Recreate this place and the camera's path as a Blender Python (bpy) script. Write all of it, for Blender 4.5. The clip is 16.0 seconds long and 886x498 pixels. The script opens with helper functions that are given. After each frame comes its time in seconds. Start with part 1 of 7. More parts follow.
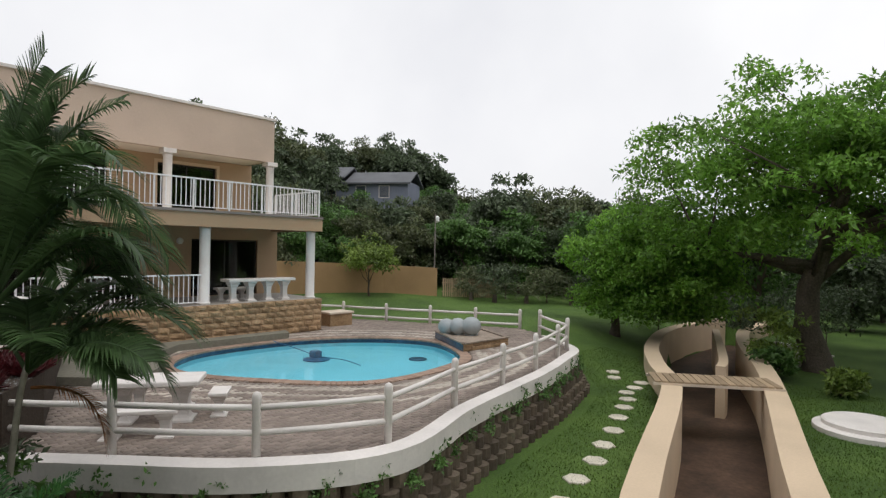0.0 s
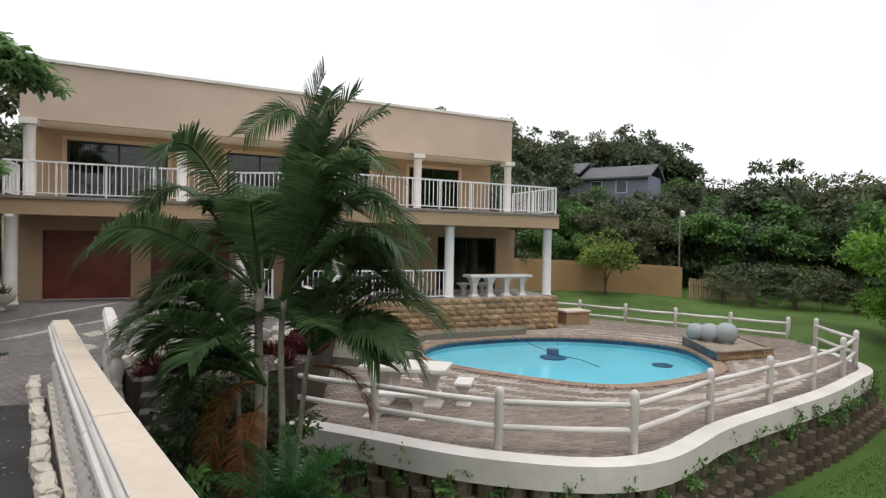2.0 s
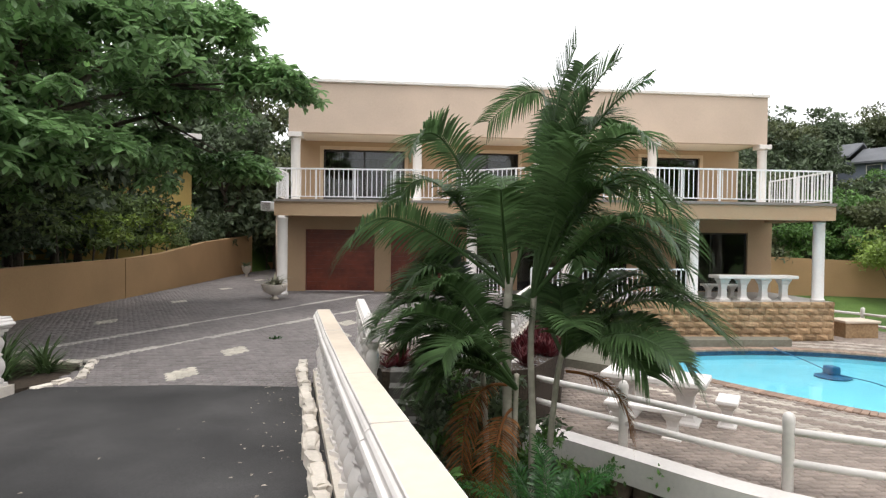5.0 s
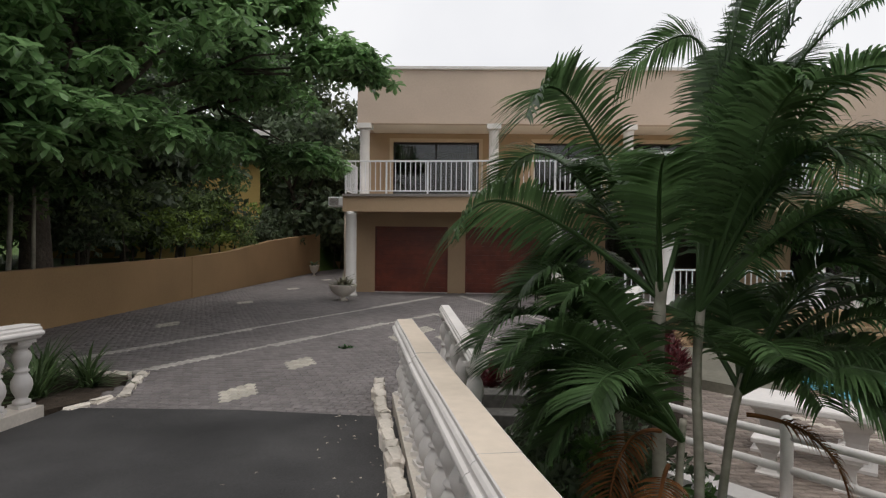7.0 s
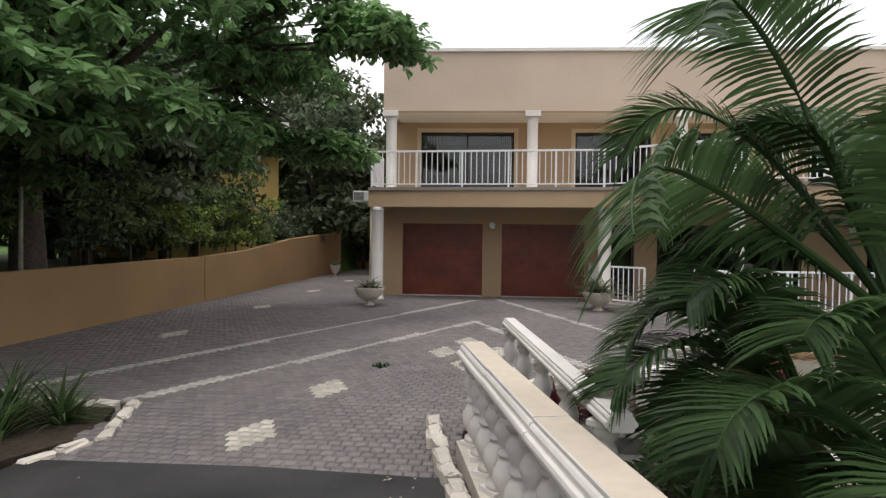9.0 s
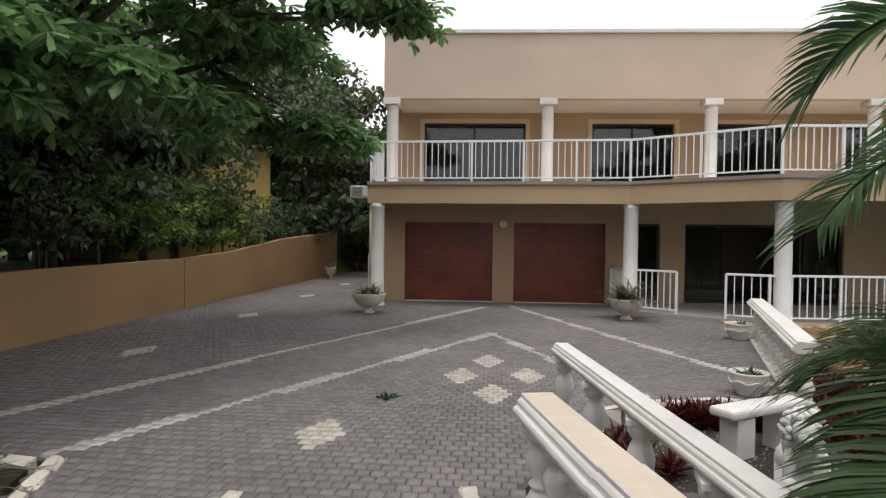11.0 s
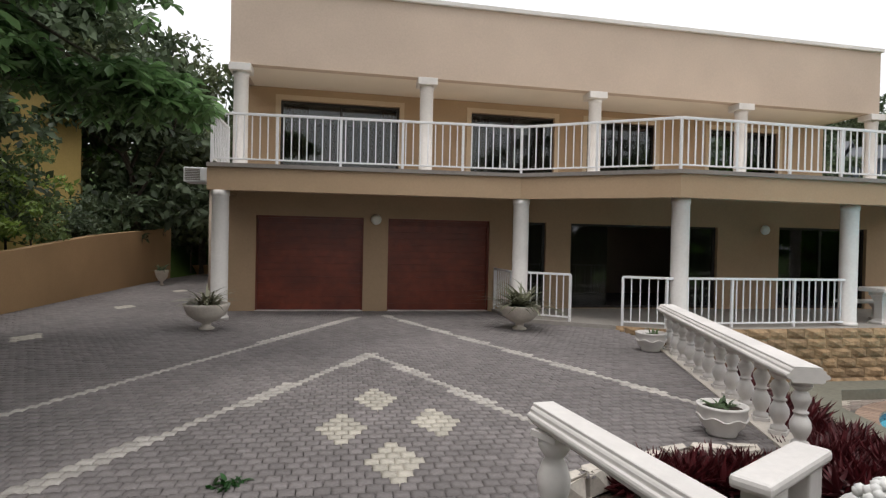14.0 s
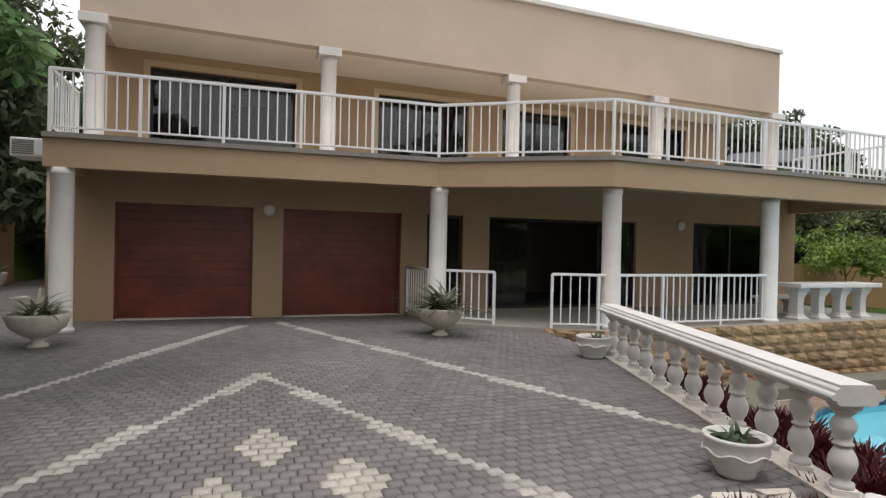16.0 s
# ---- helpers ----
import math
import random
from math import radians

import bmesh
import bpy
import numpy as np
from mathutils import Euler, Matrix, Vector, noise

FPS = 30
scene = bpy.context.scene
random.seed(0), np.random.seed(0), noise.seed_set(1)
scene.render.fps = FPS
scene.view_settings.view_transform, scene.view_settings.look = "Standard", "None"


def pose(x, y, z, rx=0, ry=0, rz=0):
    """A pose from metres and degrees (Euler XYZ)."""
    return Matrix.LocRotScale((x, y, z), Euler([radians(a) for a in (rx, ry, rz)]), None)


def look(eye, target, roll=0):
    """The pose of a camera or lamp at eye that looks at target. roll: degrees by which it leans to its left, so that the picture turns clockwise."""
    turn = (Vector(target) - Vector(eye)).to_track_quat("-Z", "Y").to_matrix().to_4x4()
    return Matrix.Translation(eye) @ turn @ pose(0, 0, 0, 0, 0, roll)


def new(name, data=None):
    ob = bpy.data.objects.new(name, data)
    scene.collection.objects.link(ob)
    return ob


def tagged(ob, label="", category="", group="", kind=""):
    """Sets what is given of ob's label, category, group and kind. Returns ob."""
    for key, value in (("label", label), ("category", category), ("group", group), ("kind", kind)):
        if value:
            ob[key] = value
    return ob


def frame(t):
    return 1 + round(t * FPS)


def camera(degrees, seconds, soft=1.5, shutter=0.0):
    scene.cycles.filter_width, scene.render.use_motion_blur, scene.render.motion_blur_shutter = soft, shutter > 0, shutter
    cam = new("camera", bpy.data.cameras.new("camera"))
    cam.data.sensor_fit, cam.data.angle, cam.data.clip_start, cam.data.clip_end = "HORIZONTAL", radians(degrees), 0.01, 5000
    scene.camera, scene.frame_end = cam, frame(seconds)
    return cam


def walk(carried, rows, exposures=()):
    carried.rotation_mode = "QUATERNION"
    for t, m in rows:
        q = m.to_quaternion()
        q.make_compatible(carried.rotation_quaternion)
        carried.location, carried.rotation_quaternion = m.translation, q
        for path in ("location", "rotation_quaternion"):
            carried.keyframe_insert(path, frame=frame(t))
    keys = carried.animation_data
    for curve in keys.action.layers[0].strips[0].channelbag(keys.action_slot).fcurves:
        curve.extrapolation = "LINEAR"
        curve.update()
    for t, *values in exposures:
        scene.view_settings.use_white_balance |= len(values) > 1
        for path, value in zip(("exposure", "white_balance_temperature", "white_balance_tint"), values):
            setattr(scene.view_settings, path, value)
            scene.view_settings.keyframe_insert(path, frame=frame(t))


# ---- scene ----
cam = camera(74.8, 16.0, soft=1.3)
PATH = [
    (0, (1.438, 0.234, 2.02), (2.892, 1.607, 2.021), 1.0),
    (0.5, (1.494, 0.32, 2.032), (2.744, 1.881, 2.023), 1.0),
    (1, (1.534, 0.418, 2.014), (2.614, 2.102, 2.001), 1.1),
    (1.5, (1.511, 0.461, 2.011), (2.449, 2.227, 1.995), 1.1),
    (2, (1.476, 0.502, 2.015), (2.286, 2.331, 1.993), 1.0),
    (2.5, (1.511, 0.542, 1.994), (2.188, 2.424, 1.971), 1.0),
    (3, (1.491, 0.577, 1.984), (2.041, 2.5, 1.958), 0.9),
    (3.5, (1.48, 0.651, 1.961), (1.892, 2.607, 1.933), 0.9),
    (4, (1.406, 0.803, 1.949), (1.681, 2.784, 1.915), 0.8),
    (4.5, (1.324, 1.021, 1.942), (1.501, 3.013, 1.907), 0.7),
    (7, (0.813, 2.907, 1.842), (0.692, 4.903, 1.803), 0.6),
    (7.5, (0.642, 3.326, 1.845), (0.494, 5.32, 1.802), 0.5),
    (8, (0.486, 3.741, 1.848), (0.322, 5.733, 1.805), 0.6),
    (8.5, (0.302, 4.11, 1.822), (0.126, 6.102, 1.779), 0.7),
    (9, (0.186, 4.504, 1.796), (0.008, 6.496, 1.754), 0.6),
    (9.5, (0.078, 4.859, 1.799), (-0.101, 6.851, 1.757), 0.6),
    (12, (-0.405, 6.885, 1.747), (-0.518, 8.881, 1.709), 0.8),
    (12.5, (-0.463, 7.255, 1.733), (-0.498, 9.254, 1.697), 0.9),
    (13, (-0.499, 7.634, 1.712), (-0.419, 9.632, 1.683), 1.0),
    (13.5, (-0.56, 7.976, 1.693), (-0.359, 9.966, 1.667), 1.1),
    (14, (-0.59, 8.322, 1.659), (-0.26, 10.295, 1.636), 1.2),
    (14.5, (-0.584, 8.719, 1.606), (-0.147, 10.671, 1.586), 1.2),
    (15, (-0.574, 9.148, 1.574), (-0.036, 11.075, 1.556), 1.3),
    (15.5, (-0.522, 9.575, 1.541), (0.091, 11.479, 1.526), 1.3),
    (16, (-0.482, 9.95, 1.512), (0.187, 11.835, 1.501), 1.2),
]
EXPOSURES = [(0, -0.15), (0.5, -0.3), (1.0, -0.2), (1.5, -0.05), (2.0, 0.05), (2.5, 0.17), (3.0, 0.48), (3.5, 0.72), (4.5, 0.75), (7.0, -0.2), (8.5, 0.13), (9.5, 0.25), (12.5, 0.18), (16, 0.13)]
walk(cam, [(t, look(eye, target, roll)) for t, eye, target, roll in PATH], EXPOSURES)

# ---- world and light: bright overcast ----
SUN_EL, SUN_AZ = 73.0, 200.0
world = bpy.data.worlds.new("overcast_sky")
scene.world = world
world.use_nodes = True
wn = world.node_tree.nodes
wl = world.node_tree.links
sky = wn.new("ShaderNodeTexSky")
sky.sky_type = "NISHITA"
sky.sun_disc = False
sky.sun_elevation = radians(SUN_EL)
sky.sun_rotation = radians(SUN_AZ)
sky.air_density, sky.dust_density, sky.ozone_density = 1.0, 6.0, 1.0
grey = wn.new("ShaderNodeHueSaturation")
grey.inputs["Saturation"].default_value = 0.10
wl.new(sky.outputs["Color"], grey.inputs["Color"])
# cloud deck: an even white veil over the sky, with soft streaks
coord = wn.new("ShaderNodeTexCoord")
cloud = wn.new("ShaderNodeTexNoise")
cloud.inputs["Scale"].default_value = 2.2
cloud.inputs["Detail"].default_value = 5.0
wl.new(coord.outputs["Generated"], cloud.inputs["Vector"])
ramp = wn.new("ShaderNodeValToRGB")
ramp.color_ramp.elements[0].position, ramp.color_ramp.elements[0].color = 0.3, (10.2, 10.3, 10.8, 1)
ramp.color_ramp.elements[1].position, ramp.color_ramp.elements[1].color = 0.7, (12.5, 12.5, 12.7, 1)
wl.new(cloud.outputs["Fac"], ramp.inputs["Fac"])
veil = wn.new("ShaderNodeMixRGB")
veil.inputs["Fac"].default_value = 0.75
wl.new(grey.outputs["Color"], veil.inputs["Color1"])
wl.new(ramp.outputs["Color"], veil.inputs["Color2"])
wl.new(veil.outputs["Color"], wn["Background"].inputs["Color"])
wn["Background"].inputs["Strength"].default_value = 0.11
sun_data = bpy.data.lights.new("sun", "SUN")
sun_data.energy, sun_data.angle, sun_data.color = 0.9, radians(25), (1.0, 0.97, 0.93)
sun = new("sun", sun_data)
az, el = radians(SUN_AZ), radians(SUN_EL)
sun.matrix_world = look((0, 0, 0), (-math.sin(az) * math.cos(el), -math.cos(az) * math.cos(el), -math.sin(el)))


# ---- materials ----
def mat(name, col, rough=0.7, grain=0.12, scale=8.0, bump=0.15, stain=0.15, stain_scale=0.7, island=0.0, rand=0.0, metal=0.0, spec=0.4, tint=None, bump_scale=60.0, dist=0.004):
    """A painted, mineral or leafy surface: base colour with fine grain, large stains, relief and variation from piece to piece."""
    m = bpy.data.materials.new(name)
    m.use_nodes = True
    n, l = m.node_tree.nodes, m.node_tree.links
    b = n["Principled BSDF"]
    b.inputs["Roughness"].default_value = rough
    b.inputs["Metallic"].default_value = metal
    b.inputs["Specular IOR Level"].default_value = spec
    tc = n.new("ShaderNodeTexCoord")
    geo = n.new("ShaderNodeNewGeometry")
    fine = n.new("ShaderNodeTexNoise")
    fine.inputs["Scale"].default_value, fine.inputs["Detail"].default_value = scale, 6
    large = n.new("ShaderNodeTexNoise")
    large.inputs["Scale"].default_value, large.inputs["Detail"].default_value = stain_scale, 5
    l.new(geo.outputs["Position"], fine.inputs["Vector"])
    l.new(geo.outputs["Position"], large.inputs["Vector"])

    def spread(sock, amount):
        r = n.new("ShaderNodeMapRange")
        r.inputs["From Min"].default_value, r.inputs["From Max"].default_value = 0.25, 0.75
        r.inputs["To Min"].default_value, r.inputs["To Max"].default_value = 1 - amount, 1 + amount
        l.new(sock, r.inputs["Value"])
        return r.outputs["Result"]

    def times(a, c):
        k = n.new("ShaderNodeMath")
        k.operation = "MULTIPLY"
        l.new(a, k.inputs[0]), l.new(c, k.inputs[1])
        return k.outputs[0]

    value = times(spread(fine.outputs["Fac"], grain), spread(large.outputs["Fac"], stain))
    for amount, sock in ((island, geo.outputs["Random Per Island"]), (rand, None)):
        if amount:
            if sock is None:
                sock = n.new("ShaderNodeObjectInfo").outputs["Random"]
            r = n.new("ShaderNodeMapRange")
            r.inputs["To Min"].default_value, r.inputs["To Max"].default_value = 1 - amount, 1 + amount
            l.new(sock, r.inputs["Value"])
            value = times(value, r.outputs["Result"])
    base = n.new("ShaderNodeRGB")
    base.outputs[0].default_value = (*col, 1)
    colour = base.outputs[0]
    if tint:
        mixer = n.new("ShaderNodeMixRGB")
        l.new(large.outputs["Fac"], mixer.inputs["Fac"])
        l.new(colour, mixer.inputs["Color1"])
        mixer.inputs["Color2"].default_value = (*tint, 1)
        colour = mixer.outputs[0]
    mul = n.new("ShaderNodeVectorMath")
    mul.operation = "SCALE"
    l.new(colour, mul.inputs[0]), l.new(value, mul.inputs["Scale"])
    l.new(mul.outputs[0], b.inputs["Base Color"])
    if bump:
        bn = n.new("ShaderNodeTexNoise")
        bn.inputs["Scale"].default_value, bn.inputs["Detail"].default_value = bump_scale, 4
        l.new(geo.outputs["Position"], bn.inputs["Vector"])
        bp = n.new("ShaderNodeBump")
        bp.inputs["Strength"].default_value, bp.inputs["Distance"].default_value = bump, dist
        l.new(bn.outputs["Fac"], bp.inputs["Height"])
        l.new(bp.outputs[0], b.inputs["Normal"])
    return m


def leaf(name, col, tint, rough=0.45, thin=0.35):
    m = mat(name, col, rough, 0.25, 3.0, 0, 0.3, 0.5, island=0.45, tint=tint, spec=0.35)
    n, l = m.node_tree.nodes, m.node_tree.links
    b = n["Principled BSDF"]
    tr = n.new("ShaderNodeBsdfTranslucent")
    l.new(b.inputs["Base Color"].links[0].from_socket, tr.inputs["Color"])
    mx = n.new("ShaderNodeMixShader")
    mx.inputs[0].default_value = thin
    l.new(b.outputs[0], mx.inputs[1]), l.new(tr.outputs[0], mx.inputs[2])
    l.new(mx.outputs[0], n["Material Output"].inputs["Surface"])
    return m


def glass(name, tint=(0.75, 0.8, 0.8), clear=0.75, ior=1.6, wave=0.0):
    m = bpy.data.materials.new(name)
    m.use_nodes = True
    n, l = m.node_tree.nodes, m.node_tree.links
    n.remove(n["Principled BSDF"])
    t, g, f, x = n.new("ShaderNodeBsdfTransparent"), n.new("ShaderNodeBsdfGlossy"), n.new("ShaderNodeFresnel"), n.new("ShaderNodeMixShader")
    t.inputs["Color"].default_value = (*(clear * c for c in tint), 1)
    g.inputs["Roughness"].default_value = 0.02
    f.inputs["IOR"].default_value = ior
    if wave:
        wv, wp = n.new("ShaderNodeTexNoise"), n.new("ShaderNodeBump")
        wv.inputs["Scale"].default_value = 3.5
        wp.inputs["Strength"].default_value, wp.inputs["Distance"].default_value = wave, 0.05
        gp = n.new("ShaderNodeNewGeometry")
        l.new(gp.outputs["Position"], wv.inputs["Vector"]), l.new(wv.outputs["Fac"], wp.inputs["Height"])
        l.new(wp.outputs[0], g.inputs["Normal"])
    l.new(f.outputs[0], x.inputs[0]), l.new(t.outputs[0], x.inputs[1]), l.new(g.outputs[0], x.inputs[2])
    l.new(x.outputs[0], n["Material Output"].inputs["Surface"])
    return m


PLASTER = mat("tan_plaster", (0.545, 0.43, 0.345), 0.85, 0.05, 25, 0.25, 0.09, 0.6, bump_scale=90)
# ochre paint of beam and walls, its colour deepened for the recesses' shade
RECESS_PLASTER = mat("ochre_shaded_wall_plaster", (0.43, 0.30, 0.19), 0.85, 0.05, 25, 0.25, 0.09, 0.6, bump_scale=90)
SOFFIT_PALE = mat("pale_soffit", (0.78, 0.69, 0.59), 0.85, 0.04, 20, 0.1, 0.06)
GARDEN_PLASTER = mat("ochre_garden_plaster", (0.37, 0.235, 0.12), 0.85, 0.06, 25, 0.25, 0.16, 0.5, bump_scale=80)
TRIM_PLASTER = mat("cream_plaster", (0.60, 0.47, 0.33), 0.8, 0.05, 20, 0.15, 0.08)
# balcony underside: shade and weak bounce are put into this darker colour
SOFFIT = mat("shaded_soffit_plaster", (0.36, 0.28, 0.20), 0.85, 0.04, 20, 0.1, 0.06)
WHITE = mat("white_masonry_paint", (0.70, 0.66, 0.63), 0.65, 0.05, 18, 0.2, 0.12, 1.3, bump_scale=70)
WHITE_METAL = mat("white_powder_coat", (0.80, 0.79, 0.80), 0.4, 0.02, 10, 0, 0.04)
COPING = mat("cream_coping", (0.62, 0.525, 0.425), 0.75, 0.06, 14, 0.25, 0.13, 1.1)
CAST = mat("cast_stone", (0.62, 0.56, 0.49), 0.8, 0.1, 30, 0.35, 0.22, 2.0, bump_scale=60)
GREY_EDGE = mat("grey_slab_edge", (0.25, 0.22, 0.20), 0.8, 0.1, 20, 0.1, 0.2)
WOOD_DOOR = mat("mahogany_garage_door", (0.155, 0.033, 0.017), 0.38, 0.25, 6, 0.1, 0.35, 1.2, rand=0.07)
DARK_FRAME = mat("dark_bronze_aluminium", (0.025, 0.02, 0.018), 0.4, 0.05, 10, 0, 0.05)
GLASS = glass("window_glass")
PAVER = mat("grey_clay_paver", (0.203, 0.182, 0.177), 0.85, 0.16, 40, 0.35, 0.2, 0.45, island=0.14, rand=0.14, bump_scale=130)
PAVER_LIGHT = mat("light_concrete_paver", (0.44, 0.405, 0.37), 0.85, 0.15, 40, 0.4, 0.2, 0.8, island=0.15, bump_scale=130)
PAVER_CREAM = mat("cream_paver", (0.48, 0.44, 0.375), 0.85, 0.15, 40, 0.4, 0.2, 0.8, island=0.15, bump_scale=130)
POOL_PAVER = mat("brown_pool_paver", (0.245, 0.20, 0.17), 0.85, 0.2, 40, 0.4, 0.2, 0.5, island=0.2, bump_scale=130)
POOL_LIGHT = mat("pale_pool_paver", (0.43, 0.38, 0.325), 0.85, 0.15, 40, 0.4, 0.2, 0.6, island=0.15, bump_scale=130)
SAND = mat("jointing_sand", (0.105, 0.092, 0.085), 0.95, 0.2, 30, 0.3, 0.3)
ASPHALT = mat("worn_asphalt", (0.02, 0.0195, 0.02), 0.8, 0.3, 70, 0.45, 0.4, 0.9, tint=(0.058, 0.055, 0.054), bump_scale=180)
GRASS = mat("mown_lawn", (0.05, 0.122, 0.014), 0.9, 0.45, 20, 0.8, 0.4, 0.45, tint=(0.075, 0.115, 0.022), bump_scale=60, dist=0.03)
SOIL = mat("dark_soil", (0.045, 0.032, 0.022), 0.95, 0.4, 20, 0.8, 0.3, bump_scale=30, dist=0.02)
CHANNEL_MUD = mat("muddy_concrete", (0.072, 0.042, 0.027), 0.7, 0.35, 8, 0.5, 0.6, 0.9)
SANDSTONE = mat("split_sandstone", (0.40, 0.25, 0.125), 0.9, 0.25, 12, 0.8, 0.3, 1.5, rand=0.25, tint=(0.28, 0.2, 0.13), bump_scale=25, dist=0.02)
BLOCK = mat("retaining_block", (0.135, 0.095, 0.068), 0.95, 0.3, 12, 0.8, 0.4, 1.2, rand=0.25, tint=(0.07, 0.065, 0.045), bump_scale=35, dist=0.012)
BLUE_TILE = mat("blue_mosaic", (0.05, 0.085, 0.14), 0.25, 0.6, 22, 0, 0.3, 2.0)
POOL_SHELL = mat("aqua_pool_plaster", (0.27, 0.64, 0.74), 0.6, 0.05, 6, 0, 0.08)
BARK = mat("grey_bark", (0.10, 0.08, 0.065), 0.95, 0.35, 14, 0.9, 0.35, 1.5, bump_scale=22, dist=0.03)
TIMBER = mat("weathered_planks", (0.34, 0.25, 0.16), 0.85, 0.2, 20, 0.3, 0.2, rand=0.2)
GRAVEL = mat("blue_grey_gravel", (0.17, 0.175, 0.18), 0.95, 0.3, 40, 0.5, 0.2, island=0.5)


# ---- building helpers ----
def part(name, bm, material, parent=None, label="", smooth=False):
    """Links a bmesh as one mesh object under a thing or a part."""
    me = bpy.data.meshes.new(name)
    bm.to_mesh(me)
    bm.free()
    return part_mesh(name, me, material, parent, label, smooth)


def part_mesh(name, me, material, parent=None, label="", smooth=False):
    if material and not me.materials:
        for k in (material if isinstance(material, (list, tuple)) else [material]):
            me.materials.append(k)
    if smooth:
        me.polygons.foreach_set("use_smooth", [True] * len(me.polygons))
    ob = new(name, me)
    ob.parent = parent
    if label:
        ob["label"] = label
    return ob


def piece(name, me, m, parent):
    """One more object on shared mesh data, at the pose m."""
    ob = new(name, me)
    ob.parent = parent
    ob.matrix_basis = m
    return ob


def thing(name, x=0, y=0, z=0, rz=0, label="", category="", group="", kind=""):
    ob = new(name)
    ob.matrix_basis = pose(x, y, z, 0, 0, rz)
    ob.empty_display_size = 0.1
    return tagged(ob, label, category, group, kind)


def box(bm, x0, x1, y0, y1, z0, z1, bevel=0.0, m=None):
    """A box between two corners, its edges rounded by bevel."""
    r = bmesh.ops.create_cube(bm, size=1.0, matrix=Matrix.LocRotScale(((x0 + x1) / 2, (y0 + y1) / 2, (z0 + z1) / 2), None, (abs(x1 - x0), abs(y1 - y0), abs(z1 - z0))))
    vs = r["verts"]
    if bevel:
        es = list({e for v in vs for e in v.link_edges})
        rb = bmesh.ops.bevel(bm, geom=es, offset=bevel, segments=2, affect="EDGES", profile=0.5)
        vs = list({v for f in rb["faces"] for v in f.verts} | {v for v in vs if v.is_valid})
    if m is not None:
        bmesh.ops.transform(bm, matrix=m, verts=[v for v in vs if v.is_valid])
    return bm


def boxes(*args):
    bm = bmesh.new()
    for a in args:
        box(bm, *a)
    return bm


def lathe(profile, seg=16, bm=None, m=None):
    """Turns a profile of (radius, height) about the z axis."""
    bm = bm or bmesh.new()
    rings = []
    for r, z in profile:
        rings.append([bm.verts.new((r * math.cos(2 * math.pi * k / seg), r * math.sin(2 * math.pi * k / seg), z)) for k in range(seg)])
    for a, b in zip(rings, rings[1:]):
        for k in range(seg):
            bm.faces.new((a[k], a[(k + 1) % seg], b[(k + 1) % seg], b[k]))
    bm.faces.new(rings[0][::-1]), bm.faces.new(rings[-1])
    if m is not None:
        bmesh.ops.transform(bm, matrix=m, verts=[v for r in rings for v in r])
    return bm


def tube(bm, pts, radii, seg=8):
    """A tapering round bar along a line of points."""
    pts = [Vector(p) for p in pts]
    rings = []
    for i, p in enumerate(pts):
        d = (pts[min(i + 1, len(pts) - 1)] - pts[max(i - 1, 0)]).normalized()
        u = d.orthogonal().normalized() if abs(d.z) > 0.9 else Vector((0, 0, 1)).cross(d).normalized()
        v = d.cross(u)
        r = float(radii[i] if isinstance(radii, (list, tuple)) else radii)
        rings.append([bm.verts.new(p + r * (math.cos(2 * math.pi * k / seg) * u + math.sin(2 * math.pi * k / seg) * v)) for k in range(seg)])
    for a, b in zip(rings, rings[1:]):
        for k in range(seg):
            bm.faces.new((a[k], a[(k + 1) % seg], b[(k + 1) % seg], b[k]))
    bm.faces.new(rings[0][::-1]), bm.faces.new(rings[-1])
    return bm


def prism(bm, outline, z0, z1):
    """A plan outline raised from z0 to z1."""
    lo = [bm.verts.new((x, y, z0)) for x, y in outline]
    hi = [bm.verts.new((x, y, z1)) for x, y in outline]
    k = len(outline)
    for i in range(k):
        bm.faces.new((lo[i], lo[(i + 1) % k], hi[(i + 1) % k], hi[i]))
    bm.faces.new(hi), bm.faces.new(lo[::-1])
    bmesh.ops.recalc_face_normals(bm, faces=bm.faces)
    return bm


def array_mesh(name, verts, faces):
    me = bpy.data.meshes.new(name)
    verts, faces = np.asarray(verts, dtype=np.float32), np.asarray(faces, dtype=np.int32)
    k = faces.shape[1]
    me.vertices.add(len(verts)), me.loops.add(faces.size), me.polygons.add(len(faces))
    me.vertices.foreach_set("co", verts.ravel())
    me.loops.foreach_set("vertex_index", faces.ravel())
    me.polygons.foreach_set("loop_start", np.arange(0, faces.size, k, dtype=np.int32))
    me.polygons.foreach_set("loop_total", np.full(len(faces), k, dtype=np.int32))
    me.update(calc_edges=True)
    return me


def catmull(points, n=8, closed=True):
    """A smooth line through plan points."""
    k, out = len(points), []
    for i in range(k if closed else k - 1):
        p = [Vector(points[(i + j) % k] if closed else points[min(max(i + j, 0), k - 1)]) for j in (-1, 0, 1, 2)]
        for s in range(n):
            t = s / n
            out.append(0.5 * (2 * p[1] + (p[2] - p[0]) * t + (2 * p[0] - 5 * p[1] + 4 * p[2] - p[3]) * t * t + (3 * p[1] - p[0] - 3 * p[2] + p[3]) * t ** 3))
    if not closed:
        out.append(Vector(points[-1]))
    return out


def offset(line, d):
    """A plan line moved d to its right."""
    out = []
    for i, p in enumerate(line):
        a, b = line[max(i - 1, 0)], line[min(i + 1, len(line) - 1)]
        t = (b - a).normalized()
        out.append(Vector((p.x + d * t.y, p.y - d * t.x)))
    return out


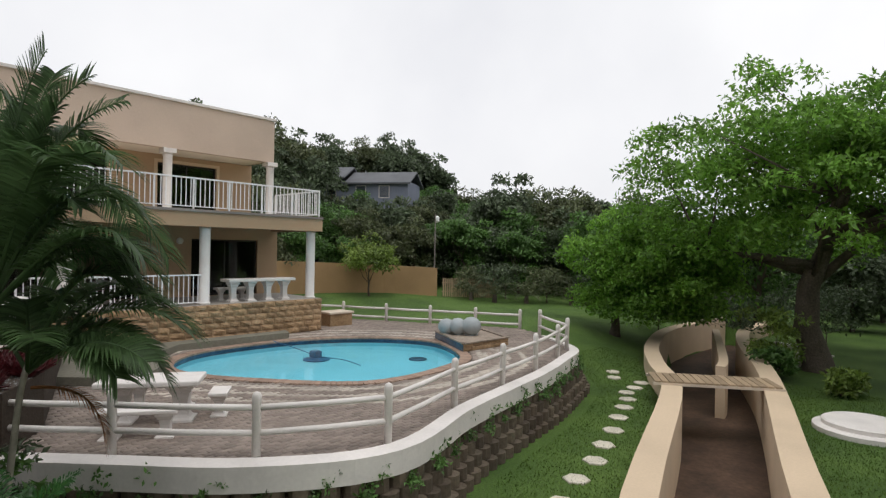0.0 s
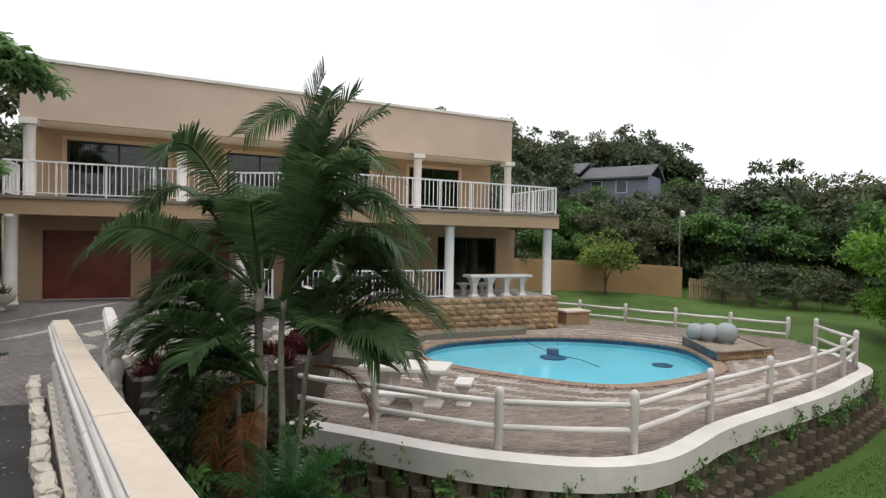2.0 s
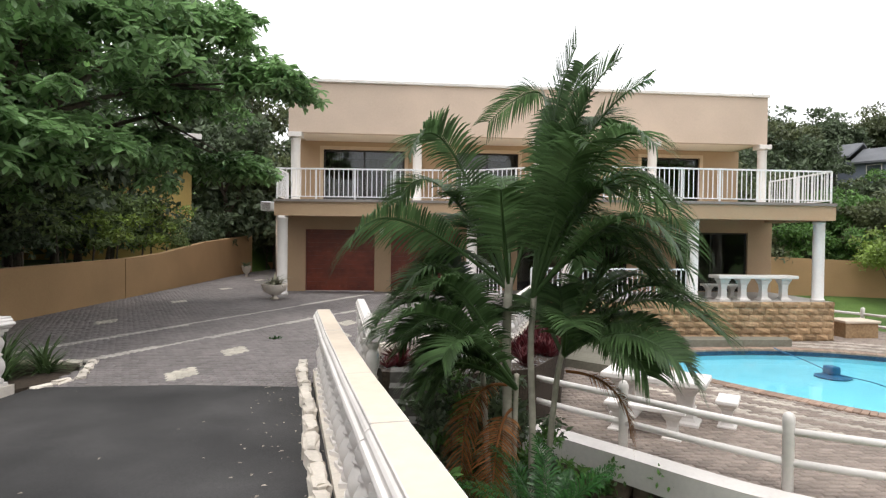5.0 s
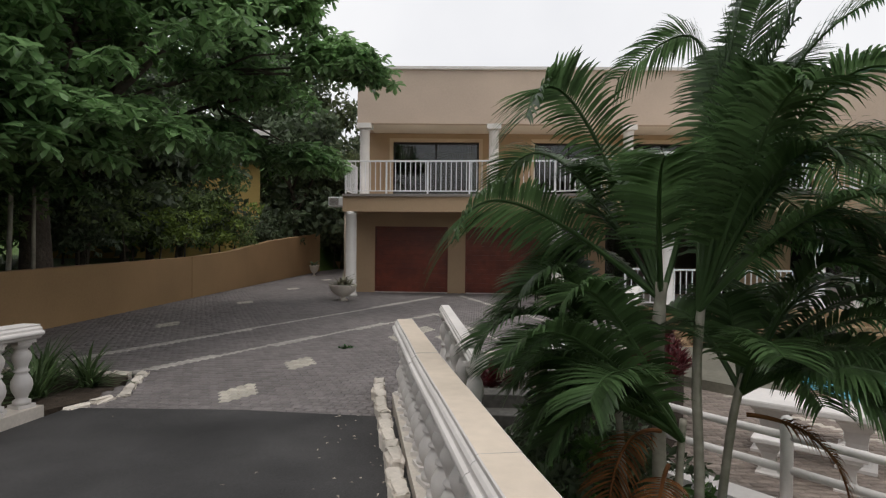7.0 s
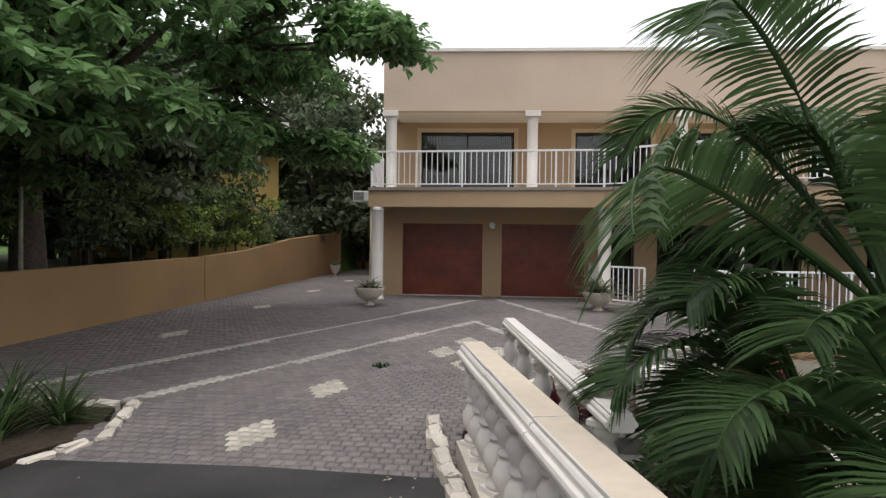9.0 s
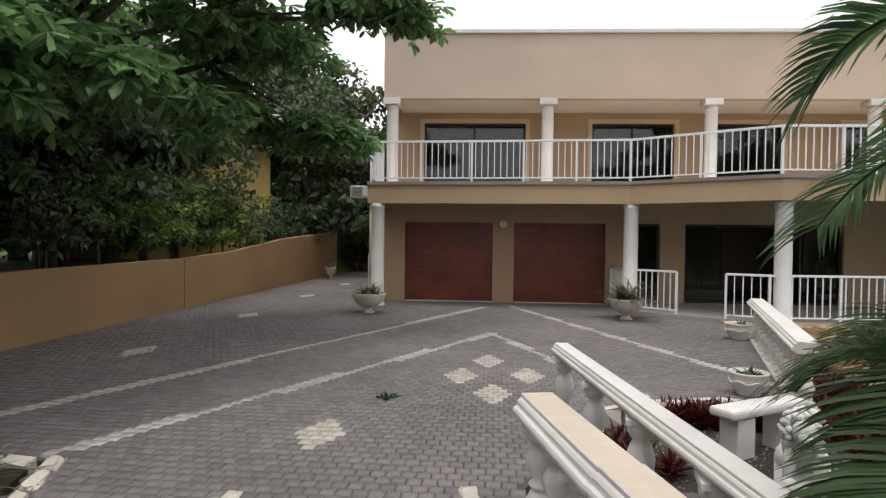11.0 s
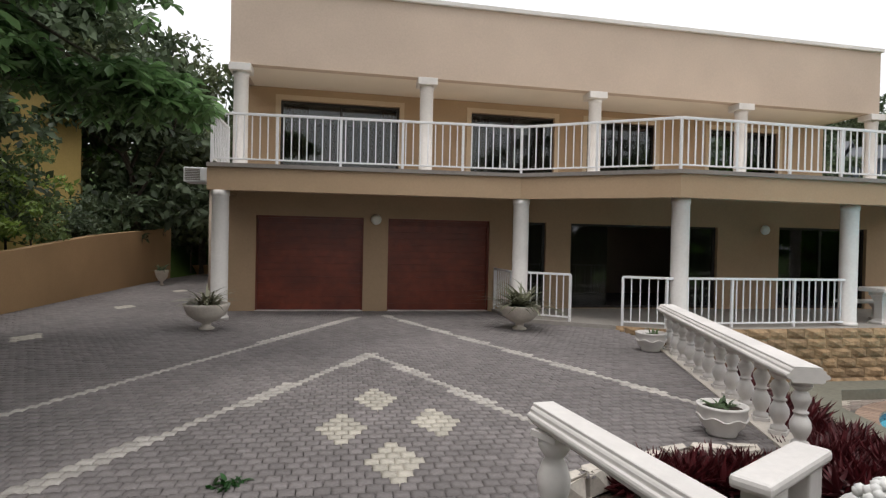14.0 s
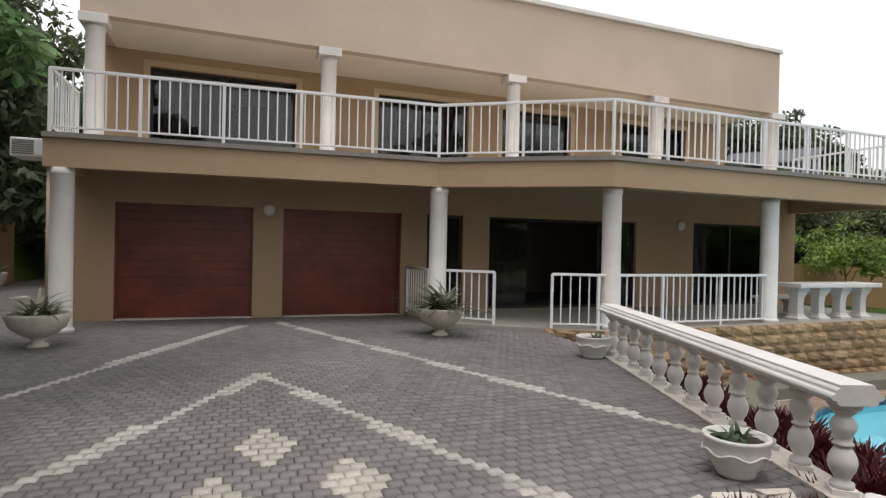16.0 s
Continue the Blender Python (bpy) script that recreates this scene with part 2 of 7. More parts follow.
def along(line, step, start=0.0):
    """Evenly spaced places on a plan line, each with its heading in degrees."""
    out, left = [], start
    for a, b in zip(line, line[1:]):
        d = (b - a).length
        while left <= d:
            q = a.lerp(b, left / d)
            out.append((q.x, q.y, math.degrees(math.atan2(b.y - a.y, b.x - a.x))))
            left += step
        left -= d
    return out


def inside(poly, x, y):
    """Which of the points lie in a plan outline (numpy)."""
    r = np.zeros(x.shape, bool)
    px, py = np.array([p[0] for p in poly]), np.array([p[1] for p in poly])
    for i in range(len(px)):
        x0, y0, x1, y1 = px[i - 1], py[i - 1], px[i], py[i]
        if y0 != y1:
            c = ((y0 > y) != (y1 > y)) & (x < (x1 - x0) * (y - y0) / (y1 - y0) + x0)
            r ^= c
    return r


def away(line, x, y):
    """The distance of points from a plan line (numpy)."""
    best = np.full(x.shape, 1e9)
    for a, b in zip(line, line[1:]):
        dx, dy = b[0] - a[0], b[1] - a[1]
        t = np.clip(((x - a[0]) * dx + (y - a[1]) * dy) / (dx * dx + dy * dy + 1e-9), 0, 1)
        best = np.minimum(best, np.hypot(x - a[0] - t * dx, y - a[1] - t * dy))
    return best


# ---- plan ----
TERRACE = -1.15          # pool terrace
LAWN = -2.4              # lawn below the terrace
WATER = -1.25
FENCE = [Vector(p) for p in ((3.0, 11.25), (4.36, 9.70), (5.83, 8.13), (7.65, 7.25), (10.06, 7.99), (12.25, 8.47), (14.24, 8.90), (16.35, 9.55), (18.0, 10.25), (19.55, 12.35))]
FAR_FENCE = [Vector(p) for p in ((16.4, 23.2), (17.3, 21.3), (18.2, 19.4), (19.1, 17.6), (20.0, 15.85), (20.85, 14.17))]
POOL = catmull([(7.55, 14.9), (8.0, 16.4), (9.5, 17.35), (12.4, 17.35), (14.6, 16.2), (15.7, 14.2), (14.7, 12.0), (13.3, 11.05), (10.4, 10.9), (8.5, 12.9)], 8)
EDGE_LINE = catmull(FENCE, 6, closed=False)
SLAB = [(-3.36, 20.46), (3.05, 20.2), (5.72, 18.5), (14.42, 18.82)]   # front edge of balcony and veranda


def smooth01(a, b, v):
    t = np.clip((v - a) / (b - a), 0, 1)
    return t * t * (3 - 2 * t)


def ground_z(x, y):
    """The height of the open ground."""
    x, y = np.asarray(x, float), np.asarray(y, float)
    z = LAWN + 1.15 * smooth01(8.8, 15.5, y - 0.12 * np.maximum(x - 20, 0)) * smooth01(14, 18, x)
    z = z + 0.5 * smooth01(20, 30, y) * smooth01(14, 18, x)
    z = z + 8.0 * smooth01(30, 60, y) * smooth01(1.3, 0.95, x / np.maximum(y, 1.0)) * smooth01(-30, 0, x + 40)
    z = z + 2.5 * smooth01(45, 90, x)
    west = 1 - smooth01(-0.1, 0.35, x + 0.21 * (y - 9.2) * (y < 9.2))
    z = z + 0.4 * smooth01(7.5, 4.0, x) + 1.75 * west
    z = z + smooth01(-7.6, -7.9, x) * 1.05
    z = np.where((x > -7.5) & (x < 14.5) & (y > 17), np.minimum(z, -1.6) + 1.3 * smooth01(6, 2, x), z)
    return z


def ground_mesh():
    fine_x, fine_y = np.arange(-16, 46, 0.5), np.arange(-12, 46, 0.5)
    far = np.array([60, 80, 110, 160, 260, 500, 1200, 2600.0])
    gx = np.concatenate((-far[::-1] + 20, fine_x, far))
    gy = np.concatenate((-far[::-1] + 20, fine_y, far))
    mx, my = np.meshgrid(gx, gy)
    mz = ground_z(mx, my)
    cut = inside(CHANNEL_OUT, mx, my)
    mz = np.where(cut, -4.0, mz)
    mz = np.where(inside([(p.x, p.y) for p in EDGE_LINE] + [(17, 21), (3, 21)], mx, my), -3.2, mz)
    n, m = len(gx), len(gy)
    i = np.arange(n * m).reshape(m, n)
    quads = np.stack((i[:-1, :-1], i[:-1, 1:], i[1:, 1:], i[1:, :-1]), -1).reshape(-1, 4)
    return array_mesh("ground", np.stack((mx, my, mz), -1).reshape(-1, 3), quads)


CH_TOP = -1.75
CH_LEFT = [Vector(p) for p in ((3.5, 1.3), (10.4, 3.95), (17.9, 6.45), (21.3, 8.35), (25.0, 10.1), (30.5, 11.6), (38.0, 11.6))]
CH_RIGHT = [Vector(p) for p in ((4.6, -0.15), (11.8, 2.45), (18.9, 4.62), (23.0, 6.0), (28.0, 8.0), (33.0, 9.4), (38.0, 9.6))]
CHANNEL_OUT = [(p.x, p.y) for p in offset(CH_LEFT, -0.25)] + [(p.x, p.y) for p in offset(CH_RIGHT, 0.25)[::-1]]

ground = tagged(part_mesh("ground", ground_mesh(), GRASS, smooth=True), "mown green lawn with sparse brownish patches", "lawn", kind="structure")

# ---- forecourt and drive ----
def drive_z(y):
    return 0.02 + 0.43 * max(0.0, (8.7 - y) / 8.7) ** 1.1


RAIL_W = [(2.55, -3.0), (1.95, 0.0), (1.38, 2.6), (0.87, 5.1), (0.0, 9.2)]      # balustrade beside the drive: axis
bm = bmesh.new()
rows = []
for i in range(13):
    y = -4.0 + 12.7 * i / 12
    right = 0.12 + (9.2 - y) * 0.212 - 0.16
    rows.append([bm.verts.new((-3.45, y, drive_z(y))), bm.verts.new((-1.6, y, drive_z(y) + 0.03)), bm.verts.new((right, y, drive_z(y)))])
low = [[bm.verts.new((v.co.x, v.co.y, -0.6)) for v in r] for r in rows]
for a, b, la, lb in zip(rows, rows[1:], low, low[1:]):
    for k in (0, 1):
        bm.faces.new((a[k], a[k + 1], b[k + 1], b[k]))
    bm.faces.new((a[0], b[0], lb[0], la[0])), bm.faces.new((b[2], a[2], la[2], lb[2]))
bm.faces.new((rows[-1][0], rows[-1][1], rows[-1][2], low[-1][2], low[-1][1], low[-1][0]))
tagged(part("road", bm, ASPHALT), "worn dark grey asphalt drive", "driveway", kind="structure")

COURT = [(-7.5, 10.4), (-3.6, 10.35), (-3.4, 8.7), (-0.1, 8.7), (-0.1, 9.9), (0.55, 11.6), (0.95, 12.2), (1.5, 12.5), (2.2, 12.73), (3.0, 12.6), (4.65, 17.0), (4.75, 19.1), (3.05, 20.2), (2.95, 22.1), (-3.4, 22.1), (-3.4, 36), (-7.5, 36)]
court = tagged(part("forecourt", prism(bmesh.new(), COURT, -1.3, -0.03), SAND), "grey brick-paved forecourt with pale chevron bands", "paving", kind="structure")

bm = bmesh.new()
outline = [(p.x, p.y) for p in offset(EDGE_LINE, 0.2)] + [(20.3, 13.0), (20.8, 14.2), (19.1, 17.7), (17.3, 21.4), (14.4, 22.3), (2.9, 22.3), (4.6, 17.0), (3.6, 12.6), (2.6, 11.8)]
hole = [(p.x, p.y) for p in POOL]
top = [bm.verts.new((x, y, TERRACE - 0.03)) for x, y in outline]
inner = [bm.verts.new((x, y, TERRACE - 0.03)) for x, y in hole]
edges = [bm.edges.new((top[i - 1], top[i])) for i in range(len(top))] + [bm.edges.new((inner[i - 1], inner[i])) for i in range(len(inner))]
bmesh.ops.triangle_fill(bm, use_beauty=True, use_dissolve=False, edges=edges)
bmesh.ops.recalc_face_normals(bm, faces=bm.faces)
if sum(f.normal.z for f in bm.faces) < 0:
    bmesh.ops.reverse_faces(bm, faces=bm.faces)
terrace = tagged(part("pool_terrace", bm, SAND), "brown brick-paved pool terrace with pale curved bands", "paving", kind="structure")

# ---- pool ----
pool = thing("swimming_pool", label="freeform swimming pool with clear turquoise water", category="swimming pool")
bm = bmesh.new()
levels = [(0.0, TERRACE - 0.02), (0.0, -1.45), (0.2, -1.55), (0.6, -1.6)]
cx, cy = 11.6, 14.2
rings = []
for inset, z in levels:
    rings.append([bm.verts.new((cx + (p.x - cx) * (1 - inset / 4), cy + (p.y - cy) * (1 - inset / 4), z)) for p in POOL])
for a, b in zip(rings, rings[1:]):
    for k in range(len(a)):
        bm.faces.new((a[k - 1], a[k], b[k], b[k - 1]))
bm.faces.new(rings[-1])
bmesh.ops.recalc_face_normals(bm, faces=bm.faces)
bmesh.ops.reverse_faces(bm, faces=bm.faces)
part("basin", bm, POOL_SHELL, pool, smooth=False)
bm = bmesh.new()
a = [bm.verts.new((p.x + (cx - p.x) * 0.004, p.y + (cy - p.y) * 0.004, TERRACE - 0.035)) for p in POOL]
b = [bm.verts.new((p.x + (cx - p.x) * 0.004, p.y + (cy - p.y) * 0.004, WATER - 0.08)) for p in POOL]
for k in range(len(a)):
    bm.faces.new((a[k - 1], a[k], b[k], b[k - 1]))
part("tile_band", bm, BLUE_TILE, pool, "dark blue mosaic waterline tiles")
WATER_MAT = glass("pool_water", (0.80, 0.97, 1.0), 1.0, 1.18, 0.12)
bm = bmesh.new()
bm.faces.new([bm.verts.new((p.x, p.y, WATER)) for p in POOL[::-1]])
w = part("water", bm, WATER_MAT, pool, "clear turquoise water")
w.visible_shadow = False

# ---- walls round the garden ----
def wall_along(name, pts, tops, bottom, thick, material, label, category="garden wall", cap=0.0):
    """An upright wall along a plan line, whose top follows the heights given."""
    bm = bmesh.new()
    l, r = offset(pts, -thick / 2), offset(pts, thick / 2)
    q = [[bm.verts.new((v.x, v.y, z)) for v, z in ((a, bottom), (a, t), (b, t), (b, bottom))] for a, b, t in zip(l, r, tops)]
    for a, b in zip(q, q[1:]):
        for k in range(4):
            bm.faces.new((a[k], a[(k + 1) % 4], b[(k + 1) % 4], b[k]))
    bm.faces.new(q[0][::-1]), bm.faces.new(q[-1])
    bmesh.ops.recalc_face_normals(bm, faces=bm.faces)
    ob = tagged(part(name, bm, material), label, category, kind="structure")
    return ob


V2 = lambda *p: [Vector(q) for q in p]
wall_along("wall_west", V2((-7.62, -6), (-7.62, 11), (-7.62, 19.3)), (1.15, 1.15, 1.2), -0.8, 0.22, GARDEN_PLASTER, "ochre plastered garden wall beside the forecourt")
wall_along("wall_west_rising", V2((-7.62, 19.34), (-7.62, 22), (-7.62, 26), (-7.62, 33)), (1.2, 1.3, 1.65, 2.0), -0.8, 0.22, GARDEN_PLASTER, "ochre plastered garden wall stepping up the slope")
wall_along("wall_north", V2((-7.5, 36), (-3.3, 36)), (0.4, 0.4), -0.8, 0.22, GARDEN_PLASTER, "ochre plastered end wall of the side passage")
NORTH = catmull([(14.6, 30.5), (18.5, 30.0), (22.2, 29.6), (25.6, 28.2), (27.9, 25.7)], 5, closed=False)
wall_along("wall_garden", NORTH, [1.35 - 0.55 * i / len(NORTH) for i in range(len(NORTH))], -2.0, 0.25, GARDEN_PLASTER, "curved ochre plastered garden wall below the wooded slope")

# channel: two plastered walls and a muddy bed
for side, pts, s in (("channel_wall", CH_LEFT, -0.28), ("channel_wall", CH_RIGHT, 0.28)):
    line = catmull(pts, 5, closed=False)
    wall_along(side, offset(line, s), [CH_TOP] * len(line), -4.2, 0.56, TRIM_PLASTER, "thick cream plastered wall of the storm-water channel", "channel wall")
bm = bmesh.new()
l, r = catmull(CH_LEFT, 5, closed=False), catmull(CH_RIGHT, 5, closed=False)
a = [bm.verts.new((p.x, p.y, -3.35)) for p in l]
b = [bm.verts.new((p.x, p.y, -3.35)) for p in r]
for k in range(len(a) - 1):
    bm.faces.new((a[k], b[k], b[k + 1], a[k + 1]))
tagged(part("channel_floor", bm, CHANNEL_MUD), "damp muddy bed of the storm-water channel", "channel floor", kind="structure")


# ---- house ----
house = thing("house", 5.5, 22.1, 0, label="two-storey tan plastered house with flat parapet roof and balcony", category="house")
HOUSE_AT = house.matrix_basis.translation.copy()


def hpart(name, bm, material, parent=house, label="", smooth=False):
    """A part of the house, given in world places."""
    if parent is house:
        bmesh.ops.translate(bm, vec=-HOUSE_AT, verts=bm.verts)
    return part(name, bm, material, parent, label, smooth)


UP_TURN = 0.044      # the upper storey's front runs back towards its far end


def up_at(x, y):
    return -3.05 + (x + 3.1) * 1.03, y + UP_TURN * (x + 3.1)


def upart(name, bm, material, parent=house, label=""):
    """A part of the upper storey, set to its slanting front."""
    for v in bm.verts:
        v.co.x, v.co.y = up_at(v.co.x, v.co.y)
    return hpart(name, bm, material, parent, label)


def wall_with(bm, x0, x1, z0, z1, y0, y1, openings):
    """A wall along x with openings (x0, x1, z0, z1) through it."""
    xs = sorted({x0, x1, *(v for o in openings for v in o[:2])})
    for a, b in zip(xs, xs[1:]):
        o = next((o for o in openings if o[0] <= a and b <= o[1]), None)
        if o is None:
            box(bm, a, b, y0, y1, z0, z1)
        else:
            if o[2] > z0:
                box(bm, a, b, y0, y1, z0, o[2])
            if o[3] < z1:
                box(bm, a, b, y0, y1, o[3], z1)
    bmesh.ops.remove_doubles(bm, verts=bm.verts, dist=0.0005)
    return bm


# room walls: the dimness indoors is put into their colour
INTERIOR = mat("shade_toned_interior_plaster", (0.34, 0.26, 0.2), 0.9, 0.05, 10, 0, 0.1)
G1, G2 = (-2.63, -0.19, 0.0, 2.2), (0.39, 2.86, 0.0, 2.2)
D1, D2, D3 = (3.45, 4.3, 0.08, 2.2), (4.95, 9.0, 0.08, 2.2), (10.8, 13.5, 0.08, 2.25)
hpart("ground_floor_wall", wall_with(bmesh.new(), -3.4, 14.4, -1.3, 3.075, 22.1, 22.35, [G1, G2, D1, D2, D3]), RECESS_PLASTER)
U = [(-2.45, 0.64, 3.18, 5.38), (2.64, 5.1, 3.18, 5.38), (6.1, 8.3, 3.18, 5.38), (10.1, 12.55, 3.18, 5.38)]
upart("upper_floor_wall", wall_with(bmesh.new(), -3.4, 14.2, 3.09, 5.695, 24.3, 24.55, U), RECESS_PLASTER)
for b in ((-3.4, -3.15, 22.35, 34, -1.3, 3.09), (14.15, 14.4, 22.35, 34, -1.3, 3.09)):
    hpart("side_wall", boxes(b), PLASTER)
for b in ((-3.4, -3.15, 24.55, 34, 3.09, 5.695), (13.8, 14.05, 24.55, 34, 3.09, 5.695)):
    upart("side_wall", boxes(b), PLASTER)
hpart("back_wall", boxes((-3.4, 14.4, 34, 34.25, -1.3, 5.695)), PLASTER)
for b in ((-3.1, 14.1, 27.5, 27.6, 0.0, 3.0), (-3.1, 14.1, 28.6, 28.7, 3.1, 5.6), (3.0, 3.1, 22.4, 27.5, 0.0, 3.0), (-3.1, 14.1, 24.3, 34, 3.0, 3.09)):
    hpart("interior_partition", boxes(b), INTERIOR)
hpart("interior_floor", boxes((-3.1, 14.1, 22.36, 34, -0.2, 0.0)), SAND)
upart("roof", boxes((-3.1, 13.9, 22.475, 34.05, 5.70, 5.95)), SOFFIT_PALE)
# parapet: four plastered sides, standing on the columns at the front
for b in ((-3.32, 14.13, 22.22, 22.47, 5.66, 7.45), (-3.32, -3.1, 22.47, 34.3, 5.72, 7.45), (13.9, 14.13, 22.47, 34.3, 5.72, 7.45), (-3.1, 13.9, 34.05, 34.3, 5.72, 7.45)):
    upart("parapet", boxes(b), PLASTER)
for b in ((-3.38, 14.19, 22.15, 22.55, 7.45, 7.56, 0.015), (-3.38, -3.05, 22.55, 34.36, 7.45, 7.56, 0.015), (13.86, 14.19, 22.55, 34.36, 7.45, 7.56, 0.015)):
    upart("parapet_coping", boxes(b), WHITE, label="white painted parapet coping")

# balcony slab, its beam and the veranda below
bm = prism(bmesh.new(), SLAB + [(14.42, 25.06), (-3.36, 24.28)], 3.08, 3.16)
hpart("balcony_slab", bm, GREY_EDGE, label="grey screeded balcony slab")
# unseen pale layer on the slab, added to bounce light onto wall and soffit
hpart("balcony_tiles", prism(bmesh.new(), [(p.x, p.y) for p in offset([Vector(q) for q in SLAB], -0.12)] + [(14.25, 25.04), (-3.2, 24.29)], 3.155, 3.17), mat("pale_bounce_floor", (0.68, 0.60, 0.50), 0.5, 0.08, 10, 0, 0.1), label="unseen pale balcony floor added to bounce light upward")


def inset_line(pts, d):
    """Plan corners moved d inwards (to the left of the line)."""
    return [(p.x, p.y) for p in offset([Vector(p) for p in pts], -d)]


beam = inset_line(SLAB, 0.05)
bm = prism(bmesh.new(), beam + inset_line(SLAB, 0.32)[::-1], 2.62, 3.08)
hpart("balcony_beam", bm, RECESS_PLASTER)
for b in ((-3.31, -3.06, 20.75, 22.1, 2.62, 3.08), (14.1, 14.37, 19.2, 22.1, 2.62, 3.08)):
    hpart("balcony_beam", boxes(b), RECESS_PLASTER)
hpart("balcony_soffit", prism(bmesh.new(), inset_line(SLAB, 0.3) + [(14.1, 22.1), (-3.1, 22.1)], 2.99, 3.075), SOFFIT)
TILE_GREY = mat("grey_floor_tile", (0.34, 0.31, 0.28), 0.55, 0.1, 12, 0.1, 0.15)
hpart("veranda_floor", prism(bmesh.new(), [(2.95, 22.1), (3.0, 20.25), (5.72, 18.55), (14.4, 18.87), (14.4, 22.1)], -1.3, 0.07), TILE_GREY, label="grey tiled veranda floor")


def column(x, y, z0, z1, r, square):
    prof = [(r + 0.03, 0), (r + 0.03, 0.06), (r, 0.09), (r, z1 - z0 - 0.12), (r + 0.012, z1 - z0 - 0.1), (r + 0.012, z1 - z0)]
    bm = lathe(prof, 24)
    bmesh.ops.translate(bm, vec=(x, y, z0), verts=bm.verts)
    shaft = hpart("column", bm, WHITE, label="round white painted column")
    for f in shaft.data.polygons:
        f.use_smooth = abs(f.normal.z) < 0.5
    if square:
        b2 = boxes((x - 0.24, x + 0.24, y - 0.24, y + 0.24, z1 - 0.002, z1 + 0.17, 0.01))
        bmesh.ops.translate(b2, vec=-HOUSE_AT, verts=b2.verts)
        part("capital", b2, WHITE, shaft)
    return shaft


for x, y in ((-3.05, 22.36), (1.3, 22.54), (5.8, 22.75), (10.2, 22.94), (14.6, 23.13)):
    column(x, y, 3.165, 5.485, 0.165, True)
for x, y, z in ((-3.12, 20.66, 0.0), (3.13, 20.42, 0.02), (5.9, 18.82, 0.07), (9.92, 19.02, 0.07), (14.08, 19.15, 0.07)):
    column(x, y, z, 2.62, 0.17, False)

# garage doors of horizontal boards
plank_me = bpy.data.meshes.new("plank")
bmx = boxes((-1.225, 1.225, -0.02, 0.02, 0, 0.1545, 0.004))
bmx.to_mesh(plank_me)
bmx.free()
plank_me.materials.append(WOOD_DOOR)
for o in (G1, G2):
    d = new("garage_door")
    d.parent = house
    d.matrix_basis = Matrix.Translation(Vector(((o[0] + o[1]) / 2, 22.24, 0)) - HOUSE_AT)
    d["label"] = "closed reddish mahogany garage door of horizontal boards"
    for k in range(14):
        piece("plank", plank_me, pose(0, 0, 0.02 + k * 0.1555), d)
    part("frame", boxes((-1.23, -1.19, -0.1, -0.03, 0, 2.2), (1.19, 1.23, -0.1, -0.03, 0, 2.2), (-1.23, 1.23, -0.1, -0.03, 2.15, 2.199)), WOOD_DOOR, d)
    part("threshold", boxes((-1.22, 1.22, -0.16, 0.02, -0.03, 0.015)), WHITE, d)


def window(o, y, panes, trim=0.0, name="window", label="", open_from=99, open_to=99, upper=False):
    """A glazed opening: frame, mullions and one pane each."""
    x0, x1, z0, z1 = o
    w = new(name)
    w.parent = house
    ax, ay = up_at(x0, y) if upper else (x0, y)
    w.matrix_basis = Matrix.Translation(Vector((ax, ay, z0)) - HOUSE_AT) @ Matrix.Rotation(UP_TURN / 1.03 if upper else 0.0, 4, "Z") @ Matrix.Diagonal((1.03 if upper else 1.0, 1, 1, 1))
    if label:
        w["label"] = label
    W, H, t = x1 - x0, z1 - z0, 0.06
    bm = boxes((0, t, 0, 0.08, 0, H), (W - t, W, 0, 0.08, 0, H), (t, W - t, 0, 0.08, H - t, H), (t, W - t, 0, 0.08, 0, t))
    part("frame", bm, DARK_FRAME, w, "dark bronze aluminium frame")
    for k in range(panes):
        if open_from <= k < open_to:
            continue
        a, b = t + (W - 2 * t) * k / panes, t + (W - 2 * t) * (k + 1) / panes
        if k:
            part("mullion", boxes((a - 0.03, a + 0.03, 0.01, 0.07, t, H - t)), DARK_FRAME, w)
        p = part("pane", boxes((a + 0.004, b - 0.004, 0.035, 0.043, t, H - t)), GLASS, w)
        p.visible_shadow = False
    if trim:
        part("surround", boxes((-trim, 0, -0.14, -0.10, 0, H + trim), (W, W + trim, -0.14, -0.10, 0, H + trim), (0, W, -0.14, -0.10, H, H + trim)), TRIM_PLASTER, w, "cream plaster surround")
    return w


for o in U:
    window(o, 24.42, 2, 0.13, "sliding_door", "dark-framed sliding glass door onto the balcony", upper=True)
window(D1, 22.2, 1, name="door", label="dark glazed door")
window(D2, 22.2, 4, name="sliding_door", label="wide dark-framed sliding door, standing open", open_from=1, open_to=3)
window(D3, 22.2, 2, name="sliding_door", label="dark-framed sliding glass door reflecting the garden")

# ---- railings ----
bar_me, post_me = bpy.data.meshes.new("baluster"), bpy.data.meshes.new("post")
bmx = boxes((-0.011, 0.011, -0.011, 0.011, 0.0, 1.0))
bmx.to_mesh(bar_me), bmx.free()
bmx = boxes((-0.025, 0.025, -0.025, 0.025, 0.0, 1.0, 0.004))
bmx.to_mesh(post_me), bmx.free()
for me in (bar_me, post_me):
    me.materials.append(WHITE_METAL)


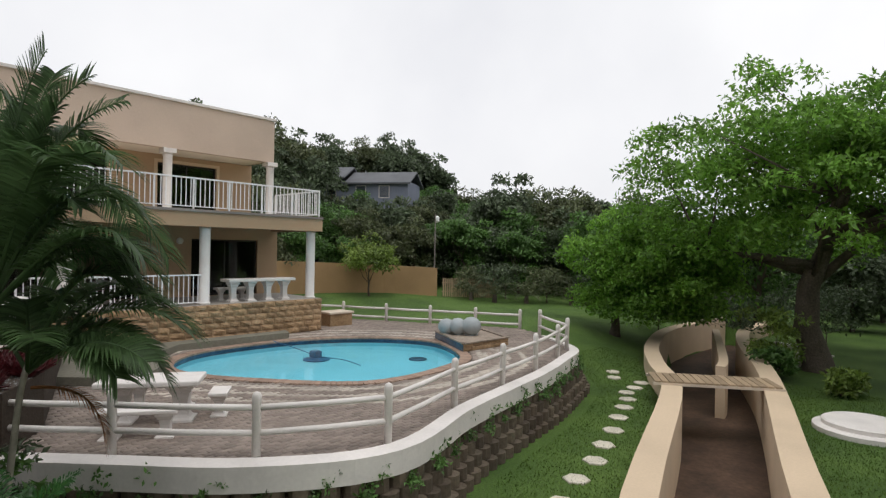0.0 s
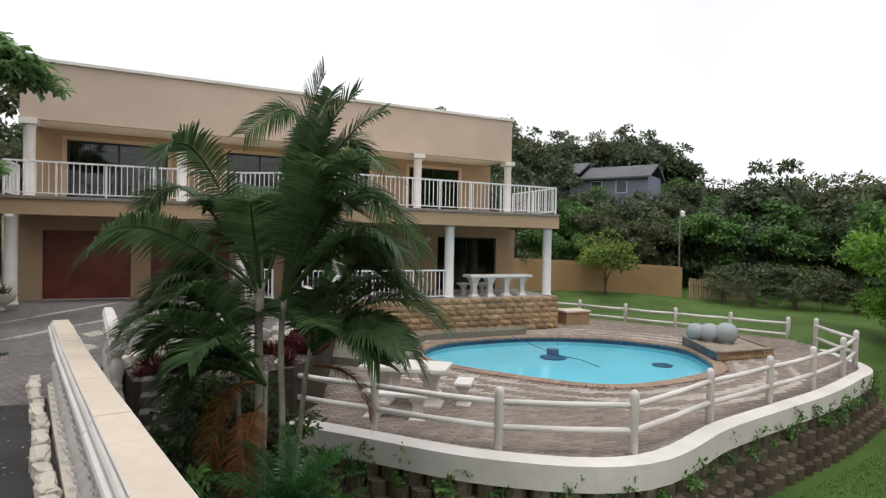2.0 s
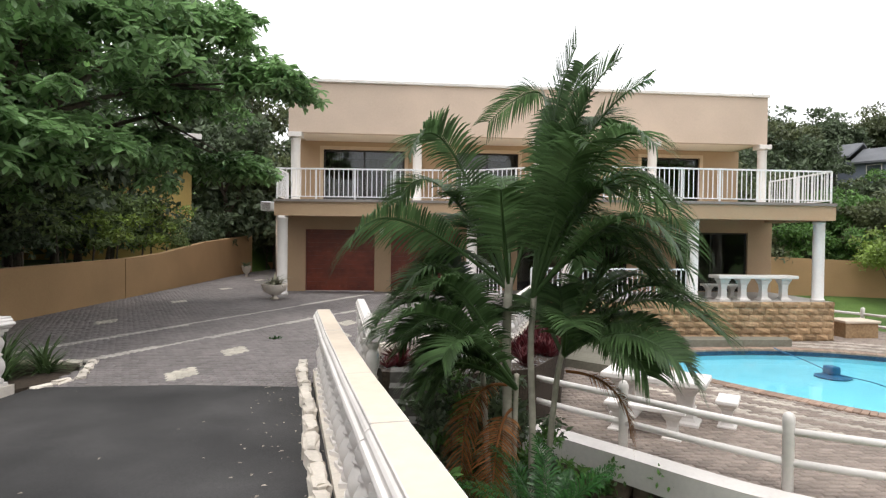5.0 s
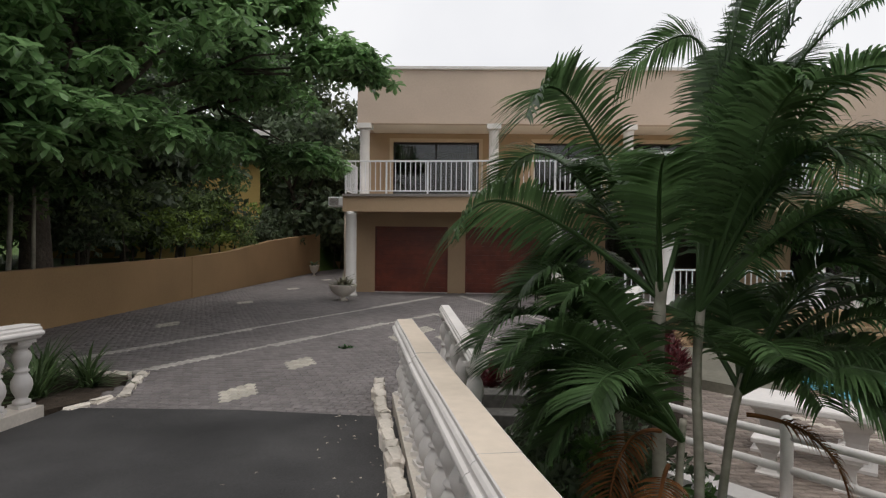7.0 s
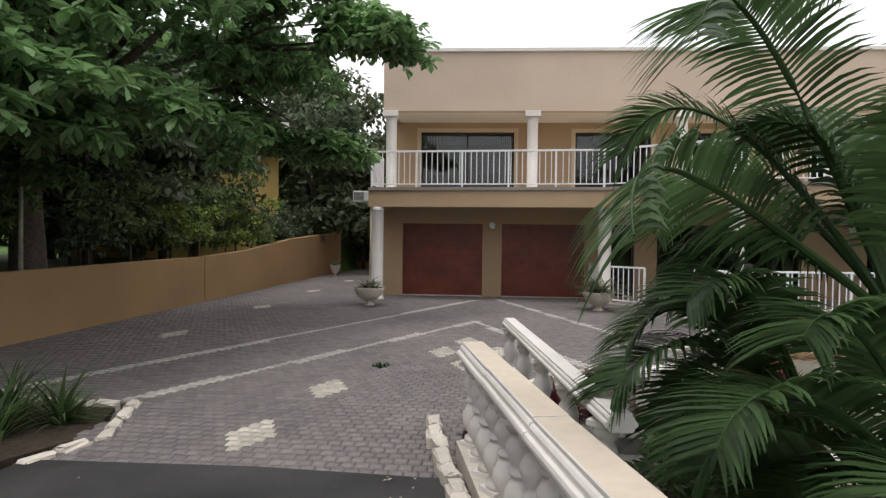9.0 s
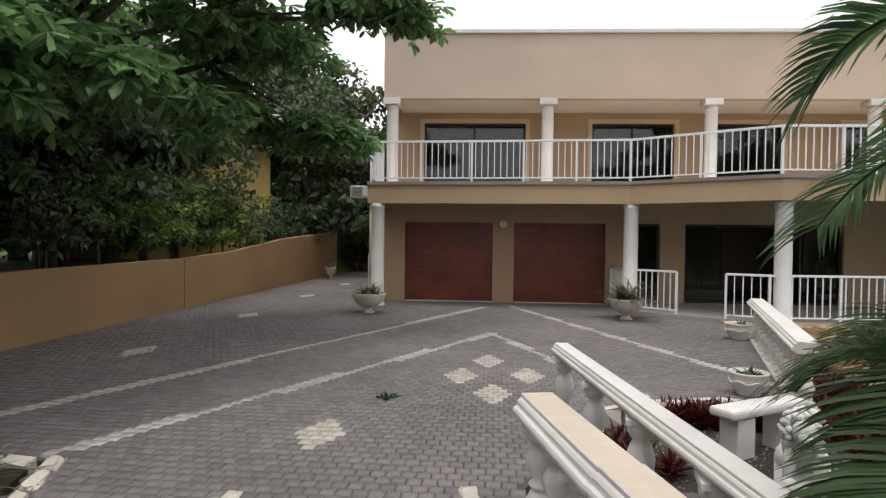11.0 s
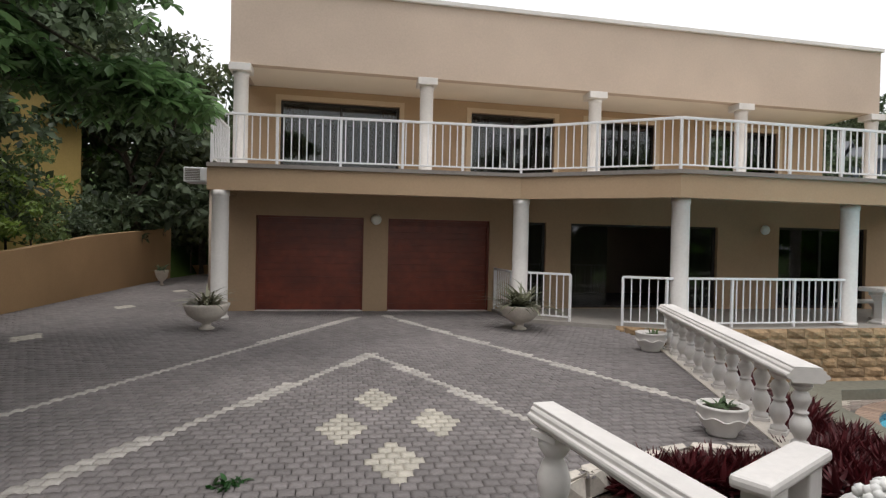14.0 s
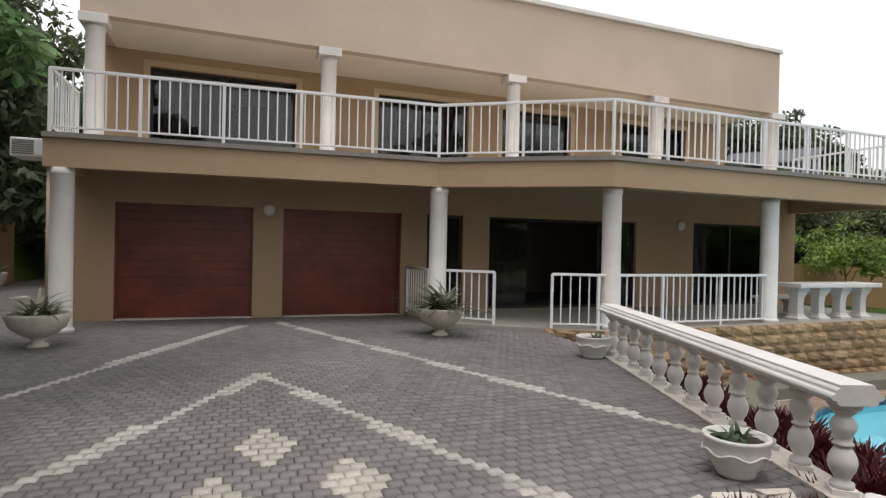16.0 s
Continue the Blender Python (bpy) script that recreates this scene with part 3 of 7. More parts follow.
def railing(pts, z, h, label, posts_every=1.3, name="balcony_railing"):
    """White metal railing with square bars along plan corners."""
    x0, y0 = pts[0]
    r = thing(name, x0, y0, z, label=label, category="railing")
    for a, b in zip(pts, pts[1:]):
        a, b = Vector(a), Vector(b)
        d, ang = (b - a).length, math.degrees(math.atan2(b.y - a.y, b.x - a.x))
        o = a - Vector((x0, y0))
        m = pose(o.x, o.y, 0, 0, 0, ang)
        for nm, zz, s in (("top_rail", h, 0.03), ("bottom_rail", 0.09, 0.02)):
            q = part(nm, boxes((0, d, -s, s, zz - s, zz + s * 0.6, 0.005)), WHITE_METAL, r)
            q.matrix_basis = m
        n = max(1, round(d / posts_every))
        for k in range(n + 1):
            if k == n and b != Vector(pts[-1]):
                continue
            piece("post", post_me, m @ pose(d * k / n, 0, 0) @ Matrix.Diagonal((1, 1, h - 0.01, 1)), r)
        nb = round(d / 0.155)
        for k in range(1, nb):
            if min(abs(d * k / nb - d * j / n) for j in range(n + 1)) > 0.06:
                piece("baluster", bar_me, m @ pose(d * k / nb, 0, 0.09) @ Matrix.Diagonal((1, 1, h - 0.11, 1)), r)
    return r


railing([(-3.27, 22.15), (-3.27, 20.52)] + inset_line(SLAB, 0.09)[1:3] + [(14.28, 18.92), (14.28, 22.1)], 3.165, 0.995, "white metal balcony railing with square upright bars")
railing([(3.0, 22.05), (3.02, 20.62), (4.02, 19.75)], 0.07, 0.98, "short white metal veranda railing beside the entrance gap", 1.2, "veranda_railing")
railing([(4.86, 19.1), (5.62, 18.78), (10.0, 18.97)], 0.07, 0.98, "long white metal veranda railing between columns", 1.45, "veranda_railing")


# ---- pole fence round the terrace ----
def pole_fence(pts, name_label, z):
    f = thing("pole_fence", pts[0].x, pts[0].y, z, label=name_label, category="fence")
    pm = bpy.data.meshes.new("post")
    b = lathe([(0.066, -0.25), (0.068, 0.82), (0.072, 0.86), (0.07, 0.92), (0.05, 0.96), (0.015, 0.98)], 14)
    b.to_mesh(pm), b.free()
    pm.polygons.foreach_set("use_smooth", [True] * len(pm.polygons))
    pm.materials.append(WHITE)
    for p in pts:
        piece("post", pm, pose(p.x - pts[0].x, p.y - pts[0].y, 0, random.uniform(-1, 1), random.uniform(-1, 1)), f)
    for a, b in zip(pts, pts[1:]):
        a, b = a - pts[0], b - pts[0]
        for h in (0.36, 0.74):
            bm = tube(bmesh.new(), [(a.x, a.y, h), ((a.x + b.x) / 2, (a.y + b.y) / 2, h - 0.012), (b.x, b.y, h)], 0.048, 10)
            part("rail", bm, WHITE, f, smooth=True)
    return f


pole_fence(FENCE, "white painted round-pole fence on the terrace edge", TERRACE + 0.03)
pole_fence(FAR_FENCE, "white painted round-pole fence by the back lawn", TERRACE - 0.2)


def kerb(line, lo, hi, z0, z1, label):
    bm = bmesh.new()
    a, b = offset(line, lo), offset(line, hi)
    q = [[bm.verts.new((p.x, p.y, z0)), bm.verts.new((p.x, p.y, z1)), bm.verts.new((r.x, r.y, z1 - 0.03)), bm.verts.new((r.x, r.y, z0))] for p, r in zip(a, b)]
    for s, t in zip(q, q[1:]):
        for k in range(4):
            bm.faces.new((s[k], t[k], t[(k + 1) % 4], s[(k + 1) % 4]))
    bm.faces.new(q[0]), bm.faces.new(q[-1][::-1])
    bmesh.ops.recalc_face_normals(bm, faces=bm.faces)
    return tagged(part("terrace_kerb", bm, WHITE), label, "kerb", kind="structure")


kerb(EDGE_LINE, 0.06, 0.36, TERRACE - 0.36, TERRACE + 0.05, "white painted kerb along the terrace edge")
kerb(catmull(FAR_FENCE, 4, closed=False), -0.3, 0.0, TERRACE - 0.5, TERRACE - 0.12, "white painted kerb by the back lawn")


# ---- cast balustrades ----
BALUSTER = [(0.07, 0.0), (0.07, 0.045), (0.045, 0.065), (0.052, 0.1), (0.076, 0.16), (0.086, 0.22), (0.08, 0.28), (0.056, 0.345), (0.046, 0.37), (0.062, 0.385), (0.062, 0.4), (0.046, 0.415), (0.054, 0.46), (0.075, 0.53), (0.078, 0.57), (0.06, 0.62), (0.043, 0.645), (0.06, 0.665), (0.075, 0.685), (0.075, 0.72)]


def cast_mesh(scale_r, h):
    me = bpy.data.meshes.new("baluster")
    k = h / 0.72
    bm = lathe([(r * scale_r, z * k) for r, z in BALUSTER], 14)
    for f in bm.faces:
        f.smooth = abs(f.normal.z) < 0.8
    s = 0.075 * scale_r
    box(bm, -s, s, -s, s, -0.035, 0.0), box(bm, -s * 1.05, s * 1.05, -s * 1.05, s * 1.05, h, h + 0.03)
    bm.to_mesh(me), bm.free()
    me.materials.append(WHITE)
    return me


def coping_piece(a, b, w, thick, top_material):
    """A length of moulded handrail coping between two places in the round."""
    a, b = Vector(a), Vector(b)
    d = (b - a).normalized()
    side = d.cross(Vector((0, 0, 1))).normalized()
    up = side.cross(d)
    half = [(0.60, 0.0), (0.645, -0.03), (0.65, -0.15), (0.73, -0.19), (0.80, -0.27), (0.81, -0.38), (0.83, -0.43), (0.95, -0.47), (1.0, -0.56), (1.0, -0.66), (0.93, -0.74), (0.80, -0.78), (0.78, -0.9), (0.66, -1.0)]
    prof = [(-x, z) for x, z in half[::-1]] + half
    bm = bmesh.new()
    ends = []
    for p in (a, b):
        ends.append([bm.verts.new(p + side * (x * w / 2) + up * (z * thick)) for x, z in prof])
    n = len(prof)
    for k in range(n):
        f = bm.faces.new((ends[0][k], ends[0][(k + 1) % n], ends[1][(k + 1) % n], ends[1][k]))
        f.material_index = 1 if k == len(half) - 1 else 0
    bm.faces.new(ends[0][::-1]), bm.faces.new(ends[1])
    bmesh.ops.recalc_face_normals(bm, faces=bm.faces)
    return bm


def balustrade(pts, height, w, spacing, label, top_material, thick=0.13, fat=1.0, plinth=0.0, lengths=1.3, first=0.12):
    """A row of turned balusters under a coping; pts are the coping's top (x, y, z)."""
    pts = [Vector(p) for p in pts]
    o = Vector((pts[0].x, pts[0].y, pts[0].z - height))
    r = thing("balustrade", *o, label=label, category="balustrade")
    bh = height - thick - plinth - 0.065
    me = cast_mesh(fat, bh)
    left = first
    for a, b in zip(pts, pts[1:]):
        d = b - a
        ln = Vector((d.x, d.y, 0)).length
        n = max(1, round(ln / lengths))
        for k in range(n):
            p, q = a + d * (k / n) - o, a + d * ((k + 1) / n) - o - d.normalized() * 0.004
            jog = Vector((0, 0, random.uniform(-0.006, 0.006)))
            c = part("coping", coping_piece(p + jog, q + jog, w, thick, top_material), [WHITE, top_material], r)
        while left < ln:
            p = a + d * (left / ln) - o
            piece("baluster", me, pose(p.x, p.y, p.z - thick - bh - 0.03, 0, 0, random.uniform(0, 90)), r)
            left += spacing
        left -= ln
        if plinth:
            side = Vector((d.y, -d.x, 0)).normalized() * 0.13
            bm = bmesh.new()
            p, q = a - o, b - o
            lo = [p - side, p + side, q + side, q - side]
            vs = [[bm.verts.new((v.x, v.y, v.z - height + (plinth if top else -0.25))) for v in lo] for top in (0, 1)]
            for k in range(4):
                bm.faces.new((vs[0][k], vs[0][(k + 1) % 4], vs[1][(k + 1) % 4], vs[1][k]))
            bm.faces.new(vs[1]), bm.faces.new(vs[0][::-1])
            bmesh.ops.recalc_face_normals(bm, faces=bm.faces)
            part("plinth", bm, CAST, r)
    return r


RAIL_TOP = [(0.02, 9.2, 0.95), (0.45, 7.1, 1.0), (0.90, 5.0, 1.06), (1.40, 2.6, 1.2), (2.0, -0.2, 1.36), (2.6, -3.0, 1.52)]
balustrade(RAIL_TOP, 0.93, 0.27, 0.3, "cream-topped white cast balustrade beside the asphalt drive", COPING, 0.15, 1.15, 0.12)
balustrade([(0.36, 10.98, 0.90), (0.83, 7.45, 0.92)], 1.05, 0.17, 0.8, "white cast balustrade beside the garden steps", WHITE, 0.1, 1.0, 0.0, 4.0)
balustrade([(3.1, 12.42, 0.71), (4.6, 17.05, 0.72)], 0.74, 0.33, 0.41, "white cast balustrade above the planted bed", WHITE, 0.13, 0.98, 0.04, 5.0)
balustrade([(-3.58, 8.35, 0.95), (-3.6, 4.0, 1.12), (-3.6, -3.0, 1.45)], 0.9, 0.3, 0.32, "white cast balustrade across the asphalt drive", WHITE, 0.14, 1.1, 0.1)

# broken kerb stones at the foot of the drive's balustrade
stone_me = []
for v in range(4):
    bm = boxes((-0.13, 0.13, -0.055, 0.055, -0.1, 0.1, 0.02))
    for q in bm.verts:
        q.co += 0.02 * Vector((random.uniform(-1, 1), random.uniform(-1, 1), random.uniform(-1, 1)))
    me = bpy.data.meshes.new("kerb_stone")
    bm.to_mesh(me), bm.free()
    me.materials.append(CAST)
    stone_me.append(me)
edge = thing("drive_kerb", 0, 0, 0, label="broken white-painted kerb stones at the edge of the drive", category="kerb", kind="structure")
line = [Vector((x - 0.24, y)) for x, y, z in RAIL_TOP] 
line[0] = Vector((-0.36, 9.75))
for i, (x, y, a) in enumerate(along(line, 0.29)):
    piece("kerb_stone", stone_me[i % 4], pose(x + random.uniform(-0.02, 0.02), y, drive_z(y) + random.uniform(-0.03, 0.03), random.uniform(-6, 6), random.uniform(-6, 6), a + random.uniform(-5, 5)), edge)
for i, (x, y, a) in enumerate(along([Vector((-3.38, 8.72)), Vector((-3.22, 9.3)), Vector((-3.55, 10.2)), Vector((-7.3, 10.35))], 0.31)):
    piece("kerb_stone", stone_me[i % 4], pose(x, y, -0.07, 0, 0, a), edge)

# planted bed between the steps and the forecourt
BED = [(0.55, 11.55), (0.95, 12.15), (1.5, 12.45), (2.2, 12.68), (3.05, 12.5), (4.75, 17.2), (5.5, 17.2), (4.0, 12.0), (3.2, 10.7), (1.9, 10.3), (0.75, 10.5)]
tagged(part("gravel_bed", prism(bmesh.new(), BED, -1.4, -0.2), SOIL), "planting bed of blue-grey gravel beside the forecourt", "planting bed", kind="structure")
for i, (x, y, a) in enumerate(along([Vector(p) for p in ((0.53, 11.5), (0.92, 12.18), (1.45, 12.48), (2.2, 12.72), (2.9, 12.62))], 0.3)):
    piece("kerb_stone", stone_me[i % 4], pose(x, y, -0.09, 0, 0, a), edge)

# garden steps down to the terrace
# dark grey concrete with uneven tone
STEP_GREY = mat("dark_step_concrete", (0.10, 0.095, 0.085), 0.9, 0.3, 12, 0.4, 0.4, 1.5)
steps = thing("garden_steps", 1.3, 9.0, TERRACE, label="grey concrete garden steps down to the pool terrace", category="steps")
for k in range(7):
    part("step", boxes((-0.42, 0.42, 1.6 - 0.32 * (k + 1), 1.6 - 0.32 * k, -0.35, 1.0 - 0.165 * k, 0.012)), STEP_GREY, steps)


# ---- foliage ----
def kites(base, d, nrm, length, width, blunt=False):
    """Folded leaves: base places, directions, normals, lengths and widths (numpy arrays)."""
    d = d / np.linalg.norm(d, axis=1, keepdims=True)
    side = np.cross(d, nrm)
    side /= np.linalg.norm(side, axis=1, keepdims=True) + 1e-9
    up = np.cross(side, d)
    L, W = length[:, None], width[:, None]
    a = base
    l = base + d * L * 0.45 + side * W * 0.5 + up * W * 0.12
    r = base + d * L * 0.45 - side * W * 0.5 + up * W * 0.12
    t = base + d * L - up * L * 0.12
    if blunt:      # broadest beyond the middle, with a rounded tip
        l2, r2 = (base + d * L * 0.78 + q * side * W * 0.46 + up * W * 0.05 for q in (1, -1))
        l, r = (base + d * L * 0.4 + q * side * W * 0.34 + up * W * 0.1 for q in (1, -1))
        v = np.stack((a, l, l2, t, r2, r), 1).reshape(-1, 3)
        i = np.arange(len(base))[:, None] * 6
        return v, np.concatenate((i + np.array([[0, 3, 2, 1]]), i + np.array([[0, 5, 4, 3]])), 0)
    v = np.stack((a, l, t, r), 1).reshape(-1, 3)
    i = np.arange(len(base))[:, None] * 4
    f = np.concatenate((i + np.array([[0, 2, 1]]), i + np.array([[0, 3, 2]])), 0)
    return v, f


def rnd_dirs(rng, n):
    v = rng.normal(size=(n, 3))
    return v / np.linalg.norm(v, axis=1, keepdims=True)


def crown_mesh(name, lobes, per_lobe, size, aspect, seed, flat=0.7, whorl=0):
    """Leaves about lobes (x, y, z, r): most near each lobe's skin, so that gaps stay between them."""
    rng = np.random.default_rng(seed)
    lobes = np.asarray(lobes, float)
    n = len(lobes) * per_lobe
    which = np.repeat(np.arange(len(lobes)), per_lobe)
    d = rnd_dirs(rng, n)
    d[:, 2] = np.where(d[:, 2] < -0.35, -d[:, 2], d[:, 2])
    rad = lobes[which, 3] * (0.55 + 0.5 * rng.random(n) ** 0.6) * (0.85 + 0.3 * rng.random(n))
    c = lobes[which, :3] + d * rad[:, None] * np.array([1, 1, flat])
    if whorl:
        c = np.repeat(c, whorl, 0)
        a = rng.random(len(c)) * 2 * np.pi
        tilt = rng.uniform(-0.95, 0.3, len(c))
        dirs = np.stack((np.cos(a) * np.cos(tilt), np.sin(a) * np.cos(tilt), np.sin(tilt)), 1)
        nrm = np.tile((0.0, 0.0, 1.0), (len(c), 1)) + 0.35 * rnd_dirs(rng, len(c))
    else:
        dirs = d * 0.5 + rnd_dirs(rng, n)
        dirs[:, 2] -= 0.25
        nrm = d * 0.8 + 0.8 * rnd_dirs(rng, n) + np.array([0, 0, 0.5])
    ln = size * rng.uniform(0.65, 1.25, len(c))
    v, f = kites(c, dirs, nrm, ln, ln * aspect, whorl > 0)
    return array_mesh(name, v, f)


def crown_lobes(rng, n, c, r, lobe, top=0.25):
    """Lobes over an uneven ellipsoid crown."""
    out = []
    for k in range(n):
        d = rnd_dirs(rng, 1)[0]
        if d[2] < -0.5:
            d[2] *= -0.5
        s = rng.uniform(0.45, 1.0) * (0.85 + 0.25 * math.sin(3 * math.atan2(d[1], d[0]) + top * 7))
        out.append((c[0] + d[0] * r[0] * s, c[1] + d[1] * r[1] * s, c[2] + d[2] * r[2] * s, lobe * rng.uniform(0.6, 1.3)))
    return out


def limbs(rng, base, fork, ends, r0):
    """A tapered trunk that climbs into the crown, with main limbs and boughs that bend out to the ends."""
    bm = bmesh.new()
    b, f = Vector(base), Vector(fork)
    ends = [Vector(e) for e in ends]
    top = sum(ends, Vector()) / len(ends)
    top.z = max(e.z for e in ends) * 0.8
    wob = lambda k: Vector((rng.uniform(-1, 1), rng.uniform(-1, 1), rng.uniform(-0.3, 0.5))) * k
    mid = b.lerp(f, 0.5) + wob(r0 * 0.5)
    stem = [b - Vector((0, 0, 0.3)), b + Vector((0, 0, r0 * 0.6)), mid, f, f.lerp(top, 0.4) + wob(r0), f.lerp(top, 0.9) + wob(r0 * 2)]
    tube(bm, stem, [r0 * 1.5, r0 * 1.1, r0 * 0.92, r0 * 0.8, r0 * 0.45, r0 * 0.12], 10)
    main = []
    for k, e in enumerate(ends):
        ln = (e - f).length
        if k < max(4, len(ends) // 5) or not main:
            t = rng.uniform(-0.15, 0.5)
            a = f.lerp(top, max(t, 0)) if t > 0 else f.lerp(b, -t)
            pts = [a, a.lerp(e, 0.35) + wob(ln * 0.08), a.lerp(e, 0.7) + wob(ln * 0.08), e]
            tube(bm, pts, [r0 * 0.42, r0 * 0.28, r0 * 0.16, r0 * 0.05], 7)
            main.append(pts)
        else:
            pts = min(main, key=lambda q: min((q[1] - e).length, (q[2] - e).length))
            a = pts[1] if (pts[1] - e).length < (pts[2] - e).length else pts[2]
            tube(bm, [a, a.lerp(e, 0.5) + wob((e - a).length * 0.14), e], [r0 * 0.15, r0 * 0.09, r0 * 0.03], 5)
    return bm


def tree(name, x, y, z, fork, c, r, lobes, lobe, per, size, aspect, material, r0, seed, label, category="tree", whorl=0, ends=14, bark=None, extra=()):
    rng = np.random.default_rng(seed)
    t = thing(name, x, y, z, label=label, category=category)
    lb = crown_lobes(rng, lobes, c, r, lobe, seed)
    for n2, c2, r2, l2 in extra:
        lb += crown_lobes(rng, n2, c2, r2, l2, seed + 1)
    pick = rng.permutation(len(lb))[:ends]
    part("trunk", limbs(rng, (0, 0, 0), fork, [lb[i][:3] for i in pick], r0), bark or BARK, t, smooth=True)
    part_mesh("crown", crown_mesh("crown", lb, per, size, aspect, seed, whorl=whorl), material, t)
    return t


LEAF_BRIGHT = leaf("bright_green_leaves", (0.12, 0.26, 0.035), (0.20, 0.37, 0.06), 0.45, 0.5)
LEAF_DARK = leaf("dark_green_leaves", (0.072, 0.1, 0.055), (0.118, 0.155, 0.085))
LEAF_MID = leaf("mid_green_leaves", (0.062, 0.145, 0.036), (0.13, 0.235, 0.06))
LEAF_GLOSSY = leaf("glossy_broad_leaves", (0.13, 0.24, 0.095), (0.23, 0.36, 0.15), 0.3, 0.5)
LEAF_YELLOW = leaf("yellow_green_leaves", (0.15, 0.23, 0.045), (0.23, 0.31, 0.07))
LEAF_OLIVE = leaf("olive_leaves", (0.085, 0.105, 0.05), (0.13, 0.15, 0.07))
FROND = leaf("palm_leaflets", (0.058, 0.11, 0.043), (0.096, 0.158, 0.062), 0.36, 0.5)
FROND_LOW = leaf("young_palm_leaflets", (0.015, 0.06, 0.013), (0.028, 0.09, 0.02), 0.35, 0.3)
FROND_DEAD = leaf("dead_palm_leaflets", (0.26, 0.10, 0.025), (0.14, 0.06, 0.025), 0.8, 0.2)
RED_LEAF = leaf("crimson_bromeliad_leaves", (0.13, 0.016, 0.022), (0.05, 0.018, 0.018), 0.4, 0.2)
GREY_STRAP = leaf("greyish_strap_leaves", (0.15, 0.17, 0.10), (0.26, 0.24, 0.17), 0.5, 0.25)
STRAP = leaf("strap_leaves", (0.05, 0.10, 0.03), (0.10, 0.14, 0.06), 0.45, 0.25)
PALM_STEM = mat("ringed_palm_stem", (0.29, 0.27, 0.22), 0.8, 0.25, 12, 0.4, 0.3, 2.5)


def frond_mesh(name, length, rise, droop, n, leaflet, seed, stem_r=0.018, v_angle=0.35, bare=0.18):
    """A feather frond along +x: it rises, then bends over; leaflets on both sides."""
    rng = np.random.default_rng(seed)
    s = np.linspace(0, 1, 14)
    ang = rise - droop * s ** 1.35
    step = length / 13
    px = np.concatenate(([0], np.cumsum(np.cos(ang[:-1]) * step)))
    pz = np.concatenate(([0], np.cumsum(np.sin(ang[:-1]) * step)))
    sway = rng.uniform(-0.12, 0.12) * length
    py = sway * s ** 2
    spine = np.stack((px, py, pz), 1)
    bm = tube(bmesh.new(), [Vector(p) for p in spine], [stem_r * (1.15 - k) + 0.002 for k in s], 5)
    me = bpy.data.meshes.new(name)
    bm.to_mesh(me), bm.free()
    sv = np.array([v.co for v in me.vertices])
    sf = [list(p.vertices) for p in me.polygons]
    u = np.linspace(bare, 0.995, n)
    base = np.stack([np.interp(u, s, spine[:, k]) for k in range(3)], 1)
    tang = np.stack([np.interp(u, s, np.gradient(spine[:, k], s)) for k in range(3)], 1)
    tang /= np.linalg.norm(tang, axis=1, keepdims=True)
    side = np.cross(tang, (0, 0, 1.0))
    side /= np.linalg.norm(side, axis=1, keepdims=True) + 1e-9
    up = np.cross(side, tang)
    prof = np.clip(np.sin(np.pi * (0.18 + 0.80 * u)), 0.12, 1) ** 0.7
    verts, faces, off = [sv], list(sf), len(sv)
    for sgn in (-1, 1):
        d = tang * (0.45 + 0.55 * u[:, None]) + sgn * side * 0.95 + up * (v_angle + rng.normal(0, 0.10, (n, 1)))
        d += rng.normal(0, 0.06, (n, 3))
        d /= np.linalg.norm(d, axis=1, keepdims=True)
        L = (leaflet * prof * rng.uniform(0.8, 1.1, n))[:, None]
        wd = np.full((n, 1), 0.0105 * (0.6 + leaflet))
        w = np.cross(d, up)
        w /= np.linalg.norm(w, axis=1, keepdims=True) + 1e-9
        m1 = base + d * L * 0.45
        m2 = base + d * L * 0.78 - np.array([0, 0, 1]) * L * 0.17
        tip = base + d * L * 0.92 - np.array([0, 0, 1]) * L * 0.46
        blk = np.stack((base, m1 + w * wd, m1 - w * wd, m2 + w * wd * 0.7, m2 - w * wd * 0.7, tip), 1).reshape(-1, 3)
        for k in range(n):
            o = off + 6 * k
            faces += [[o, o + 1, o + 2], [o + 1, o + 3, o + 4, o + 2], [o + 3, o + 5, o + 4]]
        verts.append(blk)
        off += 6 * n
    out = bpy.data.meshes.new(name)
    out.from_pydata(np.concatenate(verts).tolist(), [], faces)
    bpy.data.meshes.remove(me)
    return out


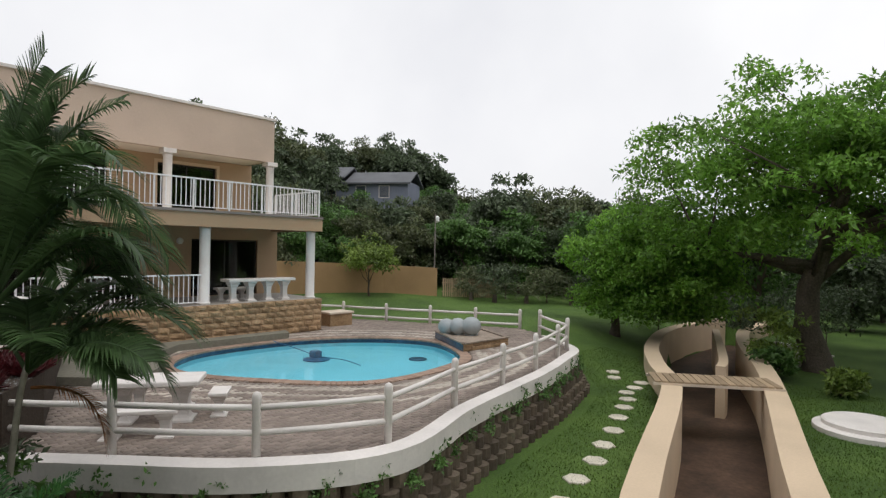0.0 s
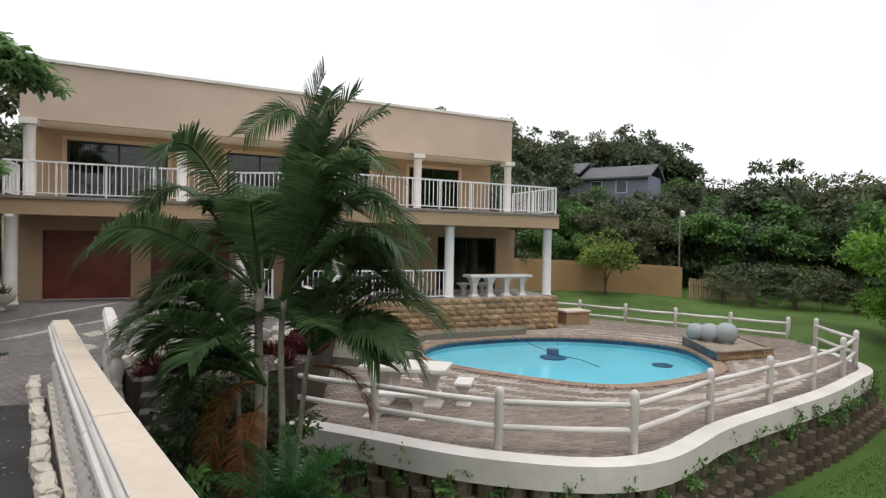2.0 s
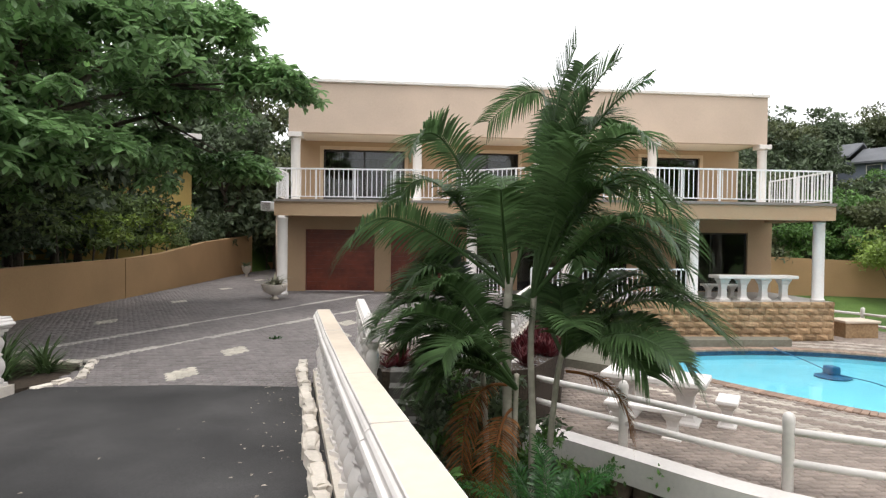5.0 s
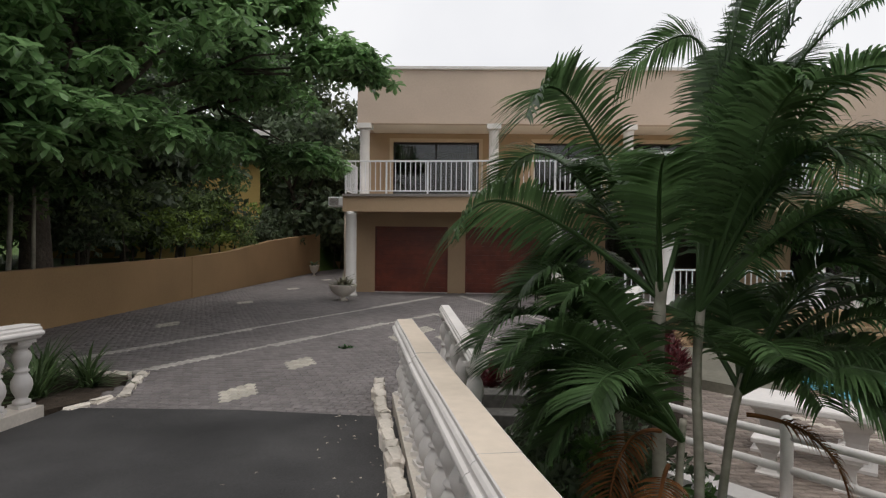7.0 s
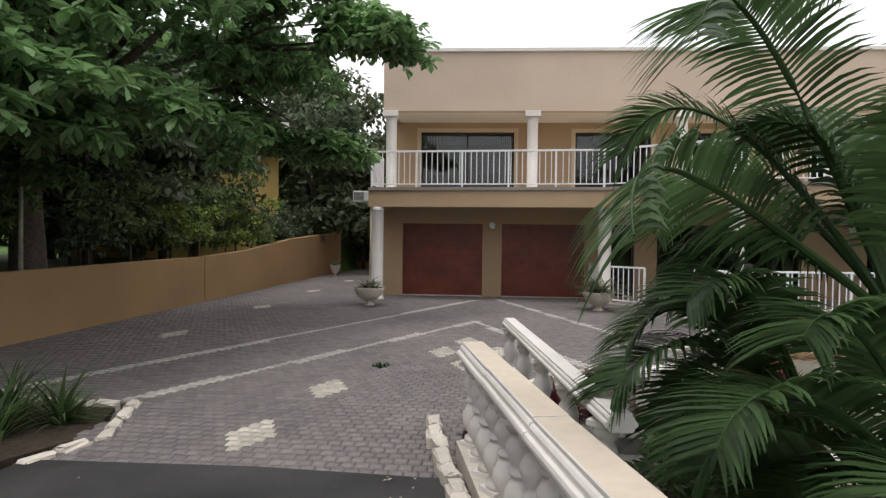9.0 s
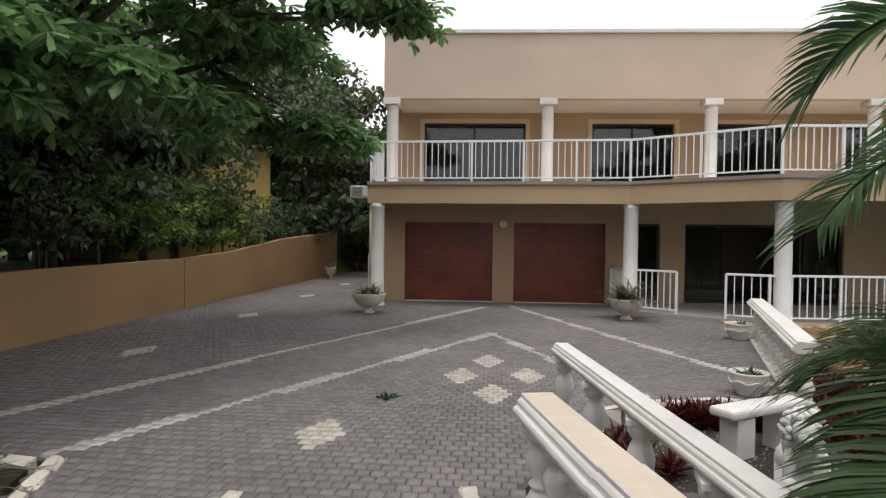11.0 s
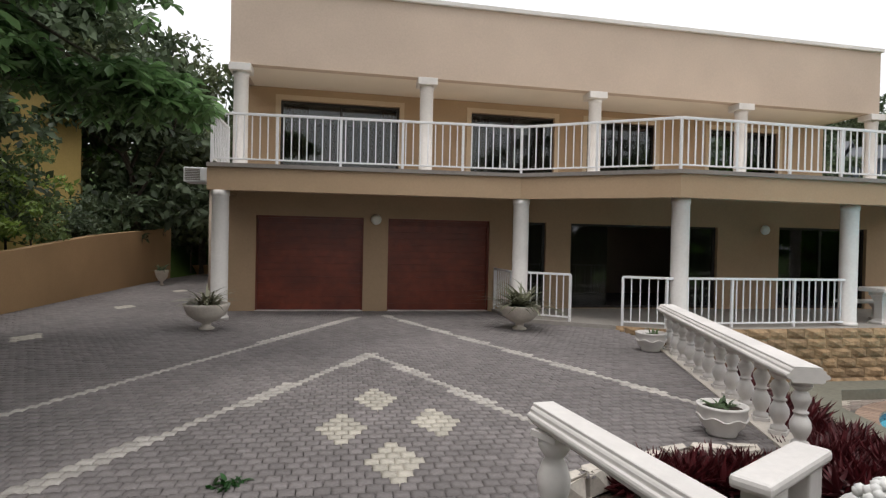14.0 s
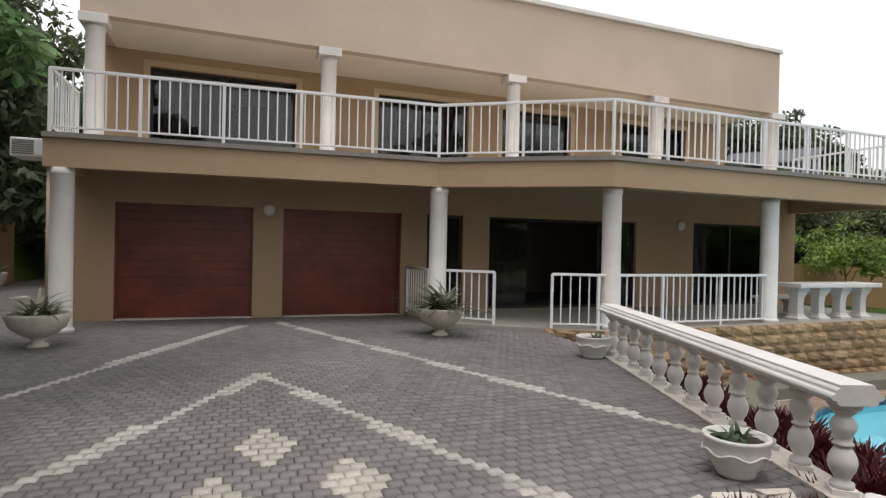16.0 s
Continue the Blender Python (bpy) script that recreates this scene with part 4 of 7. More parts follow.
def arched_frond(name, a, mid, tip, n, leaflet, seed, stem_r=0.02, wide=0.0125, hang=0.3, lift=0.3, bare=0.2):
    """A feather frond whose midrib leaves a, passes mid and ends at tip; combed leaflets on both sides hang at their ends."""
    rng = np.random.default_rng(seed)
    a, mid, tip = (np.array(p, float) for p in (a, mid, tip))
    tip = tip - 0.22 * (tip - mid) / np.linalg.norm(tip - mid)      # the last leaflets reach past the midrib
    ctl = 2 * mid - 0.5 * (a + tip)
    s = np.linspace(0, 1, 18)[:, None]
    spine = (1 - s) ** 2 * a + 2 * s * (1 - s) * ctl + s ** 2 * tip
    s = s[:, 0]
    bm = tube(bmesh.new(), [Vector(p) for p in spine], [float(stem_r * (1.1 - k) + 0.003) for k in s], 6)
    me = bpy.data.meshes.new(name)
    bm.to_mesh(me), bm.free()
    sv = np.array([v.co for v in me.vertices])
    faces = [list(p.vertices) for p in me.polygons]
    bpy.data.meshes.remove(me)
    u = np.linspace(bare, 0.99, n)
    base = np.stack([np.interp(u, s, spine[:, k]) for k in range(3)], 1)
    tang = np.stack([np.interp(u, s, np.gradient(spine[:, k], s)) for k in range(3)], 1)
    tang /= np.linalg.norm(tang, axis=1, keepdims=True)
    out = tip - a
    out[2] = 0
    out /= np.linalg.norm(out) + 1e-9
    side = np.array([out[1], -out[0], 0.0]) + rng.normal(0, 0.12) * np.array([0, 0, 1.0])
    bend = -np.cross(ctl - a, tip - ctl)
    if np.linalg.norm(bend) > 0.35:
        side = bend / np.linalg.norm(bend)
    side = side[None] - tang * (tang @ side)[:, None]
    side /= np.linalg.norm(side, axis=1, keepdims=True)
    up = np.cross(side, tang)
    prof = np.clip(np.sin(np.pi * (0.2 + 0.64 * (u - bare) / (1 - bare))), 0.15, 1) ** 0.6
    verts, off = [sv], len(sv)
    down = np.array([0, 0, -1.0])
    rows = np.array([0.0, 0.22, 0.5, 0.78, 1.0])
    for sgn in (-1, 1):
        lean = 0.2 + 0.55 * u[:, None] + rng.normal(0, 0.035, (n, 1))
        d = tang * lean + sgn * side + up * (lift + rng.normal(0, 0.05, (n, 1)))
        d /= np.linalg.norm(d, axis=1, keepdims=True)
        L = (leaflet * prof * rng.uniform(0.9, 1.06, n))[:, None]
        w = np.cross(d, up)
        w /= np.linalg.norm(w, axis=1, keepdims=True) + 1e-9
        sag = hang * rng.uniform(0.7, 1.3, (n, 1))
        blk = []
        for r, wd in zip(rows, (0.45, 1.0, 0.95, 0.6, 0.06)):
            c = base + d * L * (r - 0.12 * r * r) + down * L * sag * r ** 2.2
            blk += [c + w * wide * wd, c - w * wide * wd]
        verts.append(np.stack(blk, 1).reshape(-1, 3))
        for k in range(n):
            o = off + 10 * k
            faces += [[o + 2 * q, o + 2 * q + 1, o + 2 * q + 3, o + 2 * q + 2] for q in range(4)]
        off += 10 * n
    res = bpy.data.meshes.new(name)
    res.from_pydata(np.concatenate(verts).tolist(), [], faces)
    return res


# the clustered palm beside the drive
PALM_AT = Vector((2.2, 7.55, -1.75))
palm = thing("palm_tree", *PALM_AT, label="clustered feather palm with arching dark green fronds", category="palm")
for pts, r in ((((2.27, 7.62, -1.8), (2.29, 7.62, -0.3), (2.27, 7.66, 0.9), (2.3, 7.7, 1.5)), 0.055), (((2.5, 7.45, -1.8), (2.52, 7.4, -0.2), (2.5, 7.45, 0.8), (2.55, 7.5, 1.45)), 0.038), (((2.62, 7.6, -1.8), (2.75, 7.6, -0.4), (2.82, 7.55, 0.45), (2.9, 7.55, 0.8)), 0.034), (((2.2, 7.85, -1.8), (2.1, 7.95, -0.4), (2.05, 8.05, 0.5), (2.05, 8.1, 0.9)), 0.034), (((2.35, 7.4, -1.8), (2.3, 7.25, -0.6), (2.3, 7.2, 0.2), (2.3, 7.15, 0.55)), 0.03)):
    line = catmull([Vector(p) - PALM_AT for p in pts], 5, closed=False)
    part("stem", tube(bmesh.new(), line, [r * (1.4 if k == 0 else 1.08 - 0.25 * k / len(line) + (0.05 if k % 3 == 0 else 0.0)) for k in range(len(line))], 10), PALM_STEM, palm, smooth=True)
TOP, MIDDLE, EAST, NORTH_STEM, SOUTH = (2.3, 7.7, 1.35), (2.52, 7.48, 1.3), (2.88, 7.55, 0.65), (2.05, 8.1, 0.75), (2.3, 7.16, 0.4)
# (crown, bend, tip, leaflet length, droop of the leaflets)
for k, (a, mid, tip, lf, hang) in enumerate((
        (TOP, (1.15, 7.45, 2.1), (0.55, 6.3, 1.75), 0.46, 0.35),
        (TOP, (1.62, 7.85, 2.95), (1.0, 7.35, 2.72), 0.62, 0.25),
        (TOP, (1.55, 8.25, 2.55), (0.85, 8.65, 2.3), 0.58, 0.3),
        (TOP, (2.85, 8.35, 3.55), (2.0, 8.95, 3.4), 0.5, 0.4),
        (MIDDLE, (2.72, 7.65, 3.0), (3.08, 7.72, 4.3), 0.55, 0.15),
        (MIDDLE, (2.85, 7.45, 2.95), (3.45, 7.3, 4.0), 0.55, 0.2),
        (MIDDLE, (2.98, 7.4, 2.85), (3.78, 7.2, 3.75), 0.58, 0.3),
        (MIDDLE, (3.05, 7.0, 2.75), (3.55, 6.3, 2.8), 0.55, 0.35),
        (MIDDLE, (3.45, 7.55, 2.55), (4.5, 7.65, 1.7), 0.6, 0.4),
        (MIDDLE, (3.15, 6.85, 2.1), (3.75, 6.3, 1.85), 0.58, 0.3),
        (MIDDLE, (3.3, 8.0, 2.75), (4.3, 8.4, 2.1), 0.58, 0.35),
        (TOP, (2.35, 8.75, 2.7), (2.2, 10.0, 2.15), 0.58, 0.35),
        (MIDDLE, (2.95, 8.6, 2.6), (3.5, 9.7, 1.9), 0.58, 0.35),
        (TOP, (1.8, 8.5, 2.2), (1.35, 9.4, 1.75), 0.55, 0.35),
        (MIDDLE, (2.75, 7.0, 2.55), (2.95, 6.5, 2.95), 0.55, 0.3),
        (MIDDLE, (3.3, 7.25, 2.0), (4.0, 7.0, 1.35), 0.55, 0.45),
        (MIDDLE, (3.1, 7.8, 3.05), (3.75, 8.1, 3.3), 0.55, 0.3),
        (MIDDLE, (2.8, 7.6, 2.9), (3.2, 7.8, 4.1), 0.5, 0.2),
        (MIDDLE, (2.75, 7.35, 2.6), (3.1, 7.15, 3.6), 0.5, 0.25),
        (MIDDLE, (3.0, 8.25, 2.0), (3.6, 8.9, 1.4), 0.52, 0.4),
        (TOP, (1.75, 8.2, 1.8), (1.2, 8.5, 1.35), 0.52, 0.4),
        (EAST, (3.75, 7.4, 1.45), (4.75, 7.25, 0.75), 0.5, 0.3),
        (EAST, (3.55, 7.15, 1.1), (4.25, 7.0, 0.3), 0.5, 0.4),
        (EAST, (3.65, 7.9, 1.5), (4.6, 8.2, 1.1), 0.5, 0.3),
        (EAST, (3.5, 7.6, 1.1), (4.4, 7.7, 0.6), 0.5, 0.35),
        (EAST, (3.3, 8.4, 1.4), (3.7, 9.3, 0.95), 0.5, 0.3),
        (EAST, (3.25, 7.3, 1.6), (3.9, 7.1, 1.5), 0.5, 0.3),
        (EAST, (3.3, 6.95, 1.0), (3.9, 6.5, 0.7), 0.48, 0.3),
        (EAST, (3.2, 7.8, 0.95), (3.9, 8.0, 0.3), 0.48, 0.4),
        (EAST, (2.95, 8.0, 1.3), (3.0, 8.6, 1.2), 0.48, 0.3),
        (SOUTH, (1.5, 6.95, 1.15), (0.8, 6.55, 1.0), 0.5, 0.25),
        (SOUTH, (1.55, 7.2, 0.95), (0.9, 7.1, 0.7), 0.48, 0.3),
        (SOUTH, (1.75, 7.05, 1.35), (1.2, 6.8, 1.45), 0.48, 0.3),
        (SOUTH, (1.75, 7.25, 0.6), (1.3, 7.1, 0.15), 0.44, 0.4),
        (SOUTH, (1.8, 6.75, 0.95), (1.35, 6.3, 0.8), 0.46, 0.3),
        (NORTH_STEM, (1.45, 8.1, 1.35), (0.8, 7.9, 1.15), 0.5, 0.25),
        (NORTH_STEM, (1.5, 8.5, 1.3), (1.0, 8.95, 1.0), 0.5, 0.3),
        (NORTH_STEM, (2.0, 8.95, 1.4), (1.9, 9.8, 1.0), 0.5, 0.3),
        (NORTH_STEM, (1.5, 7.75, 1.05), (0.95, 7.5, 0.7), 0.46, 0.3),
        (NORTH_STEM, (1.75, 8.3, 1.5), (1.4, 8.4, 1.7), 0.48, 0.3),
        (NORTH_STEM, (1.7, 8.4, 0.8), (1.3, 8.65, 0.3), 0.46, 0.4),
        (MIDDLE, (3.35, 7.35, 2.05), (4.3, 7.2, 1.5), 0.55, 0.35),
        (MIDDLE, (3.2, 7.2, 2.5), (4.0, 6.9, 2.25), 0.55, 0.35),
        (MIDDLE, (3.1, 7.9, 2.2), (4.0, 8.2, 1.8), 0.55, 0.35),
        (MIDDLE, (2.9, 7.15, 2.3), (3.3, 6.65, 2.4), 0.5, 0.3),
        (MIDDLE, (2.75, 7.9, 2.9), (3.0, 8.2, 3.7), 0.5, 0.25),
        (MIDDLE, (3.4, 7.6, 1.9), (4.3, 7.6, 1.2), 0.52, 0.4),
        (TOP, (2.0, 7.9, 2.3), (1.5, 8.2, 2.5), 0.52, 0.3),
        (TOP, (2.2, 8.3, 2.4), (2.0, 9.0, 2.5), 0.52, 0.3),
        (TOP, (2.15, 7.3, 2.2), (2.05, 6.7, 2.5), 0.5, 0.25),
        (MIDDLE, (2.65, 7.3, 2.4), (2.8, 7.0, 3.2), 0.5, 0.2),
        (EAST, (3.6, 7.2, 1.3), (4.5, 6.9, 0.9), 0.5, 0.35),
        (EAST, (3.2, 7.05, 0.95), (3.6, 6.6, 0.5), 0.48, 0.35),
        (EAST, (2.8, 7.1, 1.1), (2.75, 6.5, 1.1), 0.45, 0.3),
        (SOUTH, (1.65, 7.1, 0.8), (1.05, 6.85, 0.45), 0.46, 0.35),
        (NORTH_STEM, (1.6, 8.2, 1.05), (1.1, 8.3, 0.6), 0.46, 0.35),
        (NORTH_STEM, (1.35, 7.9, 1.2), (0.65, 7.6, 0.9), 0.52, 0.3),
        (NORTH_STEM, (1.6, 7.85, 1.5), (1.0, 7.55, 1.45), 0.52, 0.3),
        (NORTH_STEM, (1.75, 7.7, 0.9), (1.3, 7.45, 0.5), 0.48, 0.35),
        (NORTH_STEM, (2.2, 7.7, 1.1), (2.3, 7.2, 1.2), 0.48, 0.3),
        (SOUTH, (1.7, 7.0, 0.7), (1.15, 6.7, 0.4), 0.48, 0.35),
        (EAST, (2.6, 7.9, 1.2), (2.3, 8.4, 1.1), 0.48, 0.3),
        (EAST, (3.4, 7.35, 0.95), (4.1, 7.3, 0.35), 0.5, 0.35))):
    me = arched_frond("frond", Vector(a) - PALM_AT, Vector(mid) - PALM_AT, Vector(tip) - PALM_AT, 68, lf, 40 + k, hang=hang, lift=0.42 if a[2] < 1 else 0.28)
    part_mesh("frond", me, FROND, palm)
for k, (a, mid, tip) in enumerate((((2.25, 7.5, 0.35), (1.85, 7.15, 0.25), (1.7, 6.9, -0.7)), ((2.3, 7.45, 0.1), (2.1, 7.05, -0.1), (2.0, 6.85, -1.0)), ((2.9, 7.5, 0.5), (3.35, 7.3, 0.35), (3.6, 7.2, -0.35)))):
    me = arched_frond("dead_frond", Vector(a) - PALM_AT, Vector(mid) - PALM_AT, Vector(tip) - PALM_AT, 36, 0.34, 80 + k, 0.014, 0.008, 0.35, 0.25)
    part_mesh("dead_frond", me, FROND_DEAD, palm, "dry orange-brown hanging frond")

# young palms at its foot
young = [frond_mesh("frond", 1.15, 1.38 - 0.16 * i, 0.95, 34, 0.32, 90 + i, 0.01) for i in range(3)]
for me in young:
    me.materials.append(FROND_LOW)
for i, (x, y, z, n, s) in enumerate(((2.45, 6.4, -0.8, 18, 0.85), (2.3, 5.8, -1.35, 11, 0.7), (2.15, 6.8, -1.2, 12, 0.8), (2.9, 7.0, -1.45, 10, 0.7), (2.0, 8.1, -1.0, 10, 0.8))):
    t = thing("young_palm", x, y, z - 0.5, label="low bright green young palm under the tall palm", category="palm", group="young palms under the palm")
    part("stem", tube(bmesh.new(), [(0, 0, -0.9), (0, 0, 0.5)], [0.05, 0.04], 6), PALM_STEM, t)
    for k in range(n):
        piece("frond", young[k % 3], pose(0, 0, 0.4, random.uniform(-15, 15), 0, 360 * k / n + random.uniform(-12, 12)) @ Matrix.Scale(s * random.uniform(0.8, 1.15), 4), t)

# broad-leaved trees behind the west wall, their boughs hanging over the forecourt
tree("broadleaf_tree", -8.5, 14.6, 0.9, (0.3, -0.2, 2.8), (2.4, -1.0, 5.0), (3.5, 3.8, 3.1), 110, 0.7, 20, 0.25, 0.42, LEAF_GLOSSY, 0.28, 5, "broad-leaved tree with glossy whorled leaves overhanging the forecourt", whorl=6, ends=36, extra=((26, (6.3, 0.9, 4.6), (1.2, 1.1, 0.6), 0.42), (26, (4.7, 3.2, 2.8), (1.2, 1.5, 0.7), 0.45), (24, (3.0, 2.4, 3.0), (1.5, 1.6, 0.9), 0.5), (34, (3.4, 2.2, 4.4), (2.3, 1.9, 1.1), 0.55), (32, (4.6, 0.6, 5.8), (1.9, 1.5, 0.9), 0.5), (60, (2.4, -2.2, 2.5), (3.0, 2.4, 1.1), 0.5), (30, (0.6, -2.6, 1.6), (1.6, 1.8, 1.2), 0.5)))
tree("broadleaf_tree", -8.6, 9.3, 0.9, (0.2, 0.2, 2.4), (1.6, 0.2, 3.6), (3.0, 3.4, 2.4), 80, 0.7, 24, 0.25, 0.42, LEAF_GLOSSY, 0.24, 6, "broad-leaved tree with glossy whorled leaves behind the drive", whorl=6, ends=20, extra=((26, (3.7, 0.7, 2.3), (0.9, 1.2, 1.1), 0.4),))

slim = thing("slender_tree", -7.95, 13.2, 0.9, label="slim pale-stemmed saplings leaning out behind the garden wall", category="tree")
for a, b, c, r in (((0, 0, -0.2), (0.35, -0.3, 2.2), (1.0, -0.9, 5.2), 0.05), ((0.3, 0.25, -0.2), (0.45, 0.1, 1.8), (0.8, -0.2, 4.6), 0.04), ((-0.1, -0.7, -0.2), (0.1, -0.9, 2.4), (0.2, -1.4, 5.0), 0.035)):
    part("stem", tube(bmesh.new(), catmull([Vector(a), Vector(b), Vector(c)], 5, closed=False), [r * (1 - 0.05 * k) for k in range(11)], 8), PALM_STEM, slim, smooth=True)

# great spreading tree on the lawn, and a lower one beside it
tree("spreading_tree", 27.6, 5.0, float(ground_z(27.6, 5.0)), (-0.3, 0.3, 3.2), (0.3, -2.2, 7.5), (8.6, 8.8, 4.5), 460, 0.85, 115, 0.23, 0.5, LEAF_BRIGHT, 0.5, 11, "great spreading tree with bright green leaves on the lawn", ends=46, extra=((100, (0.0, 0.6, 4.8), (7.6, 8.2, 2.9), 0.9),))
tree("spreading_tree", 26.6, 12.9, float(ground_z(26.6, 12.9)), (0.0, 0.0, 0.9), (0.6, -2.0, 2.9), (3.6, 4.2, 3.4), 300, 0.75, 130, 0.22, 0.5, LEAF_BRIGHT, 0.22, 12, "bushy bright green tree with boughs down to the lawn", ends=14, extra=((90, (0.2, -1.4, 1.3), (3.2, 3.8, 1.2), 0.6),))

# woods: a few crowns, shared
WOOD = []
for i, (r, m, sz) in enumerate((((2.6, 2.6, 2.4), LEAF_DARK, 0.36), ((3.2, 2.8, 2.6), LEAF_OLIVE, 0.32), ((2.2, 2.4, 3.2), LEAF_DARK, 0.4), ((3.0, 3.4, 2.2), LEAF_MID, 0.34))):
    rng = np.random.default_rng(100 + i)
    lb = crown_lobes(rng, 60, (0, 0, 4.6), r, 0.75, i)
    lb += [(rng.uniform(-1.6, 1.6), rng.uniform(-1.6, 1.6), rng.uniform(0.8, 3.0), 0.8) for k in range(14)]
    cm = crown_mesh("crown", lb, 80, sz, 0.55, 200 + i)
    cm.materials.append(m)
    tb = limbs(rng, (0, 0, 0), (0.1, 0, 2.2), [l[:3] for l in lb[:12]], 0.16)
    tm = bpy.data.meshes.new("trunk")
    tb.to_mesh(tm), tb.free()
    tm.materials.append(BARK)
    WOOD.append((cm, tm))


def wood_tree(x, y, k, s, label="dark evergreen tree in the wooded slope or the added low-sky screen", z=None):
    t = thing("tree", x, y, float(ground_z(x, y)) - 0.1 if z is None else z, random.uniform(0, 360), label=label, category="tree", group="trees on the wooded slope")
    piece("trunk", WOOD[k][1], Matrix.Scale(s, 4), t)
    piece("crown", WOOD[k][0], Matrix.Scale(s, 4), t)
    return t


rng_w = np.random.default_rng(77)
spots = []


def scatter(n, az0, az1, d0, d1, s0, s1, gap):
    tries = made = 0
    while made < n and tries < 4000:
        tries += 1
        a, d = math.radians(rng_w.uniform(az0, az1)), math.sqrt(rng_w.uniform(d0 * d0, d1 * d1))
        x, y = 1.5 + d * math.sin(a), 0.3 + d * math.cos(a)
        if x < 16 and y < 36 and x > -8.5 or any(math.hypot(x - p, y - q) < gap for p, q in spots):
            continue
        if 35.0 < math.degrees(a) < 45.5 and 47 < d < 66:
            continue
        spots.append((x, y))
        wood_tree(x, y, int(rng_w.integers(0, 4)), rng_w.uniform(s0, s1))
        made += 1


scatter(30, 27, 63, 40, 54, 0.7, 0.95, 3.0)
scatter(30, 22, 46, 56, 80, 0.95, 1.25, 4.0)
scatter(16, 46, 66, 54, 78, 0.95, 1.25, 4.0)
scatter(26, 62, 105, 38, 62, 0.75, 1.1, 3.6)
# tall ring behind the walk, added to block low sky and darken the facade
scatter(40, 108, 325, 17, 36, 1.5, 2.2, 4.5)
for x, y, k, s in ((-10.2, 12.2, 2, 0.8), (-10.4, 15.5, 3, 0.85), (-9.9, 18.0, 0, 0.85), (-10.3, 20.5, 2, 0.9), (-10.0, 23.2, 0, 0.85), (-12.4, 21.5, 3, 1.1), (-12.8, 17.0, 1, 1.1), (-12.4, 25.5, 2, 0.9), (-9.6, 8.0, 2, 0.9), (-9.8, 5.0, 0, 0.9), (-6.6, 39.0, 0, 1.2), (-3.6, 38.5, 2, 1.15), (-10.5, 40.0, 1, 1.3), (-0.5, 41.0, 2, 1.3), (-15.5, 41.0, 0, 1.9), (-6.0, 44.0, 2, 1.4), (-1.5, 46.0, 1, 1.6), (-12.5, 11.0, 0, 1.2), (-11.5, 6.0, 2, 1.2)):
    wood_tree(x, y, k, s, "dense dark evergreen tree behind the garden wall")

for x, y, k, q in ((37.0, 28.2, 0, 1.1), (41.0, 29.5, 2, 1.15), (40.0, 25.0, 1, 1.1), (43.5, 33.0, 3, 1.15), (29.8, 36.9, 1, 0.8), (31.5, 35.2, 0, 0.75), (33.2, 34.3, 2, 0.8)):
    wood_tree(x, y, k, q)
for k, (x, y, q) in enumerate(((-8.2, 31.0, 1.05), (-7.0, 36.0, 1.1), (-10.6, 38.0, 1.2), (-12.5, 30.0, 1.0))):
    wood_tree(x, y, k % 4, q)


# ---- pavers ----
def paver_blocks(cx, cy, z, ang, L, W, thick=0.03, zig=0.02, gap=0.003, rng=None):
    """Zigzag-edged pavers as one set of arrays: 16 points and 11 quads each."""
    n = len(cx)
    xs = np.array([-0.5, -0.25, 0.25, 0.5]) * (L - gap)
    off = np.array([-0.4, 1.0, -1.0, 0.4]) * zig
    up = np.stack((xs, W / 2 - gap / 2 + off), 1)
    dn = np.stack((xs, -W / 2 + gap / 2 + off), 1)
    ring = np.concatenate((up, dn))
    ins = ring * np.array([1 - 0.009 / L, 1 - 0.009 / W])
    c, s = np.cos(ang)[:, None], np.sin(ang)[:, None]

    def place(q, zz):
        return np.stack((cx[:, None] + c * q[None, :, 0] - s * q[None, :, 1], cy[:, None] + s * q[None, :, 0] + c * q[None, :, 1], np.broadcast_to(zz[:, None], (n, len(q)))), -1)

    v = np.concatenate((place(ins, z), place(ring, z - thick)), 1).reshape(-1, 3)
    quads = [[0, 4, 5, 1], [1, 5, 6, 2], [2, 6, 7, 3]]
    loop = [0, 1, 2, 3, 7, 6, 5, 4]
    for a, b in zip(loop, loop[1:] + loop[:1]):
        quads.append([a, b, b + 8, a + 8])
    f = (np.arange(n)[:, None, None] * 16 + np.array(quads)[None]).reshape(-1, 4)
    return v, f


def bond(x0, x1, y0, y1, L, W, ang=0.0, ox=0.0, oy=0.0):
    """Centres of a running bond over a stretch of the plan."""
    nx, ny = int((x1 - x0) / L) + 2, int((y1 - y0) / W) + 2
    i, j = np.meshgrid(np.arange(nx), np.arange(ny))
    x, y = x0 + (i + 0.5 * (j % 2)) * L, y0 + j * W
    x, y = x.ravel(), y.ravel()
    c, s = math.cos(ang), math.sin(ang)
    return ox + c * x - s * y, oy + s * x + c * y


